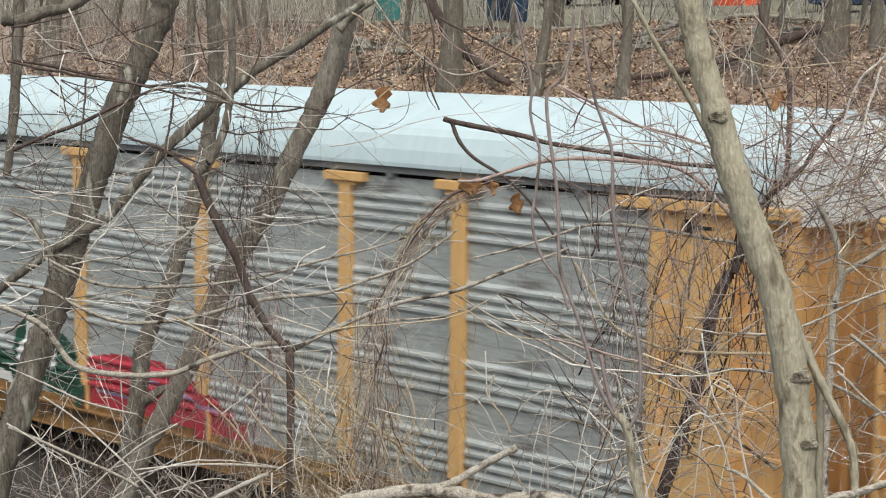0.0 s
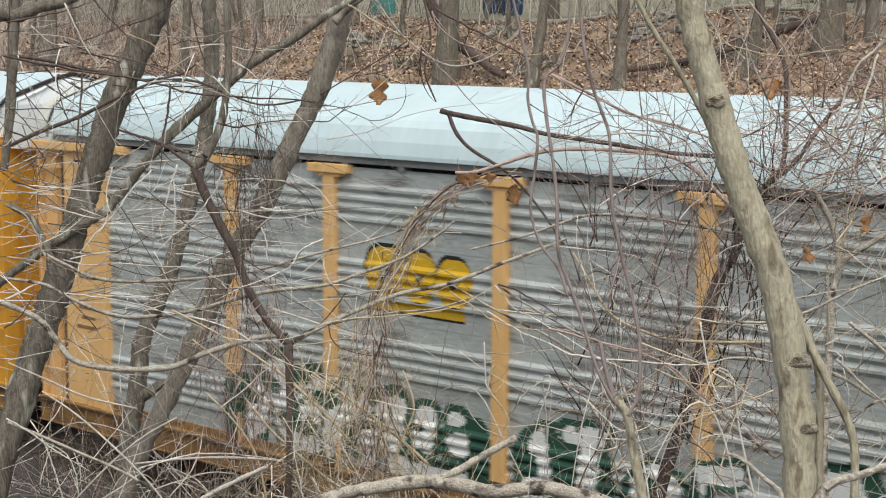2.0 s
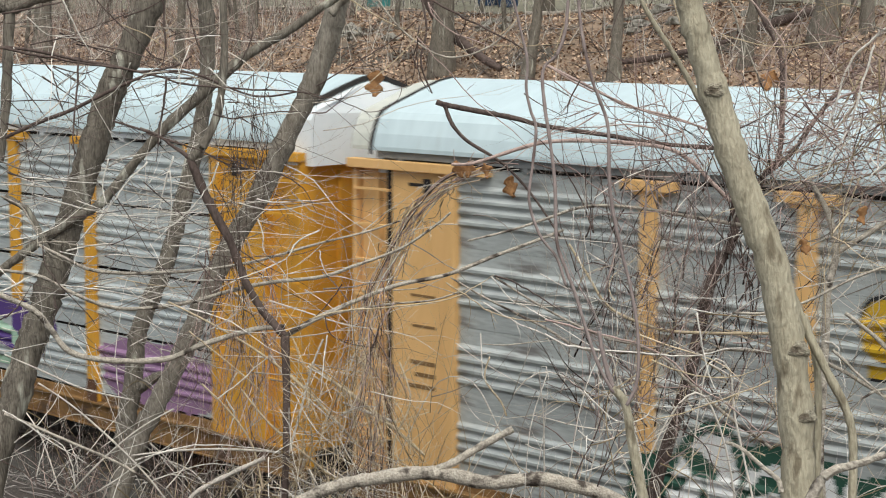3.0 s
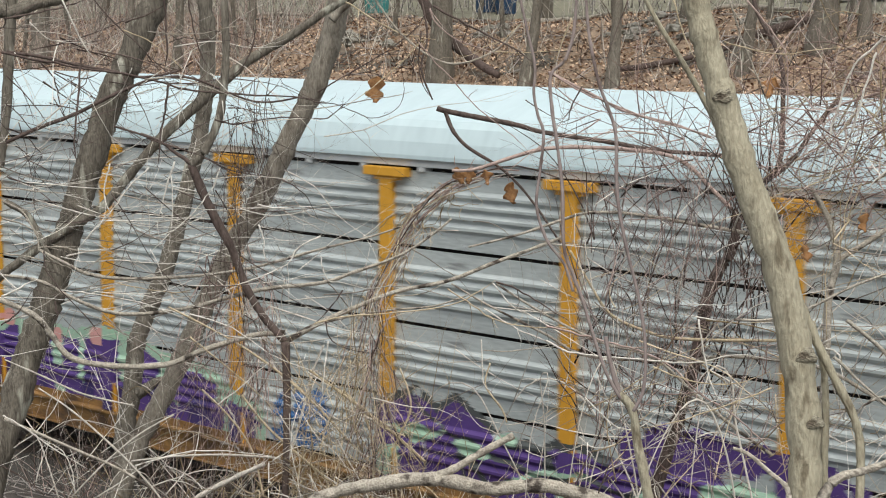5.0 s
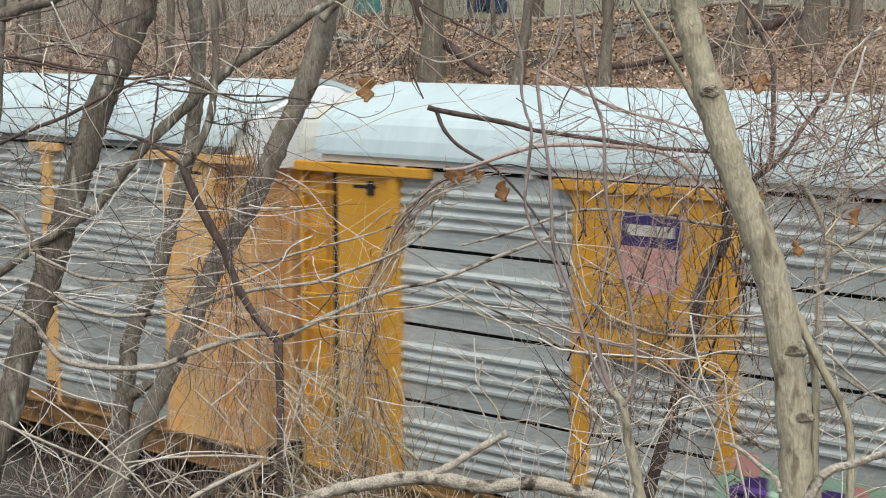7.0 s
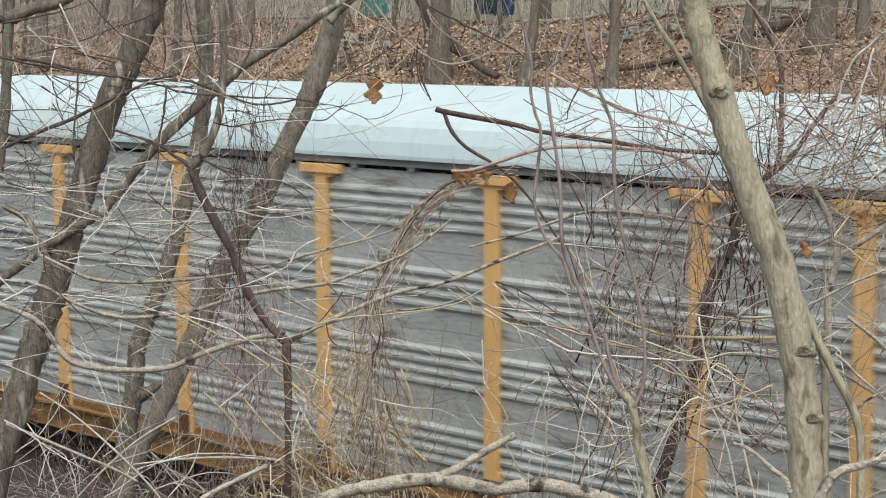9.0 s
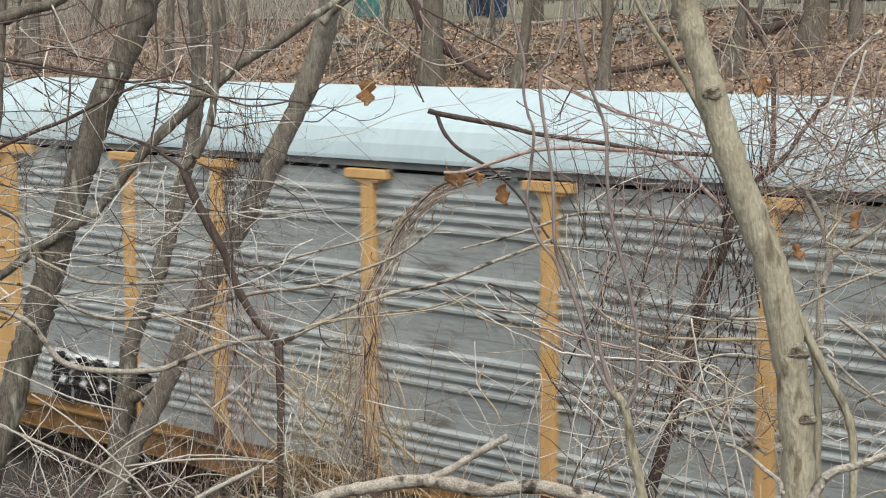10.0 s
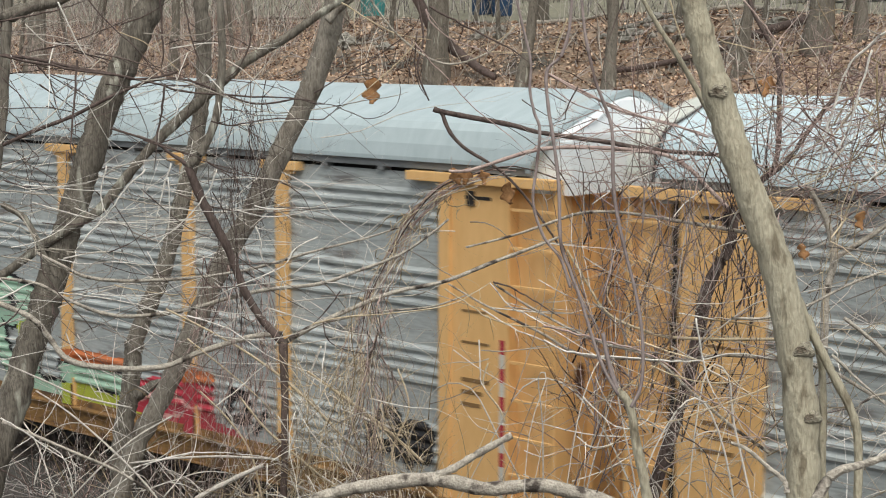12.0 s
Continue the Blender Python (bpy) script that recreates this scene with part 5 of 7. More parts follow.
thicket("twig_tangle", GREY_T, "twigs", TWIG_GREY, (-12.3, 9.0, 6.1), (1.4, 1.0, 0.6), 30, (0.5, 1.5), 0.0052, (0.7, 0, 0.3), 0.5, 13)
thicket("hanging_vine", "thin dark vines hanging in a curtain from a tree", "vine", BARK_DARK, (-11.3, 10.0, 5.75), (0.15, 0.2, 0.45), 42, (0.5, 1.2), 0.0045, (0.1, 0, -1), 0.25, 3, 0.1)
thicket("hanging_vine", "thin dry vines hanging below the sapling", "vine", TWIG_RED, (-11.1, 9.6, 4.2), (0.35, 0.3, 0.6), 70, (0.5, 1.2), 0.006, (0.0, 0, -1), 0.25, 4, 0.1)
thicket("twig_tangle", RED_T, "twigs", TWIG_RED, (-6.9, 11.3, 5.7), (1.5, 0.9, 0.42), 130, (0.4, 1.2), 0.0052, (-0.6, 0, 0.15), 0.55, 5)
thicket("twig_tangle", "grey bare twigs of the shrubs beside the sapling", "twigs", TWIG_GREY, (-6.6, 10.7, 4.4), (1.5, 0.9, 1.1), 110, (0.4, 1.6), 0.0052, (0.5, 0, 0.25), 0.7, 6)
thicket("twig_tangle", "tan dry twigs of the shrubs beside the sapling", "twigs", TWIG_TAN, (-6.4, 10.4, 4.0), (1.4, 0.9, 0.9), 60, (0.4, 1.4), 0.0052, (0.3, 0, 0.4), 0.7, 16)
thicket("twig_tangle", "dense dry reddish twigs high on the bank", "twigs", TWIG_RED, (-5.5, 11.6, 5.85), (0.8, 0.7, 0.65), 170, (0.4, 1.2), 0.0055, (-0.3, 0, -0.2), 0.6, 7)
thicket("twig_tangle", "pale dry twigs high on the bank", "twigs", TWIG_TAN, (-5.4, 11.4, 6.0), (0.85, 0.7, 0.8), 90, (0.5, 1.5), 0.0058, (-0.4, 0, -0.6), 0.5, 8)
thicket("hanging_vine", "dark thorny vines climbing through the bush", "vine", BARK_DARK, (-7.3, 10.9, 4.4), (0.85, 0.4, 1.0), 110, (0.5, 1.5), 0.0062, (0.0, 0, 0.9), 0.4, 9)
thicket("twig_tangle", "sparse long pale twigs crossing before the track", "twigs", TWIG_GREY, (-9.6, 10.2, 4.3), (1.3, 0.8, 1.0), 16, (0.7, 1.8), 0.0045, (0.9, 0, 0.1), 0.6, 17, 0, 0.3, 1)


def shoot(material, thing, rows):
    """One long crooked twig through rows of (x, y, z, radius), with nodes and short side spurs."""
    rng = random.Random(int(abs(rows[0][0]) * 1000) + len(rows))
    pieces = [tube_data([r[:3] for r in rows], [r[3] for r in rows[:-1]] + [rows[-1][3] * 0.35], 5, 4, 0.45, rng)]
    for a, b in zip(rows, rows[1:]):
        if rng.random() < 0.55:
            p, q = Vector(a[:3]), Vector(b[:3])
            side = (q - p).normalized() + Vector((rng.gauss(0, 0.8), rng.gauss(0, 0.8), rng.gauss(0, 0.8)))
            sprig(rng, p.lerp(q, rng.random()), side, rng.uniform(0.08, 0.34), a[3] * 0.6, 0, 0.35, 1, pieces, 4)
    v, f = join(pieces)
    under("twig", mesh_of("twig", v, f, material, True), thing)


leaning_twigs = tagged(new("bare_bush"), "bare bush of long dark and bleached twigs among tree trunks", "bush")
middle_twigs = tagged(new("bare_bush"), "sparse bare bush of long crossing twigs", "bush")
right_twigs = tagged(new("bare_bush"), "bare bush of reddish and bleached twigs round the pale sapling", "bush")
bank_stalks = tagged(new("dry_stalk_clump"), "bleached stalks crossing one another low on the bank", "dry stalks")
shoot(BARK_DARK, leaning_twigs, [(-10.668, 7.017, 6.442, 0.0101), (-10.490, 7.279, 6.374, 0.0094), (-10.303, 7.540, 6.319, 0.0088), (-10.094, 7.815, 6.267, 0.0082), (-9.849, 8.118, 6.169, 0.0076), (-9.606, 8.402, 6.137, 0.0070), (-9.353, 8.682, 6.118, 0.0064), (-9.193, 8.849, 6.083, 0.0057)])
shoot(TWIG_WHITE, leaning_twigs, [(-10.553, 7.478, 6.826, 0.0068), (-10.502, 7.554, 6.620, 0.0058), (-10.461, 7.610, 6.474, 0.0049), (-10.401, 7.689, 6.357, 0.0039)])
shoot(BARK_DARK, leaning_twigs, [(-10.500, 7.678, 6.870, 0.0057), (-10.396, 7.824, 6.661, 0.0051), (-10.297, 7.953, 6.514, 0.0045), (-10.208, 8.065, 6.366, 0.0039), (-10.089, 8.208, 6.217, 0.0033)])
shoot(BARK_DARK, leaning_twigs, [(-11.026, 7.287, 6.684, 0.0081), (-10.875, 7.510, 6.734, 0.0069), (-10.755, 7.680, 6.789, 0.0058), (-10.656, 7.816, 6.845, 0.0046)])
shoot(BARK_DARK, leaning_twigs, [(-10.284, 7.843, 6.661, 0.0068), (-10.155, 8.008, 6.744, 0.0053), (-10.049, 8.139, 6.857, 0.0039)])
shoot(BARK_DARK, leaning_twigs, [(-10.892, 7.435, 6.452, 0.0058), (-10.738, 7.658, 6.515, 0.0052), (-10.602, 7.846, 6.599, 0.0045), (-10.512, 7.965, 6.662, 0.0039), (-10.421, 8.083, 6.726, 0.0033)])
shoot(TWIG_WHITE, leaning_twigs, [(-9.867, 6.721, 6.656, 0.0042), (-9.805, 6.810, 6.553, 0.0036), (-9.741, 6.902, 6.522, 0.0030), (-9.608, 7.085, 6.514, 0.0024)])
shoot(BARK_DARK, leaning_twigs, [(-10.167, 7.354, 6.405, 0.0088), (-10.172, 7.342, 6.235, 0.0078), (-10.178, 7.318, 5.992, 0.0069), (-10.181, 7.294, 5.789, 0.0060), (-10.161, 7.302, 5.626, 0.0050)])
shoot(BARK_DARK, leaning_twigs, [(-10.882, 7.500, 6.367, 0.0069), (-10.823, 7.581, 6.239, 0.0060), (-10.797, 7.607, 6.068, 0.0050), (-10.763, 7.644, 5.918, 0.0040)])
shoot(BARK_DARK, leaning_twigs, [(-10.677, 7.064, 6.273, 0.0049), (-10.598, 7.174, 6.129, 0.0042), (-10.540, 7.250, 6.004, 0.0035), (-10.496, 7.304, 5.900, 0.0028)])
shoot(TWIG_TAN, leaning_twigs, [(-10.477, 7.962, 6.607, 0.0051), (-10.362, 8.111, 6.534, 0.0043), (-10.258, 8.241, 6.406, 0.0036), (-10.191, 8.320, 6.298, 0.0029)])
shoot(BRANCH_GREY, leaning_twigs, [(-9.493, 7.433, 6.597, 0.0046), (-9.372, 7.584, 6.581, 0.0041), (-9.248, 7.735, 6.589, 0.0036), (-9.121, 7.885, 6.636, 0.0032), (-9.017, 8.003, 6.655, 0.0027)])
shoot(BARK_DARK, leaning_twigs, [(-9.804, 7.838, 6.861, 0.0088), (-9.804, 7.842, 6.679, 0.0075), (-9.799, 7.848, 6.475, 0.0063), (-9.812, 7.828, 6.312, 0.0050)])
shoot(BARK_DARK, leaning_twigs, [(-9.548, 7.656, 6.239, 0.0086), (-9.560, 7.629, 6.040, 0.0073), (-9.573, 7.599, 5.880, 0.0061), (-9.576, 7.569, 5.640, 0.0049)])
shoot(BARK_DARK, leaning_twigs, [(-9.783, 8.029, 6.863, 0.0066), (-9.763, 8.059, 6.638, 0.0057), (-9.725, 8.103, 6.432, 0.0047), (-9.672, 8.162, 6.287, 0.0038)])
shoot(BARK_DARK, leaning_twigs, [(-10.064, 7.737, 6.166, 0.0053), (-10.012, 7.795, 6.021, 0.0042), (-9.964, 7.841, 5.833, 0.0030)])
shoot(BARK_DARK, leaning_twigs, [(-9.087, 7.686, 5.993, 0.0063), (-9.010, 7.773, 5.964, 0.0056), (-8.882, 7.922, 5.990, 0.0049), (-8.751, 8.068, 6.009, 0.0042), (-8.630, 8.197, 6.000, 0.0036)])
shoot(BRANCH_GREY, leaning_twigs, [(-9.620, 7.497, 6.261, 0.0056), (-9.486, 7.667, 6.272, 0.0051), (-9.360, 7.819, 6.219, 0.0046), (-9.177, 8.027, 6.117, 0.0041), (-9.016, 8.203, 6.035, 0.0037), (-8.852, 8.381, 6.054, 0.0032)])
shoot(BARK_DARK, leaning_twigs, [(-9.192, 8.157, 6.556, 0.0065), (-9.220, 8.124, 6.436, 0.0055), (-9.259, 8.077, 6.335, 0.0046), (-9.311, 8.014, 6.276, 0.0037)])
shoot(BARK_DARK, leaning_twigs, [(-10.987, 7.260, 6.053, 0.0051), (-10.941, 7.325, 5.989, 0.0044), (-10.880, 7.404, 5.860, 0.0036), (-10.844, 7.453, 5.817, 0.0029)])
shoot(BARK_DARK, leaning_twigs, [(-10.789, 7.177, 6.041, 0.0045), (-10.629, 7.412, 6.046, 0.0036), (-10.510, 7.578, 6.014, 0.0026)])
shoot(BARK_DARK, leaning_twigs, [(-9.525, 7.460, 5.841, 0.0047), (-9.413, 7.595, 5.787, 0.0040), (-9.286, 7.743, 5.725, 0.0033), (-9.193, 7.845, 5.651, 0.0027)])
shoot(BRANCH_GREY, leaning_twigs, [(-10.838, 7.112, 5.443, 0.0073), (-10.688, 7.330, 5.407, 0.0057), (-10.557, 7.514, 5.394, 0.0042)])
shoot(BRANCH_GREY, leaning_twigs, [(-10.064, 6.601, 5.431, 0.0089), (-9.986, 6.706, 5.358, 0.0076), (-9.936, 6.758, 5.239, 0.0064), (-9.883, 6.810, 5.120, 0.0051)])
shoot(BRANCH_GREY, leaning_twigs, [(-10.614, 6.956, 5.240, 0.0072), (-10.522, 7.085, 5.186, 0.0056), (-10.436, 7.193, 5.100, 0.0041)])
shoot(TWIG_WHITE, leaning_twigs, [(-9.481, 7.419, 5.654, 0.0063), (-9.568, 7.285, 5.499, 0.0057), (-9.627, 7.178, 5.325, 0.0050), (-9.688, 7.075, 5.210, 0.0043), (-9.738, 6.979, 5.084, 0.0036)])
shoot(TWIG_WHITE, leaning_twigs, [(-9.507, 7.101, 5.692, 0.0063), (-9.520, 7.056, 5.499, 0.0049), (-9.475, 7.088, 5.324, 0.0036)])
shoot(TWIG_WHITE, leaning_twigs, [(-10.183, 8.212, 5.613, 0.0069), (-10.212, 8.147, 5.400, 0.0059), (-10.228, 8.101, 5.229, 0.0049), (-10.237, 8.066, 5.101, 0.0039)])
shoot(TWIG_WHITE, leaning_twigs, [(-9.473, 7.607, 5.583, 0.0051), (-9.451, 7.603, 5.363, 0.0040), (-9.447, 7.550, 5.045, 0.0029)])
shoot(TWIG_WHITE, leaning_twigs, [(-9.265, 7.880, 5.638, 0.0056), (-9.284, 7.841, 5.518, 0.0051), (-9.329, 7.771, 5.399, 0.0046), (-9.395, 7.668, 5.261, 0.0041), (-9.463, 7.566, 5.164, 0.0036), (-9.548, 7.427, 5.008, 0.0032)])
shoot(BRANCH_GREY, leaning_twigs, [(-10.581, 7.921, 5.372, 0.0060), (-10.448, 8.086, 5.311, 0.0054), (-10.313, 8.252, 5.277, 0.0047), (-10.146, 8.449, 5.229, 0.0041), (-9.918, 8.713, 5.210, 0.0035)])
shoot(BARK_DARK, leaning_twigs, [(-10.007, 8.428, 5.618, 0.0069), (-9.907, 8.537, 5.543, 0.0054), (-9.734, 8.729, 5.497, 0.0039)])
shoot(BARK_DARK, leaning_twigs, [(-9.045, 8.275, 5.543, 0.0052), (-8.928, 8.387, 5.440, 0.0041), (-8.846, 8.446, 5.256, 0.0030)])
shoot(BRANCH_GREY, leaning_twigs, [(-10.847, 7.422, 4.960, 0.0074), (-10.752, 7.560, 4.963, 0.0064), (-10.651, 7.694, 4.928, 0.0053), (-10.526, 7.865, 4.931, 0.0042)])
shoot(BARK_DARK, leaning_twigs, [(-10.056, 7.514, 5.005, 0.0049), (-9.963, 7.651, 5.075, 0.0038), (-9.872, 7.791, 5.195, 0.0028)])
shoot(BRANCH_GREY, leaning_twigs, [(-10.653, 6.995, 4.976, 0.0067), (-10.514, 7.191, 4.926, 0.0053), (-10.368, 7.385, 4.856, 0.0039)])
shoot(TWIG_WHITE, leaning_twigs, [(-9.886, 6.949, 5.027, 0.0049), (-9.769, 7.102, 4.981, 0.0045), (-9.654, 7.261, 4.995, 0.0041), (-9.508, 7.445, 4.969, 0.0036), (-9.334, 7.660, 4.955, 0.0032), (-9.254, 7.748, 4.920, 0.0028)])
shoot(TWIG_WHITE, leaning_twigs, [(-10.697, 7.510, 4.639, 0.0065), (-10.572, 7.678, 4.611, 0.0059), (-10.390, 7.910, 4.558, 0.0054), (-10.280, 8.039, 4.510, 0.0048), (-10.137, 8.196, 4.419, 0.0043), (-10.019, 8.321, 4.350, 0.0037)])
shoot(TWIG_WHITE, leaning_twigs, [(-10.648, 6.955, 4.658, 0.0090), (-10.577, 7.080, 4.722, 0.0071), (-10.515, 7.187, 4.779, 0.0051)])
shoot(TWIG_TAN, leaning_twigs, [(-10.483, 7.878, 4.684, 0.0051), (-10.375, 8.009, 4.636, 0.0044), (-10.212, 8.207, 4.599, 0.0036), (-10.131, 8.308, 4.604, 0.0029)])
shoot(TWIG_WHITE, leaning_twigs, [(-9.762, 8.688, 5.127, 0.0053), (-9.723, 8.708, 4.996, 0.0047), (-9.706, 8.702, 4.866, 0.0042), (-9.579, 8.806, 4.691, 0.0036), (-9.537, 8.792, 4.432, 0.0030)])
shoot(TWIG_WHITE, leaning_twigs, [(-8.833, 8.459, 5.132, 0.0065), (-8.938, 8.333, 5.053, 0.0059), (-8.983, 8.262, 4.933, 0.0054), (-9.085, 8.133, 4.854, 0.0048), (-9.187, 8.005, 4.797, 0.0043), (-9.308, 7.841, 4.700, 0.0037)])
shoot(BARK_DARK, leaning_twigs, [(-10.134, 6.982, 5.042, 0.0056), (-10.119, 6.976, 4.922, 0.0052), (-10.082, 7.009, 4.841, 0.0047), (-10.013, 7.076, 4.718, 0.0042), (-9.903, 7.185, 4.553, 0.0037), (-9.858, 7.223, 4.471, 0.0032)])
shoot(BARK_DARK, leaning_twigs, [(-9.253, 7.670, 4.949, 0.0051), (-9.193, 7.721, 4.848, 0.0046), (-9.150, 7.762, 4.807, 0.0040), (-9.022, 7.914, 4.823, 0.0035), (-8.946, 8.008, 4.861, 0.0029)])
shoot(BARK_DARK, leaning_twigs, [(-9.994, 6.521, 4.580, 0.0064), (-9.941, 6.625, 4.660, 0.0050), (-9.905, 6.721, 4.811, 0.0036)])
shoot(BARK_DARK, leaning_twigs, [(-9.718, 6.774, 4.745, 0.0063), (-9.699, 6.780, 4.667, 0.0049), (-9.696, 6.751, 4.553, 0.0036)])
shoot(TWIG_TAN, middle_twigs, [(-8.660, 8.228, 4.539, 0.0064), (-8.526, 8.379, 4.587, 0.0058), (-8.242, 8.666, 4.619, 0.0053), (-7.980, 8.918, 4.670, 0.0047), (-7.839, 9.064, 4.769, 0.0042), (-7.755, 9.151, 4.849, 0.0036)])
shoot(BRANCH_GREY, middle_twigs, [(-8.572, 8.953, 4.666, 0.0057), (-8.422, 9.098, 4.686, 0.0045), (-8.291, 9.234, 4.768, 0.0033)])
shoot(TWIG_TAN, middle_twigs, [(-7.732, 8.612, 4.851, 0.0053), (-7.589, 8.715, 4.736, 0.0049), (-7.492, 8.782, 4.659, 0.0044), (-7.368, 8.876, 4.613, 0.0040), (-7.215, 8.996, 4.592, 0.0035), (-7.064, 9.118, 4.605, 0.0030)])
shoot(TWIG_WHITE, middle_twigs, [(-8.135, 9.470, 4.565, 0.0066), (-7.961, 9.591, 4.441, 0.0057), (-7.753, 9.735, 4.331, 0.0047), (-7.612, 9.828, 4.259, 0.0038)])
shoot(TWIG_WHITE, middle_twigs, [(-7.801, 9.175, 4.822, 0.0055), (-7.676, 9.247, 4.662, 0.0049), (-7.576, 9.317, 4.603, 0.0044), (-7.475, 9.386, 4.544, 0.0038), (-7.344, 9.481, 4.505, 0.0032)])
shoot(BARK_DARK, middle_twigs, [(-7.761, 9.159, 4.836, 0.0076), (-7.633, 9.258, 4.788, 0.0066), (-7.498, 9.348, 4.689, 0.0055), (-7.327, 9.458, 4.572, 0.0044)])
shoot(TWIG_WHITE, middle_twigs, [(-8.249, 9.576, 4.302, 0.0058), (-8.216, 9.552, 4.093, 0.0050), (-8.187, 9.544, 3.967, 0.0042), (-8.119, 9.583, 3.897, 0.0033)])
shoot(BRANCH_GREY, middle_twigs, [(-7.923, 9.224, 4.310, 0.0050), (-7.766, 9.356, 4.306, 0.0043), (-7.611, 9.491, 4.340, 0.0036), (-7.488, 9.600, 4.390, 0.0028)])
shoot(TWIG_WHITE, middle_twigs, [(-8.695, 8.325, 5.013, 0.0047), (-8.672, 8.329, 4.913, 0.0043), (-8.637, 8.351, 4.840, 0.0039), (-8.565, 8.421, 4.823, 0.0035), (-8.418, 8.559, 4.781, 0.0031), (-8.278, 8.705, 4.828, 0.0027)])
shoot(TWIG_WHITE, middle_twigs, [(-8.421, 8.916, 4.957, 0.0048), (-8.443, 8.880, 4.876, 0.0037), (-8.465, 8.842, 4.794, 0.0027)])
shoot(BARK_DARK, middle_twigs, [(-9.007, 8.675, 4.462, 0.0053), (-8.969, 8.683, 4.338, 0.0048), (-8.897, 8.740, 4.274, 0.0042), (-8.773, 8.854, 4.231, 0.0036), (-8.650, 8.970, 4.217, 0.0030)])
shoot(BARK_DARK, middle_twigs, [(-7.984, 8.346, 4.282, 0.0062), (-7.946, 8.333, 4.110, 0.0035)])
shoot(TWIG_WHITE, middle_twigs, [(-9.318, 8.787, 4.018, 0.0069), (-9.216, 8.868, 3.931, 0.0054), (-9.083, 8.979, 3.844, 0.0039)])
shoot(TWIG_WHITE, middle_twigs, [(-8.300, 8.019, 4.488, 0.0062), (-8.296, 7.986, 4.355, 0.0048), (-8.278, 7.938, 4.127, 0.0035)])
shoot(BARK_DARK, middle_twigs, [(-8.988, 8.836, 4.680, 0.0067), (-9.047, 8.743, 4.535, 0.0053), (-9.108, 8.654, 4.432, 0.0038)])
shoot(TWIG_TAN, middle_twigs, [(-9.170, 9.044, 6.827, 0.0068), (-9.022, 9.194, 6.700, 0.0058), (-8.869, 9.342, 6.594, 0.0048), (-8.682, 9.516, 6.551, 0.0039)])
shoot(TWIG_TAN, middle_twigs, [(-7.973, 8.595, 6.555, 0.0049), (-8.072, 8.501, 6.401, 0.0042), (-8.209, 8.362, 6.228, 0.0035), (-8.344, 8.221, 6.093, 0.0028)])
shoot(BARK_DARK, middle_twigs, [(-9.255, 8.833, 6.154, 0.0058), (-9.086, 9.013, 6.301, 0.0053), (-8.936, 9.165, 6.426, 0.0048), (-8.784, 9.313, 6.573, 0.0043), (-8.722, 9.371, 6.657, 0.0038), (-8.690, 9.399, 6.741, 0.0033)])
shoot(BARK_DARK, middle_twigs, [(-8.244, 9.007, 6.794, 0.0086), (-8.110, 9.129, 6.693, 0.0076), (-7.958, 9.262, 6.593, 0.0067), (-7.804, 9.392, 6.492, 0.0058), (-7.678, 9.494, 6.372, 0.0049)])
shoot(TWIG_RED, middle_twigs, [(-8.460, 9.212, 6.778, 0.0066), (-8.431, 9.240, 6.676, 0.0059), (-8.339, 9.324, 6.573, 0.0052), (-8.183, 9.460, 6.490, 0.0045), (-8.089, 9.541, 6.449, 0.0038)])
shoot(TWIG_RED, middle_twigs, [(-7.979, 8.573, 6.536, 0.0049), (-7.893, 8.650, 6.401, 0.0046), (-7.805, 8.726, 6.285, 0.0042), (-7.715, 8.800, 6.149, 0.0039), (-7.593, 8.898, 6.013, 0.0035), (-7.470, 8.994, 5.897, 0.0032), (-7.391, 9.051, 5.800, 0.0028)])
shoot(BARK_DARK, middle_twigs, [(-8.000, 8.625, 6.613, 0.0054), (-8.014, 8.610, 6.400, 0.0046), (-7.989, 8.628, 6.245, 0.0038), (-7.939, 8.671, 6.148, 0.0031)])
shoot(BARK_DARK, middle_twigs, [(-8.658, 8.225, 6.116, 0.0038), (-8.562, 8.324, 6.104, 0.0035), (-8.450, 8.435, 6.044, 0.0032), (-8.364, 8.517, 6.004, 0.0030), (-8.252, 8.630, 6.062, 0.0027), (-8.212, 8.675, 6.181, 0.0024), (-8.222, 8.669, 6.279, 0.0022)])
shoot(BRANCH_GREY, middle_twigs, [(-9.443, 8.969, 6.017, 0.0046), (-9.309, 9.110, 6.046, 0.0041), (-9.157, 9.264, 6.088, 0.0036), (-9.003, 9.416, 6.122, 0.0031), (-8.910, 9.506, 6.156, 0.0026)])
shoot(BARK_DARK, middle_twigs, [(-8.671, 8.236, 5.997, 0.0050), (-8.603, 8.307, 6.004, 0.0043), (-8.549, 8.367, 6.063, 0.0036), (-8.495, 8.425, 6.102, 0.0029)])
shoot(TWIG_TAN, middle_twigs, [(-8.137, 9.825, 6.655, 0.0045), (-8.218, 9.758, 6.551, 0.0038), (-8.314, 9.675, 6.509, 0.0032), (-8.377, 9.620, 6.446, 0.0026)])
shoot(TWIG_TAN, middle_twigs, [(-8.440, 9.888, 6.465, 0.0046), (-8.242, 10.053, 6.456, 0.0036), (-7.974, 10.268, 6.485, 0.0026)])
shoot(TWIG_TAN, middle_twigs, [(-7.986, 10.280, 6.719, 0.0068), (-8.036, 10.242, 6.549, 0.0054), (-8.084, 10.201, 6.378, 0.0039)])
shoot(BARK_DARK, middle_twigs, [(-7.716, 9.415, 6.131, 0.0047), (-7.620, 9.489, 6.051, 0.0037), (-7.458, 9.610, 5.950, 0.0027)])
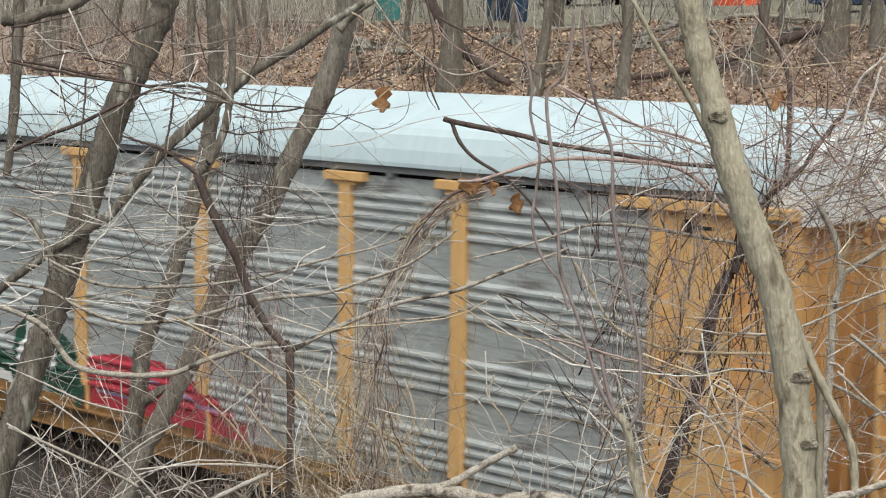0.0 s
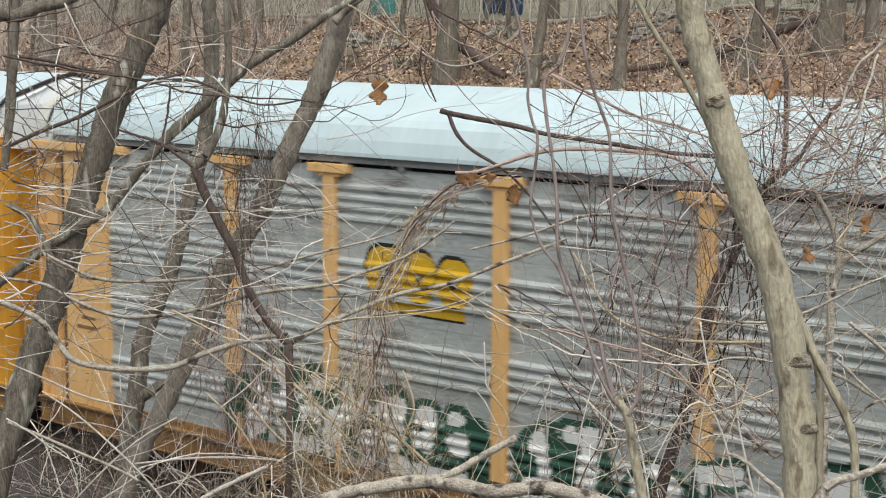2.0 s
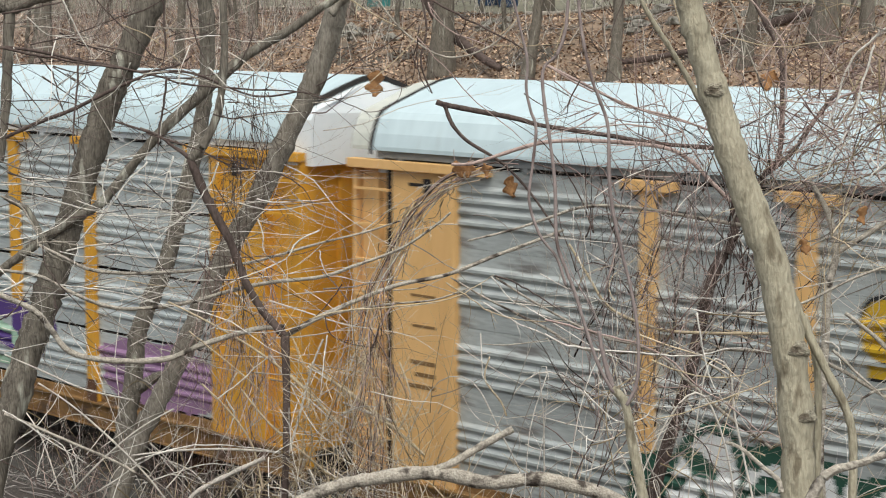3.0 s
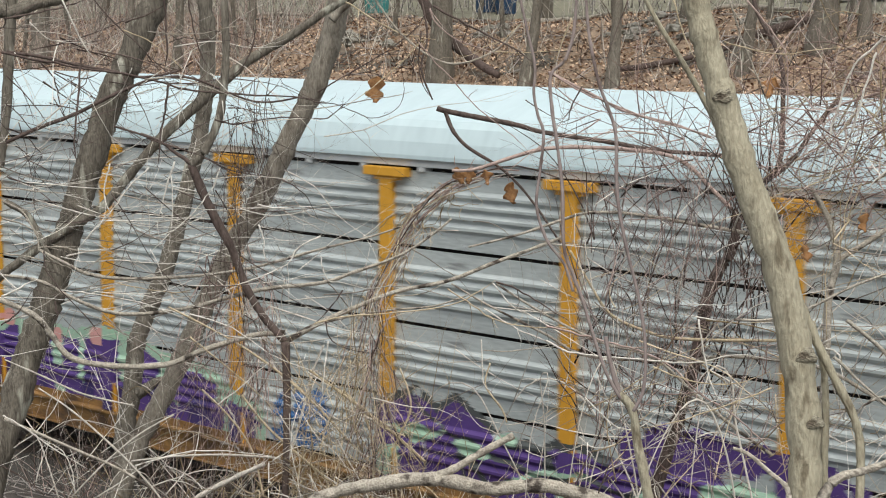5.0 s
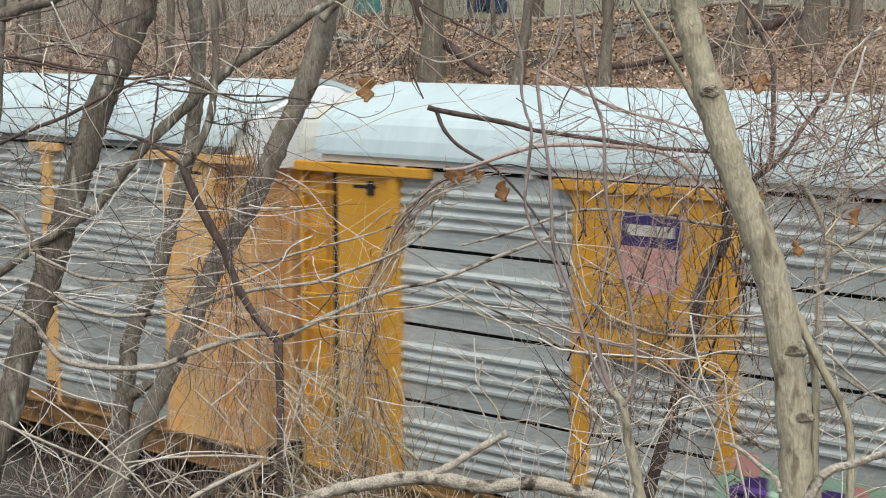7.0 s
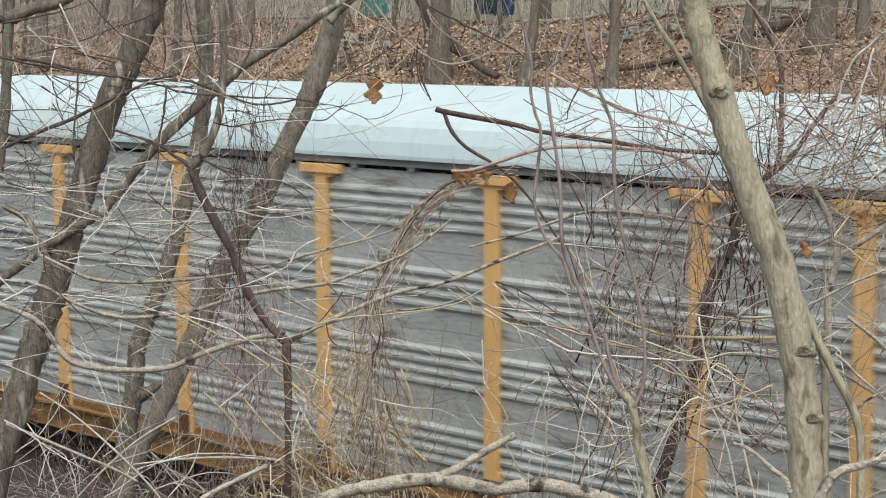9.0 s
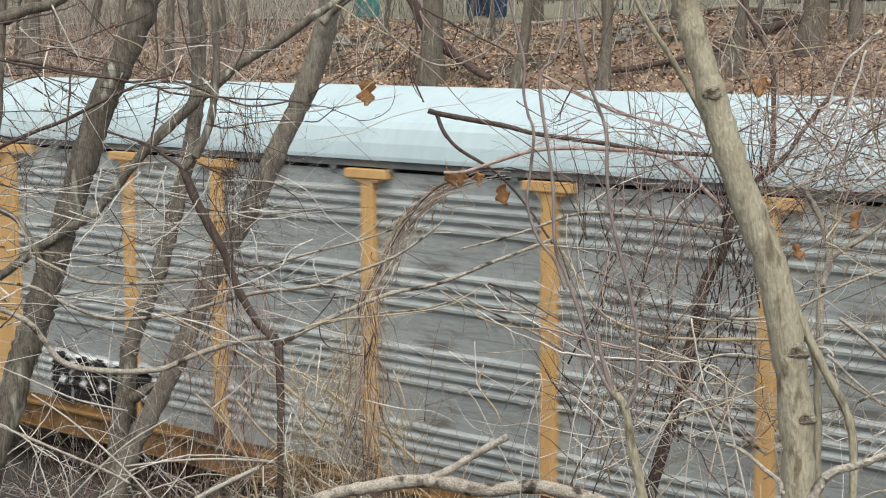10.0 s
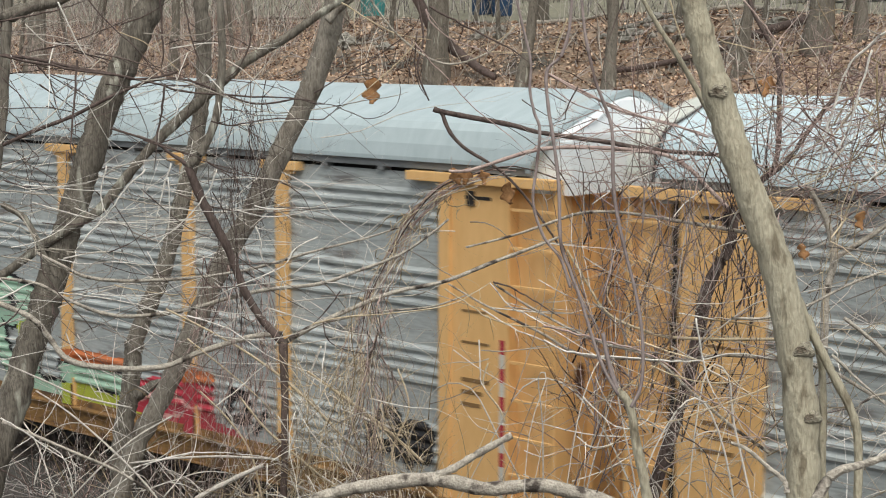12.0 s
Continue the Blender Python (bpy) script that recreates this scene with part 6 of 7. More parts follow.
shoot(TWIG_TAN, right_twigs, [(-6.449, 9.393, 6.831, 0.0060), (-6.387, 9.439, 6.590, 0.0047), (-6.323, 9.480, 6.442, 0.0034)])
shoot(BRANCH_GREY, right_twigs, [(-6.271, 9.796, 6.834, 0.0081), (-6.205, 9.841, 6.589, 0.0073), (-6.104, 9.901, 6.325, 0.0064), (-6.034, 9.937, 6.137, 0.0055), (-5.964, 9.971, 5.986, 0.0047)])
shoot(TWIG_RED, right_twigs, [(-6.363, 10.154, 6.840, 0.0076), (-6.231, 10.239, 6.647, 0.0069), (-6.136, 10.296, 6.492, 0.0063), (-6.109, 10.306, 6.240, 0.0056), (-6.118, 10.288, 5.968, 0.0050), (-6.155, 10.258, 5.851, 0.0043)])
shoot(TWIG_TAN, right_twigs, [(-5.984, 9.291, 6.561, 0.0043), (-5.833, 9.386, 6.511, 0.0038), (-5.657, 9.493, 6.482, 0.0033), (-5.470, 9.602, 6.517, 0.0029), (-5.257, 9.721, 6.535, 0.0024)])
shoot(TWIG_RED, right_twigs, [(-7.449, 9.337, 6.337, 0.0067), (-7.291, 9.457, 6.219, 0.0061), (-7.100, 9.597, 6.121, 0.0055), (-6.841, 9.777, 6.004, 0.0050), (-6.580, 9.950, 5.927, 0.0044), (-6.463, 10.022, 5.869, 0.0038)])
shoot(TWIG_RED, right_twigs, [(-7.458, 9.413, 6.236, 0.0046), (-7.298, 9.532, 6.098, 0.0040), (-7.074, 9.697, 6.047, 0.0033), (-6.786, 9.902, 6.060, 0.0026)])
shoot(TWIG_WHITE, right_twigs, [(-5.568, 10.747, 6.626, 0.0106), (-5.691, 10.682, 6.510, 0.0098), (-5.803, 10.619, 6.355, 0.0091), (-5.861, 10.579, 6.121, 0.0083), (-5.903, 10.546, 5.926, 0.0076), (-5.938, 10.505, 5.651, 0.0068), (-5.947, 10.489, 5.533, 0.0061)])
shoot(TWIG_WHITE, right_twigs, [(-5.118, 9.681, 6.501, 0.0077), (-5.171, 9.648, 6.273, 0.0068), (-5.221, 9.610, 6.026, 0.0060), (-5.300, 9.552, 5.812, 0.0052), (-5.350, 9.508, 5.634, 0.0044)])
shoot(TWIG_RED, right_twigs, [(-5.597, 10.862, 6.237, 0.0107), (-5.770, 10.769, 6.177, 0.0098), (-5.936, 10.675, 6.097, 0.0089), (-6.032, 10.615, 5.978, 0.0079), (-6.160, 10.532, 5.837, 0.0070), (-6.281, 10.440, 5.597, 0.0061)])
shoot(TWIG_RED, right_twigs, [(-5.933, 9.289, 6.231, 0.0058), (-6.017, 9.227, 6.087, 0.0050), (-6.041, 9.202, 5.942, 0.0041), (-6.105, 9.142, 5.724, 0.0033)])
shoot(BARK_DARK, right_twigs, [(-6.680, 9.206, 6.831, 0.0048), (-6.740, 9.165, 6.628, 0.0038), (-6.797, 9.121, 6.405, 0.0027)])
shoot(BARK_DARK, right_twigs, [(-7.143, 9.328, 6.244, 0.0062), (-7.200, 9.277, 6.089, 0.0049), (-7.204, 9.270, 6.012, 0.0035)])
shoot(TWIG_RED, right_twigs, [(-5.571, 10.824, 6.043, 0.0043), (-5.743, 10.730, 5.982, 0.0034), (-5.943, 10.618, 5.941, 0.0024)])
shoot(TWIG_WHITE, right_twigs, [(-5.184, 10.093, 5.770, 0.0080), (-5.279, 10.036, 5.676, 0.0063), (-5.306, 10.014, 5.602, 0.0046)])
shoot(BARK_DARK, right_twigs, [(-6.482, 10.305, 5.895, 0.0051), (-6.352, 10.390, 5.976, 0.0040), (-6.255, 10.453, 6.056, 0.0029)])
shoot(TWIG_RED, right_twigs, [(-7.160, 8.990, 4.610, 0.0082), (-6.971, 9.126, 4.556, 0.0077), (-6.780, 9.257, 4.502, 0.0073), (-6.586, 9.382, 4.441, 0.0069), (-6.416, 9.476, 4.340, 0.0064), (-6.271, 9.537, 4.194, 0.0060), (-6.098, 9.621, 4.088, 0.0055), (-5.920, 9.695, 3.947, 0.0051), (-5.787, 9.735, 3.805, 0.0047)])
shoot(TWIG_WHITE, right_twigs, [(-6.949, 8.727, 4.573, 0.0071), (-6.822, 8.809, 4.501, 0.0067), (-6.640, 8.942, 4.474, 0.0063), (-6.427, 9.093, 4.464, 0.0058), (-6.212, 9.239, 4.448, 0.0054), (-6.090, 9.323, 4.462, 0.0050), (-5.911, 9.449, 4.516, 0.0045), (-5.705, 9.569, 4.487, 0.0041)])
shoot(TWIG_TAN, right_twigs, [(-6.364, 9.134, 4.417, 0.0060), (-6.203, 9.228, 4.348, 0.0053), (-6.014, 9.345, 4.317, 0.0047), (-5.862, 9.447, 4.341, 0.0040), (-5.716, 9.555, 4.420, 0.0034)])
shoot(TWIG_TAN, right_twigs, [(-5.604, 9.373, 4.350, 0.0059), (-5.776, 9.245, 4.254, 0.0052), (-5.975, 9.092, 4.157, 0.0046), (-6.118, 8.980, 4.098, 0.0040), (-6.291, 8.848, 4.057, 0.0033)])
shoot(TWIG_WHITE, right_twigs, [(-5.974, 9.070, 4.790, 0.0069), (-5.920, 9.061, 4.577, 0.0059), (-5.849, 9.057, 4.366, 0.0050), (-5.756, 9.082, 4.228, 0.0040)])
shoot(TWIG_WHITE, right_twigs, [(-6.560, 8.654, 4.256, 0.0054), (-6.423, 8.718, 4.116, 0.0049), (-6.312, 8.783, 4.058, 0.0043), (-6.215, 8.865, 4.104, 0.0037), (-6.168, 8.922, 4.194, 0.0031)])
shoot(TWIG_WHITE, right_twigs, [(-7.000, 9.173, 3.830, 0.0050), (-6.895, 9.230, 3.756, 0.0043), (-6.716, 9.379, 3.818, 0.0036), (-6.595, 9.477, 3.860, 0.0028)])
shoot(TWIG_WHITE, right_twigs, [(-7.460, 9.373, 3.825, 0.0047), (-7.347, 9.491, 3.926, 0.0027)])
shoot(BRANCH_GREY, right_twigs, [(-4.940, 9.715, 4.352, 0.0107), (-5.063, 9.638, 4.293, 0.0084), (-5.126, 9.577, 4.183, 0.0061)])
shoot(BRANCH_GREY, right_twigs, [(-5.205, 9.446, 4.594, 0.0115), (-5.036, 9.505, 4.444, 0.0091), (-4.857, 9.559, 4.281, 0.0066)])
shoot(TWIG_WHITE, right_twigs, [(-5.886, 10.556, 4.411, 0.0086), (-5.797, 10.598, 4.375, 0.0068), (-5.795, 10.583, 4.297, 0.0049)])
shoot(TWIG_WHITE, right_twigs, [(-5.602, 10.007, 4.560, 0.0061), (-5.423, 10.133, 4.698, 0.0035)])
shoot(BARK_DARK, right_twigs, [(-5.459, 9.778, 4.118, 0.0048), (-5.245, 9.911, 4.184, 0.0028)])
shoot(TWIG_WHITE, right_twigs, [(-5.317, 9.566, 4.064, 0.0059), (-5.167, 9.627, 3.984, 0.0034)])
shoot(TWIG_WHITE, right_twigs, [(-5.177, 10.197, 3.974, 0.0062), (-5.332, 10.090, 3.872, 0.0035)])
shoot(BARK_DARK, right_twigs, [(-7.082, 9.221, 3.403, 0.0063), (-7.052, 9.308, 3.594, 0.0057), (-7.013, 9.386, 3.749, 0.0050), (-6.983, 9.475, 3.982, 0.0043), (-6.983, 9.507, 4.099, 0.0036)])
shoot(BARK_DARK, right_twigs, [(-6.642, 8.928, 3.543, 0.0048), (-6.608, 9.036, 3.800, 0.0038), (-6.580, 9.122, 4.022, 0.0028)])
shoot(BARK_DARK, right_twigs, [(-6.267, 9.267, 3.968, 0.0052), (-6.096, 9.350, 3.865, 0.0045), (-6.012, 9.362, 3.723, 0.0037), (-5.859, 9.403, 3.542, 0.0030)])
shoot(TWIG_WHITE, bank_stalks, [(-10.611, 6.919, 3.781, 0.0068), (-10.505, 7.038, 3.678, 0.0058), (-10.363, 7.182, 3.525, 0.0049), (-10.192, 7.357, 3.370, 0.0039)])
shoot(TWIG_WHITE, bank_stalks, [(-11.042, 8.071, 2.847, 0.0065), (-10.890, 8.359, 3.038, 0.0055), (-10.750, 8.602, 3.195, 0.0046), (-10.627, 8.802, 3.321, 0.0037)])
shoot(TWIG_WHITE, bank_stalks, [(-9.959, 7.620, 3.381, 0.0068), (-9.755, 7.913, 3.467, 0.0058), (-9.540, 8.172, 3.467, 0.0049), (-9.279, 8.448, 3.415, 0.0039)])
shoot(TWIG_WHITE, bank_stalks, [(-10.089, 8.621, 3.667, 0.0062), (-10.025, 8.651, 3.535, 0.0049), (-10.061, 8.530, 3.322, 0.0035)])
shoot(TWIG_WHITE, bank_stalks, [(-10.271, 9.241, 3.917, 0.0074), (-10.114, 9.344, 3.686, 0.0063), (-9.923, 9.480, 3.477, 0.0053), (-9.768, 9.586, 3.316, 0.0042)])
shoot(TWIG_TAN, bank_stalks, [(-9.962, 8.160, 4.290, 0.0069), (-9.802, 8.300, 4.115, 0.0059), (-9.604, 8.463, 3.897, 0.0049), (-9.395, 8.617, 3.660, 0.0039)])
shoot(TWIG_WHITE, bank_stalks, [(-11.293, 7.456, 3.319, 0.0059), (-11.218, 7.620, 3.439, 0.0050), (-11.171, 7.754, 3.606, 0.0042), (-11.148, 7.851, 3.778, 0.0033)])
shoot(TWIG_WHITE, bank_stalks, [(-11.390, 7.721, 2.973, 0.0060), (-11.398, 7.787, 3.146, 0.0047), (-11.388, 7.867, 3.297, 0.0034)])
shoot(TWIG_WHITE, bank_stalks, [(-10.838, 7.708, 2.984, 0.0058), (-10.906, 7.711, 3.199, 0.0050), (-10.980, 7.662, 3.333, 0.0041), (-11.096, 7.535, 3.428, 0.0033)])
shoot(TWIG_WHITE, bank_stalks, [(-10.697, 8.263, 2.941, 0.0064), (-10.545, 8.489, 3.016, 0.0055), (-10.412, 8.675, 3.073, 0.0046), (-10.229, 8.877, 3.041, 0.0036)])
shoot(TWIG_WHITE, bank_stalks, [(-9.729, 8.229, 3.786, 0.0055), (-9.636, 8.378, 3.906, 0.0047), (-9.569, 8.492, 4.029, 0.0039), (-9.494, 8.600, 4.111, 0.0031)])
shoot(TWIG_TAN, bank_stalks, [(-9.685, 8.978, 3.758, 0.0057), (-9.686, 9.043, 3.976, 0.0045), (-9.760, 9.025, 4.197, 0.0032)])
shoot(TWIG_WHITE, bank_stalks, [(-9.900, 7.859, 3.125, 0.0055), (-9.832, 8.027, 3.323, 0.0047), (-9.821, 8.105, 3.486, 0.0039), (-9.836, 8.149, 3.651, 0.0031)])
shoot(BARK_DARK, bank_stalks, [(-11.458, 7.429, 3.159, 0.0074), (-11.326, 7.573, 3.038, 0.0058), (-11.212, 7.675, 2.898, 0.0042)])
shoot(TWIG_WHITE, bank_stalks, [(-10.450, 7.831, 4.012, 0.0051), (-10.399, 7.811, 3.757, 0.0040), (-10.364, 7.794, 3.588, 0.0029)])


thicket("twig_tangle", "slender dark shoots climbing among the shrubs", "twigs", STEM_DARK, (-7.1, 10.35, 4.3), (0.6, 0.4, 1.0), 75, (0.5, 1.4), 0.0052, (0.1, 0, 1.0), 0.35, 31, 0, 0.38)
thicket("twig_tangle", "slender reddish shoots climbing among the shrubs", "twigs", TWIG_RED, (-6.95, 10.45, 4.1), (0.75, 0.4, 0.9), 80, (0.5, 1.4), 0.0046, (0.15, 0, 0.9), 0.45, 32, 0, 0.38)
thicket("twig_tangle", "long bleached shoots crossing the shrubs", "twigs", TWIG_WHITE, (-6.9, 10.3, 4.2), (1.3, 0.6, 1.2), 44, (0.7, 1.7), 0.0045, (0.8, 0, -0.25), 0.45, 33, -0.10, 0.25)
thicket("twig_tangle", "fine reddish twigs matted high on the bank", "twigs", TWIG_RED, (-5.75, 10.95, 5.85), (0.85, 0.6, 0.5), 190, (0.35, 1.1), 0.0044, (0.4, 0, 0.35), 0.6, 34, 0, 0.2)
thicket("twig_tangle", "long bleached shoots arching among the trunks", "twigs", TWIG_WHITE, (-10.6, 7.9, 4.75), (1.2, 0.7, 0.75), 34, (0.6, 1.7), 0.0042, (1.0, 0, -0.35), 0.3, 35, -0.10, 0.22)
thicket("twig_tangle", "long dark shoots arching among the trunks", "twigs", BARK_DARK, (-10.6, 7.9, 5.2), (1.3, 0.7, 1.1), 30, (0.6, 1.7), 0.0042, (0.9, 0, -0.5), 0.4, 36, -0.09, 0.24)
thicket("twig_tangle", "upright bleached shoots beside the leaning tree", "twigs", TWIG_WHITE, (-10.5, 8.1, 6.2), (1.1, 0.5, 0.4), 16, (0.4, 1.0), 0.0040, (0.2, 0, -0.9), 0.5, 37, 0, 0.3)
thicket("hanging_vine", "thin dark vine strands hanging beside the crooked tree", "vine", BARK_DARK, (-9.85, 8.45, 5.35), (0.14, 0.15, 0.75), 42, (0.4, 1.0), 0.0032, (0.05, 0, -1), 0.18, 38, 0.05, 0.2)
thicket("hanging_vine", "thin reddish vine strands hanging beside the sapling", "vine", TWIG_RED, (-9.6, 8.5, 4.1), (0.22, 0.2, 0.6), 36, (0.4, 1.0), 0.0036, (0.0, 0, -1), 0.2, 39, 0.05, 0.2)
thicket("twig_tangle", "fine straw-coloured stalks matted low on the bank", "twigs", TWIG_TAN, (-8.9, 9.0, 3.35), (0.55, 0.4, 0.35), 110, (0.3, 1.0), 0.0042, (-0.2, 0, 0.9), 0.5, 40, 0, 0.3)
thicket("twig_tangle", "fine bleached stalks matted low on the bank", "twigs", TWIG_WHITE, (-10.2, 8.3, 3.1), (1.3, 0.5, 0.3), 45, (0.3, 1.0), 0.0038, (0.8, 0, 0.3), 0.7, 41, 0, 0.2)
thicket("twig_tangle", "upright straw-coloured stalks below the dry vine", "twigs", TWIG_TAN, (-8.75, 8.6, 3.65), (0.36, 0.3, 0.4), 40, (0.4, 1.1), 0.0042, (0.15, 0, 1.0), 0.4, 43, 0, 0.34)
thicket("twig_tangle", "bleached crooked stalks below the dry vine", "twigs", TWIG_WHITE, (-8.85, 8.5, 3.55), (0.45, 0.3, 0.4), 45, (0.4, 1.1), 0.0042, (0.7, 0, -0.5), 0.5, 44, 0, 0.34)
thicket("hanging_vine", "reddish vine strands hanging below the arch", "vine", TWIG_RED, (-8.55, 8.72, 4.2), (0.09, 0.12, 0.75), 46, (0.4, 1.0), 0.0036, (-0.05, 0, -1), 0.15, 45, 0.05, 0.25)
thicket("hanging_vine", "dark vine strands hanging below the arch", "vine", BARK_DARK, (-8.55, 8.72, 4.1), (0.08, 0.12, 0.7), 24, (0.4, 1.0), 0.0036, (-0.05, 0, -1), 0.15, 46, 0.05, 0.25)


def vine_arch():
    """A bundle of dry vine strands that arches over and hangs down."""
    rng = random.Random(12)
    thing = tagged(new("dry_vine"), "arching bundle of dry reddish vine strands", "vine")
    spine = [(-9.16, 11.70, 5.36), (-9.55, 11.50, 5.42), (-9.90, 11.42, 5.33), (-10.25, 11.40, 5.18), (-10.55, 11.25, 4.90), (-10.66, 11.15, 4.55), (-10.80, 11.00, 4.10), (-10.88, 10.92, 3.65), (-10.98, 10.85, 3.10)]
    for k in range(20):
        pts = []
        spread = rng.uniform(0.01, 0.05)
        off = Vector((rng.gauss(0, spread), rng.gauss(0, spread), rng.gauss(0, spread * 0.6)))
        a = rng.randint(0, 3)
        b = rng.randint(6, 9)
        for q in spine[a:b]:
            off = off * 0.7 + Vector((rng.gauss(0, 0.04), rng.gauss(0, 0.04), rng.gauss(0, 0.05)))
            pts.append(Vector(q) + off)
        v, f = tube_data(pts, [rng.uniform(0.003, 0.007)] * len(pts), 4, 3)
        under("strand", mesh_of("strand", v, f, rng.choice((TWIG_RED, TWIG_TAN, BARK_DARK, TWIG_RED, TWIG_WHITE)), True), thing)
    pieces = []
    for k in range(110):
        q = Vector(rng.choice(spine[3:8])) + Vector((rng.gauss(0, 0.08), rng.gauss(0, 0.08), rng.gauss(0, 0.08)))
        sprig(rng, q, (rng.gauss(0, 0.6), rng.gauss(0, 0.6), -0.7), rng.uniform(0.15, 0.5), 0.0055, 0.15, 0.7, 1, pieces)
    v, f = join(pieces)
    under("tendril", mesh_of("tendril", v, f, TWIG_TAN, True), thing, "pale dry tendrils")


vine_arch()

def canes(name, label, material, x0, x1, y0, y1, count, reach, rise, r, seed):
    """Dead bramble canes that rise from the ground, arch over and come down again."""
    rng = random.Random(seed)
    pieces = []
    for _ in range(count):
        x, y = rng.uniform(x0, x1), rng.uniform(y0, y1)
        a, d, h = rng.uniform(0, 6.28), rng.uniform(*reach), rng.uniform(*rise)
        pts, n = [], 7
        for i in range(n):
            t = i / (n - 1)
            px, py = x + math.cos(a) * d * t, y + math.sin(a) * d * t * 0.6
            pts.append((px + rng.gauss(0, 0.03), py + rng.gauss(0, 0.03), ground_z(px, py) - 0.02 + h * math.sin(math.pi * min(t * 0.9, 1)) ** 0.8 + rng.gauss(0, 0.03)))
        s = r * rng.uniform(0.6, 1.3)
        pieces.append(tube_data(pts, [s * (1 - 0.09 * i) for i in range(n)], 5, 3))
        for _ in range(rng.randint(1, 4)):
            k = rng.randint(1, n - 2)
            sprig(rng, pts[k], (rng.gauss(0, 1), rng.gauss(0, 1), rng.gauss(0.2, 0.6)), rng.uniform(0.2, 0.6), s * 0.6, 0, 0.4, 1, pieces)
    v, f = join(pieces)
    tagged(new(name, mesh_of(name, v, f, material, True)), label, "brambles", kind="stuff")


brush("dead_brush", "grey dead stalks and brambles on the bank", TWIG_GREY, -13.0, -7.4, 8.6, 12.2, 60, (0.5, 1.5), 0.008, 21, 0.9)
brush("dead_brush", "tan dry grass stalks on the bank", TWIG_TAN, -12.4, -8.8, 9.2, 12.4, 60, (0.7, 2.0), 0.0072, 22, 0.45, 0.03)
brush("dead_brush", "reddish dead stalks on the bank", TWIG_RED, -14.0, -4.5, 9.0, 12.6, 90, (0.6, 1.8), 0.0068, 23, 0.6, 0.03)
brush("dead_brush", "pale dry brambles beside the track", TWIG_DIM, -24.0, -13.0, 9.6, 12.0, 120, (0.1, 0.3), 0.007, 24, 1.4, 0.06)
brush("dead_brush", "grey brambles beside the track", TWIG_DIM, -22.0, -12.0, 8.4, 12.0, 200, (0.1, 0.3), 0.007, 26, 1.4, 0.06)
brush("dead_brush", "dry stalks round the leaning sapling", TWIG_GREY, -8.2, -3.4, 9.2, 12.4, 300, (0.8, 2.2), 0.0062, 25, 0.6, 0.02)
brush("dead_brush", "long straight dead stalks leaning over one another", TWIG_WHITE, -13.0, -7.6, 9.4, 12.4, 80, (0.9, 2.1), 0.0075, 27, 1.1, 0.02)
brush("dead_brush", "long tan stalks leaning over one another", TWIG_TAN, -13.0, -8.4, 9.4, 12.6, 50, (0.9, 2.2), 0.0078, 28, 0.8, 0.02)
brush("dead_brush", "thin reddish stems standing before the wagons", TWIG_RED, -15.5, -11.0, 10.2, 12.6, 150, (0.7, 1.7), 0.0055, 29, 0.35, 0.0)
brush("dead_brush", "thin dark stems standing before the wagons", BARK_DARK, -15.5, -8.6, 10.2, 12.4, 120, (0.6, 1.5), 0.0058, 30, 0.5, 0.0)
canes("bramble_canes", "pale arching bramble canes on the bank", TWIG_GREY, -15.0, -7.5, 9.2, 12.4, 34, (1.4, 3.0), (0.4, 1.1), 0.008, 71)
canes("bramble_canes", "tan arching bramble canes on the bank", TWIG_TAN, -13.0, -8.0, 9.2, 12.6, 32, (1.2, 2.6), (0.6, 1.5), 0.0078, 72)
canes("bramble_canes", "grey arching bramble canes beside the track", TWIG_DIM, -22.0, -13.0, 9.0, 12.0, 45, (1.0, 2.2), (0.05, 0.18), 0.007, 73)
canes("bramble_canes", "grey arching canes round the leaning sapling", TWIG_GREY, -8.0, -3.6, 9.4, 12.2, 50, (1.0, 2.4), (1.0, 2.6), 0.0075, 74)


def ground_sticks():
    """Loose sticks lying about on both banks."""
    rng = random.Random(33)
    for (x0, x1, y0, y1, n, r, ln, label) in ((-26, -8, 8.5, 11.6, 260, 0.0055, (0.3, 1.0), "loose grey sticks lying on the near bank"), (-56, -14, 33, 42, 420, 0.016, (0.4, 1.8), "loose grey sticks lying on the far bank")):
        pieces = []
        for _ in range(n):
            x, y = rng.uniform(x0, x1), rng.uniform(y0, y1)
            a, h = rng.uniform(0, 6.28), rng.uniform(*ln) / 2
            dx, dy = math.cos(a) * h, math.sin(a) * h
            pts = [(x + dx * s, y + dy * s, ground_z(x + dx * s, y + dy * s) + 0.03 + rng.uniform(0, 0.06)) for s in (-1, 0, 1)]
            pieces.append(tube_data(pts, [r, r * 0.8, r * 0.4], 4, 2))
        v, f = join(pieces)
        tagged(new("fallen_sticks", mesh_of("fallen_sticks", v, f, TWIG_DIM, True)), label, "sticks", kind="stuff")


ground_sticks()


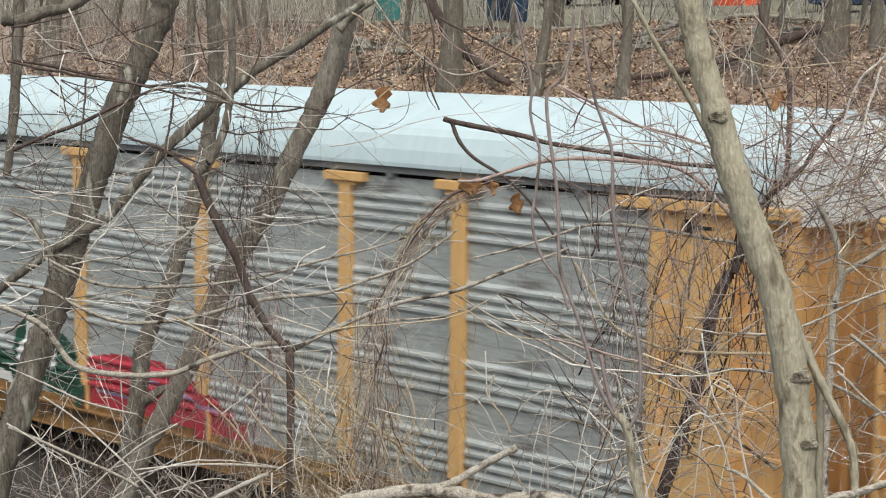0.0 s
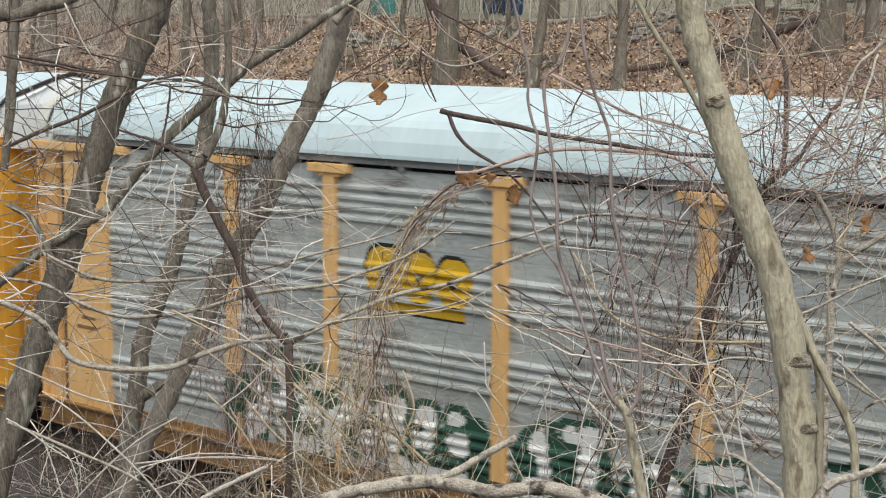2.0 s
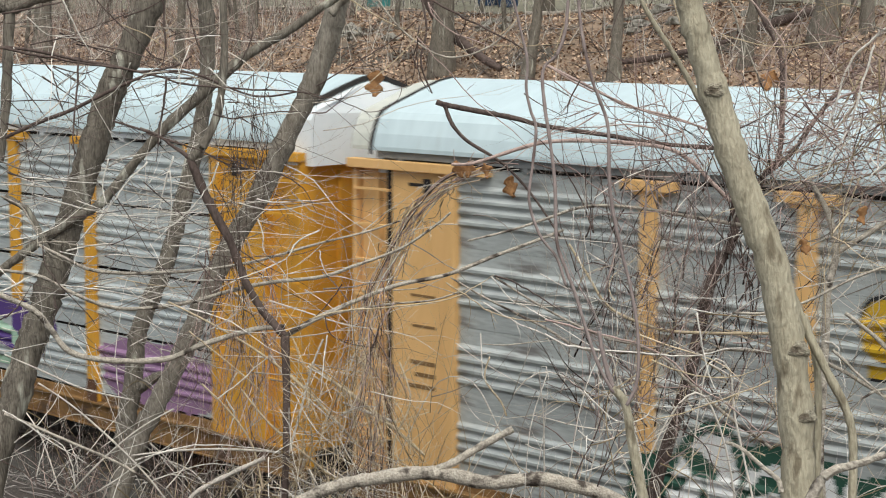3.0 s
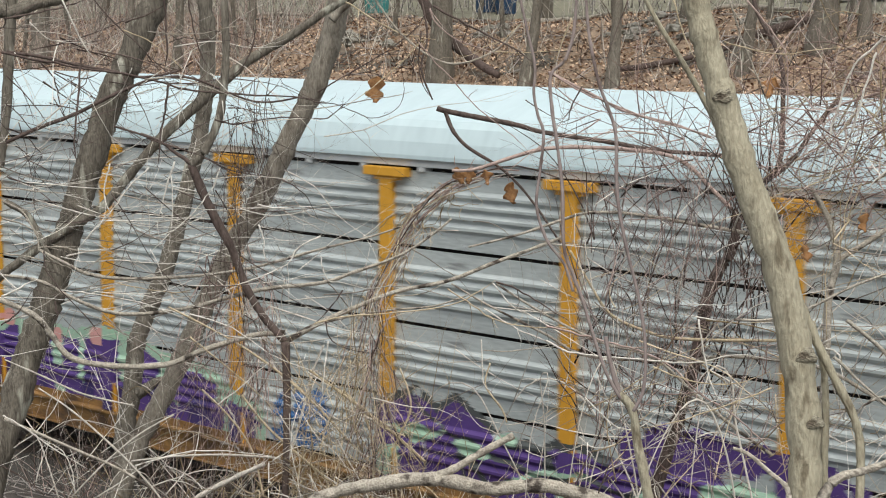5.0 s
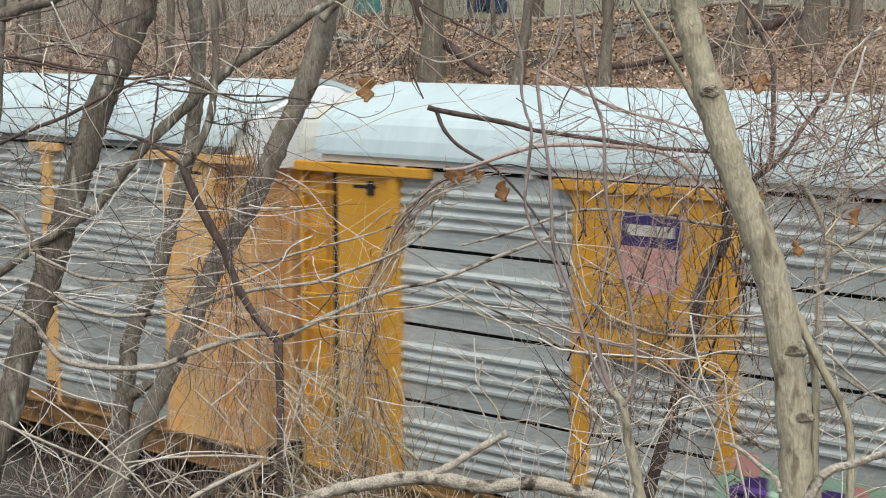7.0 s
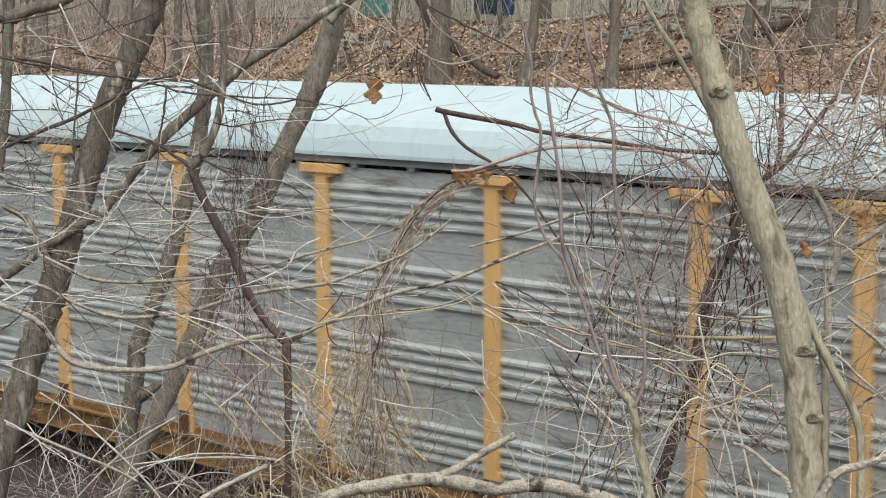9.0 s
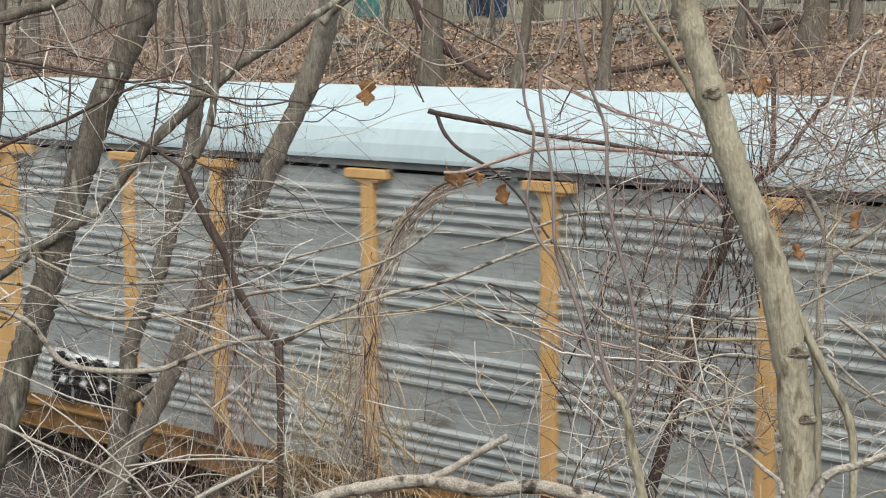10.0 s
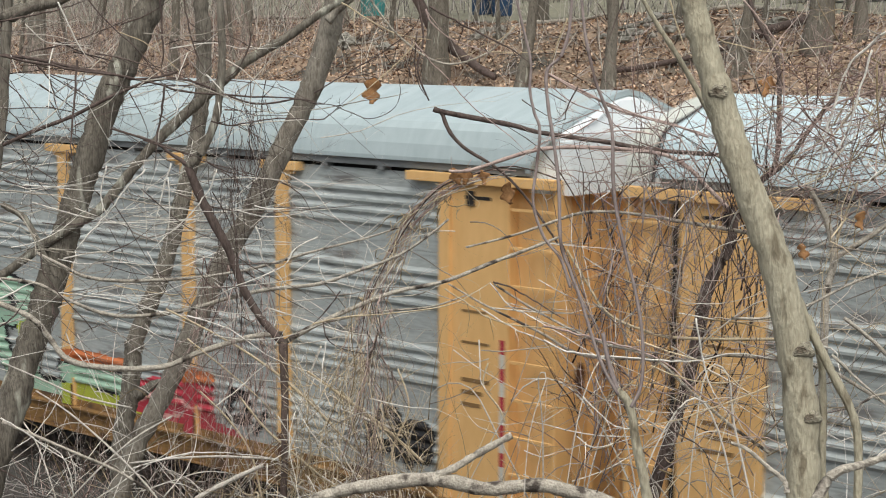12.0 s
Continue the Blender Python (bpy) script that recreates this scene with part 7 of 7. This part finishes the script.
def dead_leaf(x, y, z, size, seed):
    """One curled lobed leaf hanging by its stalk."""
    rng = random.Random(seed)
    thing = tagged(new("dead_leaf"), "curled brown dead leaf hanging from a twig", "leaf", "dead leaves on the twigs")
    verts, faces = [], []
    n = 9
    for j in range(n):
        t = j / (n - 1)
        w = size * 0.31 * math.sin(math.pi * (0.08 + 0.9 * t)) * (1 + 0.4 * math.sin(11 * t + seed) + rng.uniform(-0.25, 0.25))
        for k in range(5):
            s = (k - 2) / 2
            curl = 0.5 * w * (1 - math.cos(1.5 * s))
            verts.append((s * w + 0.04 * size * rng.gauss(0, 1), curl + 0.25 * size * math.sin(2.2 * t) + 0.03 * size * rng.gauss(0, 1), -t * size))
    for j in range(n - 1):
        for k in range(4):
            a = j * 5 + k
            faces.append((a, a + 1, a + 6, a + 5))
    me = mesh_of("blade", verts, faces, LEAF, True)
    thing.location = (x, y, z)
    thing.rotation_euler = (rng.uniform(-0.3, 0.3), rng.uniform(-0.4, 0.4), rng.uniform(0.2, 1.2))
    ob = under("blade", me, thing)
    m = ob.modifiers.new("thickness", "SOLIDIFY")
    m.thickness = 0.003
    v, f = tube_data([(0, 0, 0.05 * size), (0.01, 0, 0.3 * size), (0.03, 0, 0.6 * size)], [0.0035, 0.003, 0.0025], 4, 2)
    under("stalk", mesh_of("stalk", v, f, TWIG_RED), thing)


for i, (x, y, z, s) in enumerate(((-10.87, 11.15, 6.20, 0.24), (-9.58, 11.48, 5.29, 0.20), (-9.96, 11.19, 5.42, 0.17), (-9.84, 11.25, 5.42, 0.15), (-9.72, 11.30, 5.41, 0.14), (-6.86, 11.39, 6.28, 0.17), (-5.53, 10.4, 5.41, 0.13), (-6.08, 10.54, 5.13, 0.12))):
    dead_leaf(x, y, z, s, i)


# ---- the far bank ----
def bare_tree(name, label, height, r, seed, lean=0.04):
    """A bare tree with a tapering trunk and several orders of limbs."""
    rng = random.Random(seed)
    tree = tagged(new(name), label, "tree", "bare trees on the far bank")
    pts, rad = [Vector((0, 0, -0.3))], [r * 1.35]
    d = Vector((rng.gauss(0, lean), rng.gauss(0, lean), 1))
    n = 8
    for i in range(n):
        d = (d + Vector((rng.gauss(0, 0.05), rng.gauss(0, 0.05), 0))).normalized()
        pts.append(pts[-1] + d * height / n)
        rad.append(r * (1 - 0.75 * (i + 1) / n))
    v, f = tube_data(pts, rad, 10, 4, 0.05, rng)
    under("trunk", mesh_of("trunk", v, f, BARK_GREY, True), tree)
    pieces = []
    for k in range(16):
        i = rng.randint(3, n - 1)
        a = rng.uniform(0, 6.28)
        sprig(rng, pts[i], (math.cos(a), math.sin(a), rng.uniform(0.3, 1.2)), height * rng.uniform(0.15, 0.4), rad[i] * 0.5, -0.03, 0.3, 3, pieces, 5)
    v, f = join(pieces)
    under("crown", mesh_of("crown", v, f, BARK_GREY, True), tree, "bare twiggy crown")
    return tree


def far_bank():
    big = bare_tree("bare_tree", "tall bare tree with a grey trunk on the leafy bank", 13, 0.34, 101)
    mid = bare_tree("bare_tree", "slim bare tree on the leafy bank", 10, 0.17, 102, 0.08)
    thin = bare_tree("bare_tree", "thin bare sapling on the leafy bank", 7, 0.08, 103, 0.12)
    big.location = (-32.35, 35.62, ground_z(-32.35, 35.62))
    mid.location = (-29.25, 35.55, ground_z(-29.25, 35.55))
    thin.location = (-37.92, 39.65, ground_z(-37.92, 39.65))
    rng = random.Random(77)
    for kind, places in ((big, ((-21.98, 38.6), (-51.4, 35.4))), (mid, ((-26.42, 35.73), (-23.17, 36.75), (-48.4, 36.95), (-44.5, 36.0), (-44.3, 39.0), (-21.1, 39.3), (-41.5, 41.0), (-34.0, 42.5), (-53.5, 39.5), (-18.2, 37.5))),
                         (thin, ((-25.0, 41.0), (-27.6, 40.6), (-30.5, 41.4), (-39.8, 41.6), (-46.5, 40.2), (-49.8, 38.6), (-52.4, 37.6), (-36.4, 42.0), (-22.6, 41.2), (-43.0, 37.4), (-47.2, 38.4), (-54.0, 36.5), (-33.3, 39.6)))):
        for x, y in places:
            copy_thing(kind, pose(x, y, ground_z(x, y), rng.uniform(-4, 4), rng.uniform(-4, 4), rng.uniform(0, 360)))
    # curved fallen limb and logs
    for label, r, pts in (("dark curved limb sagging on the far bank", 0.16, ((-33.85, 36.23, 7.94), (-32.99, 36.14, 6.88), (-32.12, 36.13, 6.21), (-30.94, 35.75, 5.75), (-30.02, 35.44, 5.46))),
                          ("dark rotten log on the far bank", 0.075, ((-27.0, 36.4, 5.62), (-26.0, 36.9, 5.80), (-25.1, 37.7, 6.05), (-24.4, 38.3, 6.28))),
                          ("dark rotten log on the far bank", 0.12, ((-24.6, 38.8, 6.45), (-23.9, 39.6, 6.75), (-23.3, 40.4, 7.05), (-22.9, 40.9, 7.15)))):
        thing = tagged(new("fallen_log"), label, "log")
        v, f = tube_data(pts, [r * k for k in (1.0, 1.05, 0.9, 0.75, 0.6)[:len(pts)]], 9, 4, 0.1, rng)
        under("log", mesh_of("log", v, f, BARK_DARK, True), thing)
    # pale rocks
    for cx, cy, n in ((-39.4, 38.9, 12), (-38.0, 38.8, 11), (-28.6, 40.0, 11), (-27.7, 39.7, 9), (-24.8, 40.2, 6), (-34.5, 40.3, 6)):
        for _ in range(n):
            x, y, s = cx + rng.gauss(0, 0.5), cy + rng.gauss(0, 0.35), rng.uniform(0.07, 0.27)
            bm = bmesh.new()
            bmesh.ops.create_icosphere(bm, subdivisions=2, radius=s)
            sd = rng.uniform(0, 99)
            for v in bm.verts:
                v.co *= 1 + 0.7 * noise.noise(v.co * (1.4 / s) + Vector((sd, 0, 0)))
                v.co.z *= 0.55
            me = bpy.data.meshes.new("rock")
            bm.to_mesh(me)
            bm.free()
            me.materials.append(ROCK)
            ob = tagged(new("rock", me), "pale grey rock half sunk in leaf litter", "rock", "rocks on the far bank")
            ob.location = (x, y, ground_z(x, y) + s * 0.2)
    # loose leaves
    verts, faces = [], []
    for _ in range(34000):
        x, y = rng.uniform(-58, -14), rng.uniform(32, 42)
        z = ground_z(x, y)
        c = Vector((x, y, z + 0.035))
        a, b = rng.uniform(0, 6.28), rng.uniform(-0.7, 0.7)
        u = Vector((math.cos(a), math.sin(a), b)) * rng.uniform(0.03, 0.075)
        w = Vector((-math.sin(a), math.cos(a), rng.uniform(-0.7, 0.7))) * rng.uniform(0.02, 0.05)
        o = len(verts)
        verts += [c - u, c + w + Vector((0, 0, 0.02)), c + u, c - w]
        faces.append((o, o + 1, o + 2, o + 3))
    tagged(new("leaf_litter", mesh_of("leaf_litter", verts, faces, LITTER_LEAF)), "brown and tan fallen leaves covering the far bank", "leaf litter", kind="stuff")
    # fine undergrowth
    brush("undergrowth", "fine grey-brown stems growing on the far bank", TWIG_RED, -62, -40, 33, 42, 900, (0.8, 2.6), 0.012, 61, 0.35, 0.0)
    brush("undergrowth", "pale thin stems growing on the far bank", TWIG_GREY, -62, -40, 33, 42, 420, (0.8, 3.2), 0.013, 65, 0.4, 0.0)
    brush("undergrowth", "dark bramble stems growing on the far bank", BARK_DARK, -58, -16, 34, 42, 450, (0.4, 1.4), 0.014, 64, 0.9, 0.06)
    brush("undergrowth", "fine grey stems growing on the far bank", TWIG_GREY, -58, -16, 34, 43, 600, (0.5, 2.6), 0.012, 62, 0.4, 0.0)
    brush("undergrowth", "dense bare stems beyond the bank", TWIG_DIM, -90, -20, 43.5, 62, 900, (0.6, 4.0), 0.02, 63, 0.25, 0.0)


far_bank()


# ---- things along the top of the far bank ----
def bin_thing(name, label, material, x, y, w, h):
    thing = tagged(new(name), label, "bin")
    z = ground_z(x, y)
    thing.location = (x, y, z)
    bm = bmesh.new()
    bmesh.ops.create_cone(bm, cap_ends=True, segments=20, radius1=w * 0.44, radius2=w * 0.5, depth=h)
    bmesh.ops.translate(bm, verts=bm.verts, vec=(0, 0, h / 2))
    for v in bm.verts:
        v.co.x = max(-w * 0.42, min(w * 0.42, v.co.x))
    part("body", bm, material, thing)
    bm = box(-w * 0.5, w * 0.5, -w * 0.52, w * 0.52, h - 0.02, h + 0.07, 0.03)
    part("lid", bm, material, thing)


def pale_pole(x0, x1, y, lift):
    thing = tagged(new("fallen_pole"), "pale barkless pole lying along the top of the bank", "log")
    pts = [(x0 + (x1 - x0) * k / 4, y + 0.1 * math.sin(k), ground_z(x0 + (x1 - x0) * k / 4, y) + lift) for k in range(5)]
    v, f = tube_data(pts, [0.07, 0.075, 0.07, 0.06, 0.045], 7, 4, 0.1, random.Random(3))
    under("pole", mesh_of("pole", v, f, BRANCH_GREY, True), thing)


pale_pole(-47.5, -43.0, 42.2, 0.12)
pale_pole(-34.2, -30.8, 41.6, 0.10)
pale_pole(-27.4, -24.6, 42.0, 0.10)

bin_thing("plastic_bin", "teal plastic bin at the top of the bank", TEAL, -43.3, 44.3, 0.95, 0.95)
bin_thing("plastic_bin", "dark blue plastic bin at the top of the bank", BIN_BLUE, -39.2, 45.6, 0.8, 1.1)
bin_thing("plastic_bin", "dark blue plastic bin at the top of the bank", BIN_BLUE, -38.3, 45.6, 0.8, 1.1)


def orange_tent(x, y):
    thing = tagged(new("small_tent"), "orange-red fabric tent pitched behind the bank", "tent")
    thing.location = (x, y, ground_z(x, y))
    ridge, half, ln = 1.15, 0.62, 1.6
    v = [(-half, 0, 0), (half, 0, 0), (0, 0, ridge), (-half, ln, 0), (half, ln, 0), (0, ln, ridge), (-half * 0.62, 0, ridge * 0.5), (half * 0.62, 0, ridge * 0.5)]
    f = [(0, 3, 5, 2, 6), (1, 7, 2, 5, 4), (3, 4, 5), (0, 6, 7, 1), (6, 2, 7)]
    ob = under("fabric", mesh_of("fabric", v, f, ORANGE), thing)
    m = ob.modifiers.new("thickness", "SOLIDIFY")
    m.thickness = 0.02
    part("groundsheet", box(-half, half, 0, ln, 0, 0.04, 0.01), DARK_STEEL_AND_SHADE, thing)


orange_tent(-36.5, 56.0)


def parked_car(x, y, material, label, turn):
    thing = tagged(new("parked_car"), label, "car")
    thing.location, thing.rotation_euler = (x, y, ground_z(x, y)), (0, 0, radians(turn))
    bm = box(-2.2, 2.2, -0.88, 0.88, 0.30, 0.95, 0.16)
    part("body", bm, material, thing)
    bm = box(-1.3, 1.2, -0.78, 0.78, 0.95, 1.45, 0.12)
    for v in bm.verts:
        if v.co.z > 1.25:
            v.co.x *= 0.8
            v.co.y *= 0.9
    part("cabin", bm, GLASS_DARK, thing, "dark glazed cabin")
    for wx in (-1.35, 1.35):
        for wy in (-0.82, 0.82):
            bm = bmesh.new()
            bmesh.ops.create_cone(bm, cap_ends=True, segments=20, radius1=0.33, radius2=0.33, depth=0.22)
            bmesh.ops.rotate(bm, verts=bm.verts, matrix=Matrix.Rotation(math.pi / 2, 3, "X"))
            part("wheel", bm, DARK_STEEL_AND_SHADE, thing, "black tyre", (wx, wy, 0.33))


parked_car(-30.0, 55.5, BIN_BLUE, "dark blue car parked beyond the bank", 20)
parked_car(-46.5, 60.0, DARK_STEEL_AND_SHADE, "black car parked beyond the bank", 15)


# ---- what moves ----
def train_x(i, t):
    """Where the middle of wagon i stands at t seconds: a train that slows a little."""
    return -22.632 - PITCH * (i - 1) + 7.12 * t - 0.02132 * t * t


def motions():
    for i, car in enumerate(wagons):
        walk(car, [(t, pose(train_x(i, t), SIDE_Y, 0)) for t in range(13)])
    for ob in WHEELSETS:
        at = ob.location.copy()
        rows = []
        for k in range(181):
            t = k / 15
            q = (train_x(0, t) - train_x(0, 0)) / 0.42
            rows.append((t, Matrix.Translation(at) @ Matrix.Rotation(q, 4, "Y")))
        walk(ob, rows)


motions()
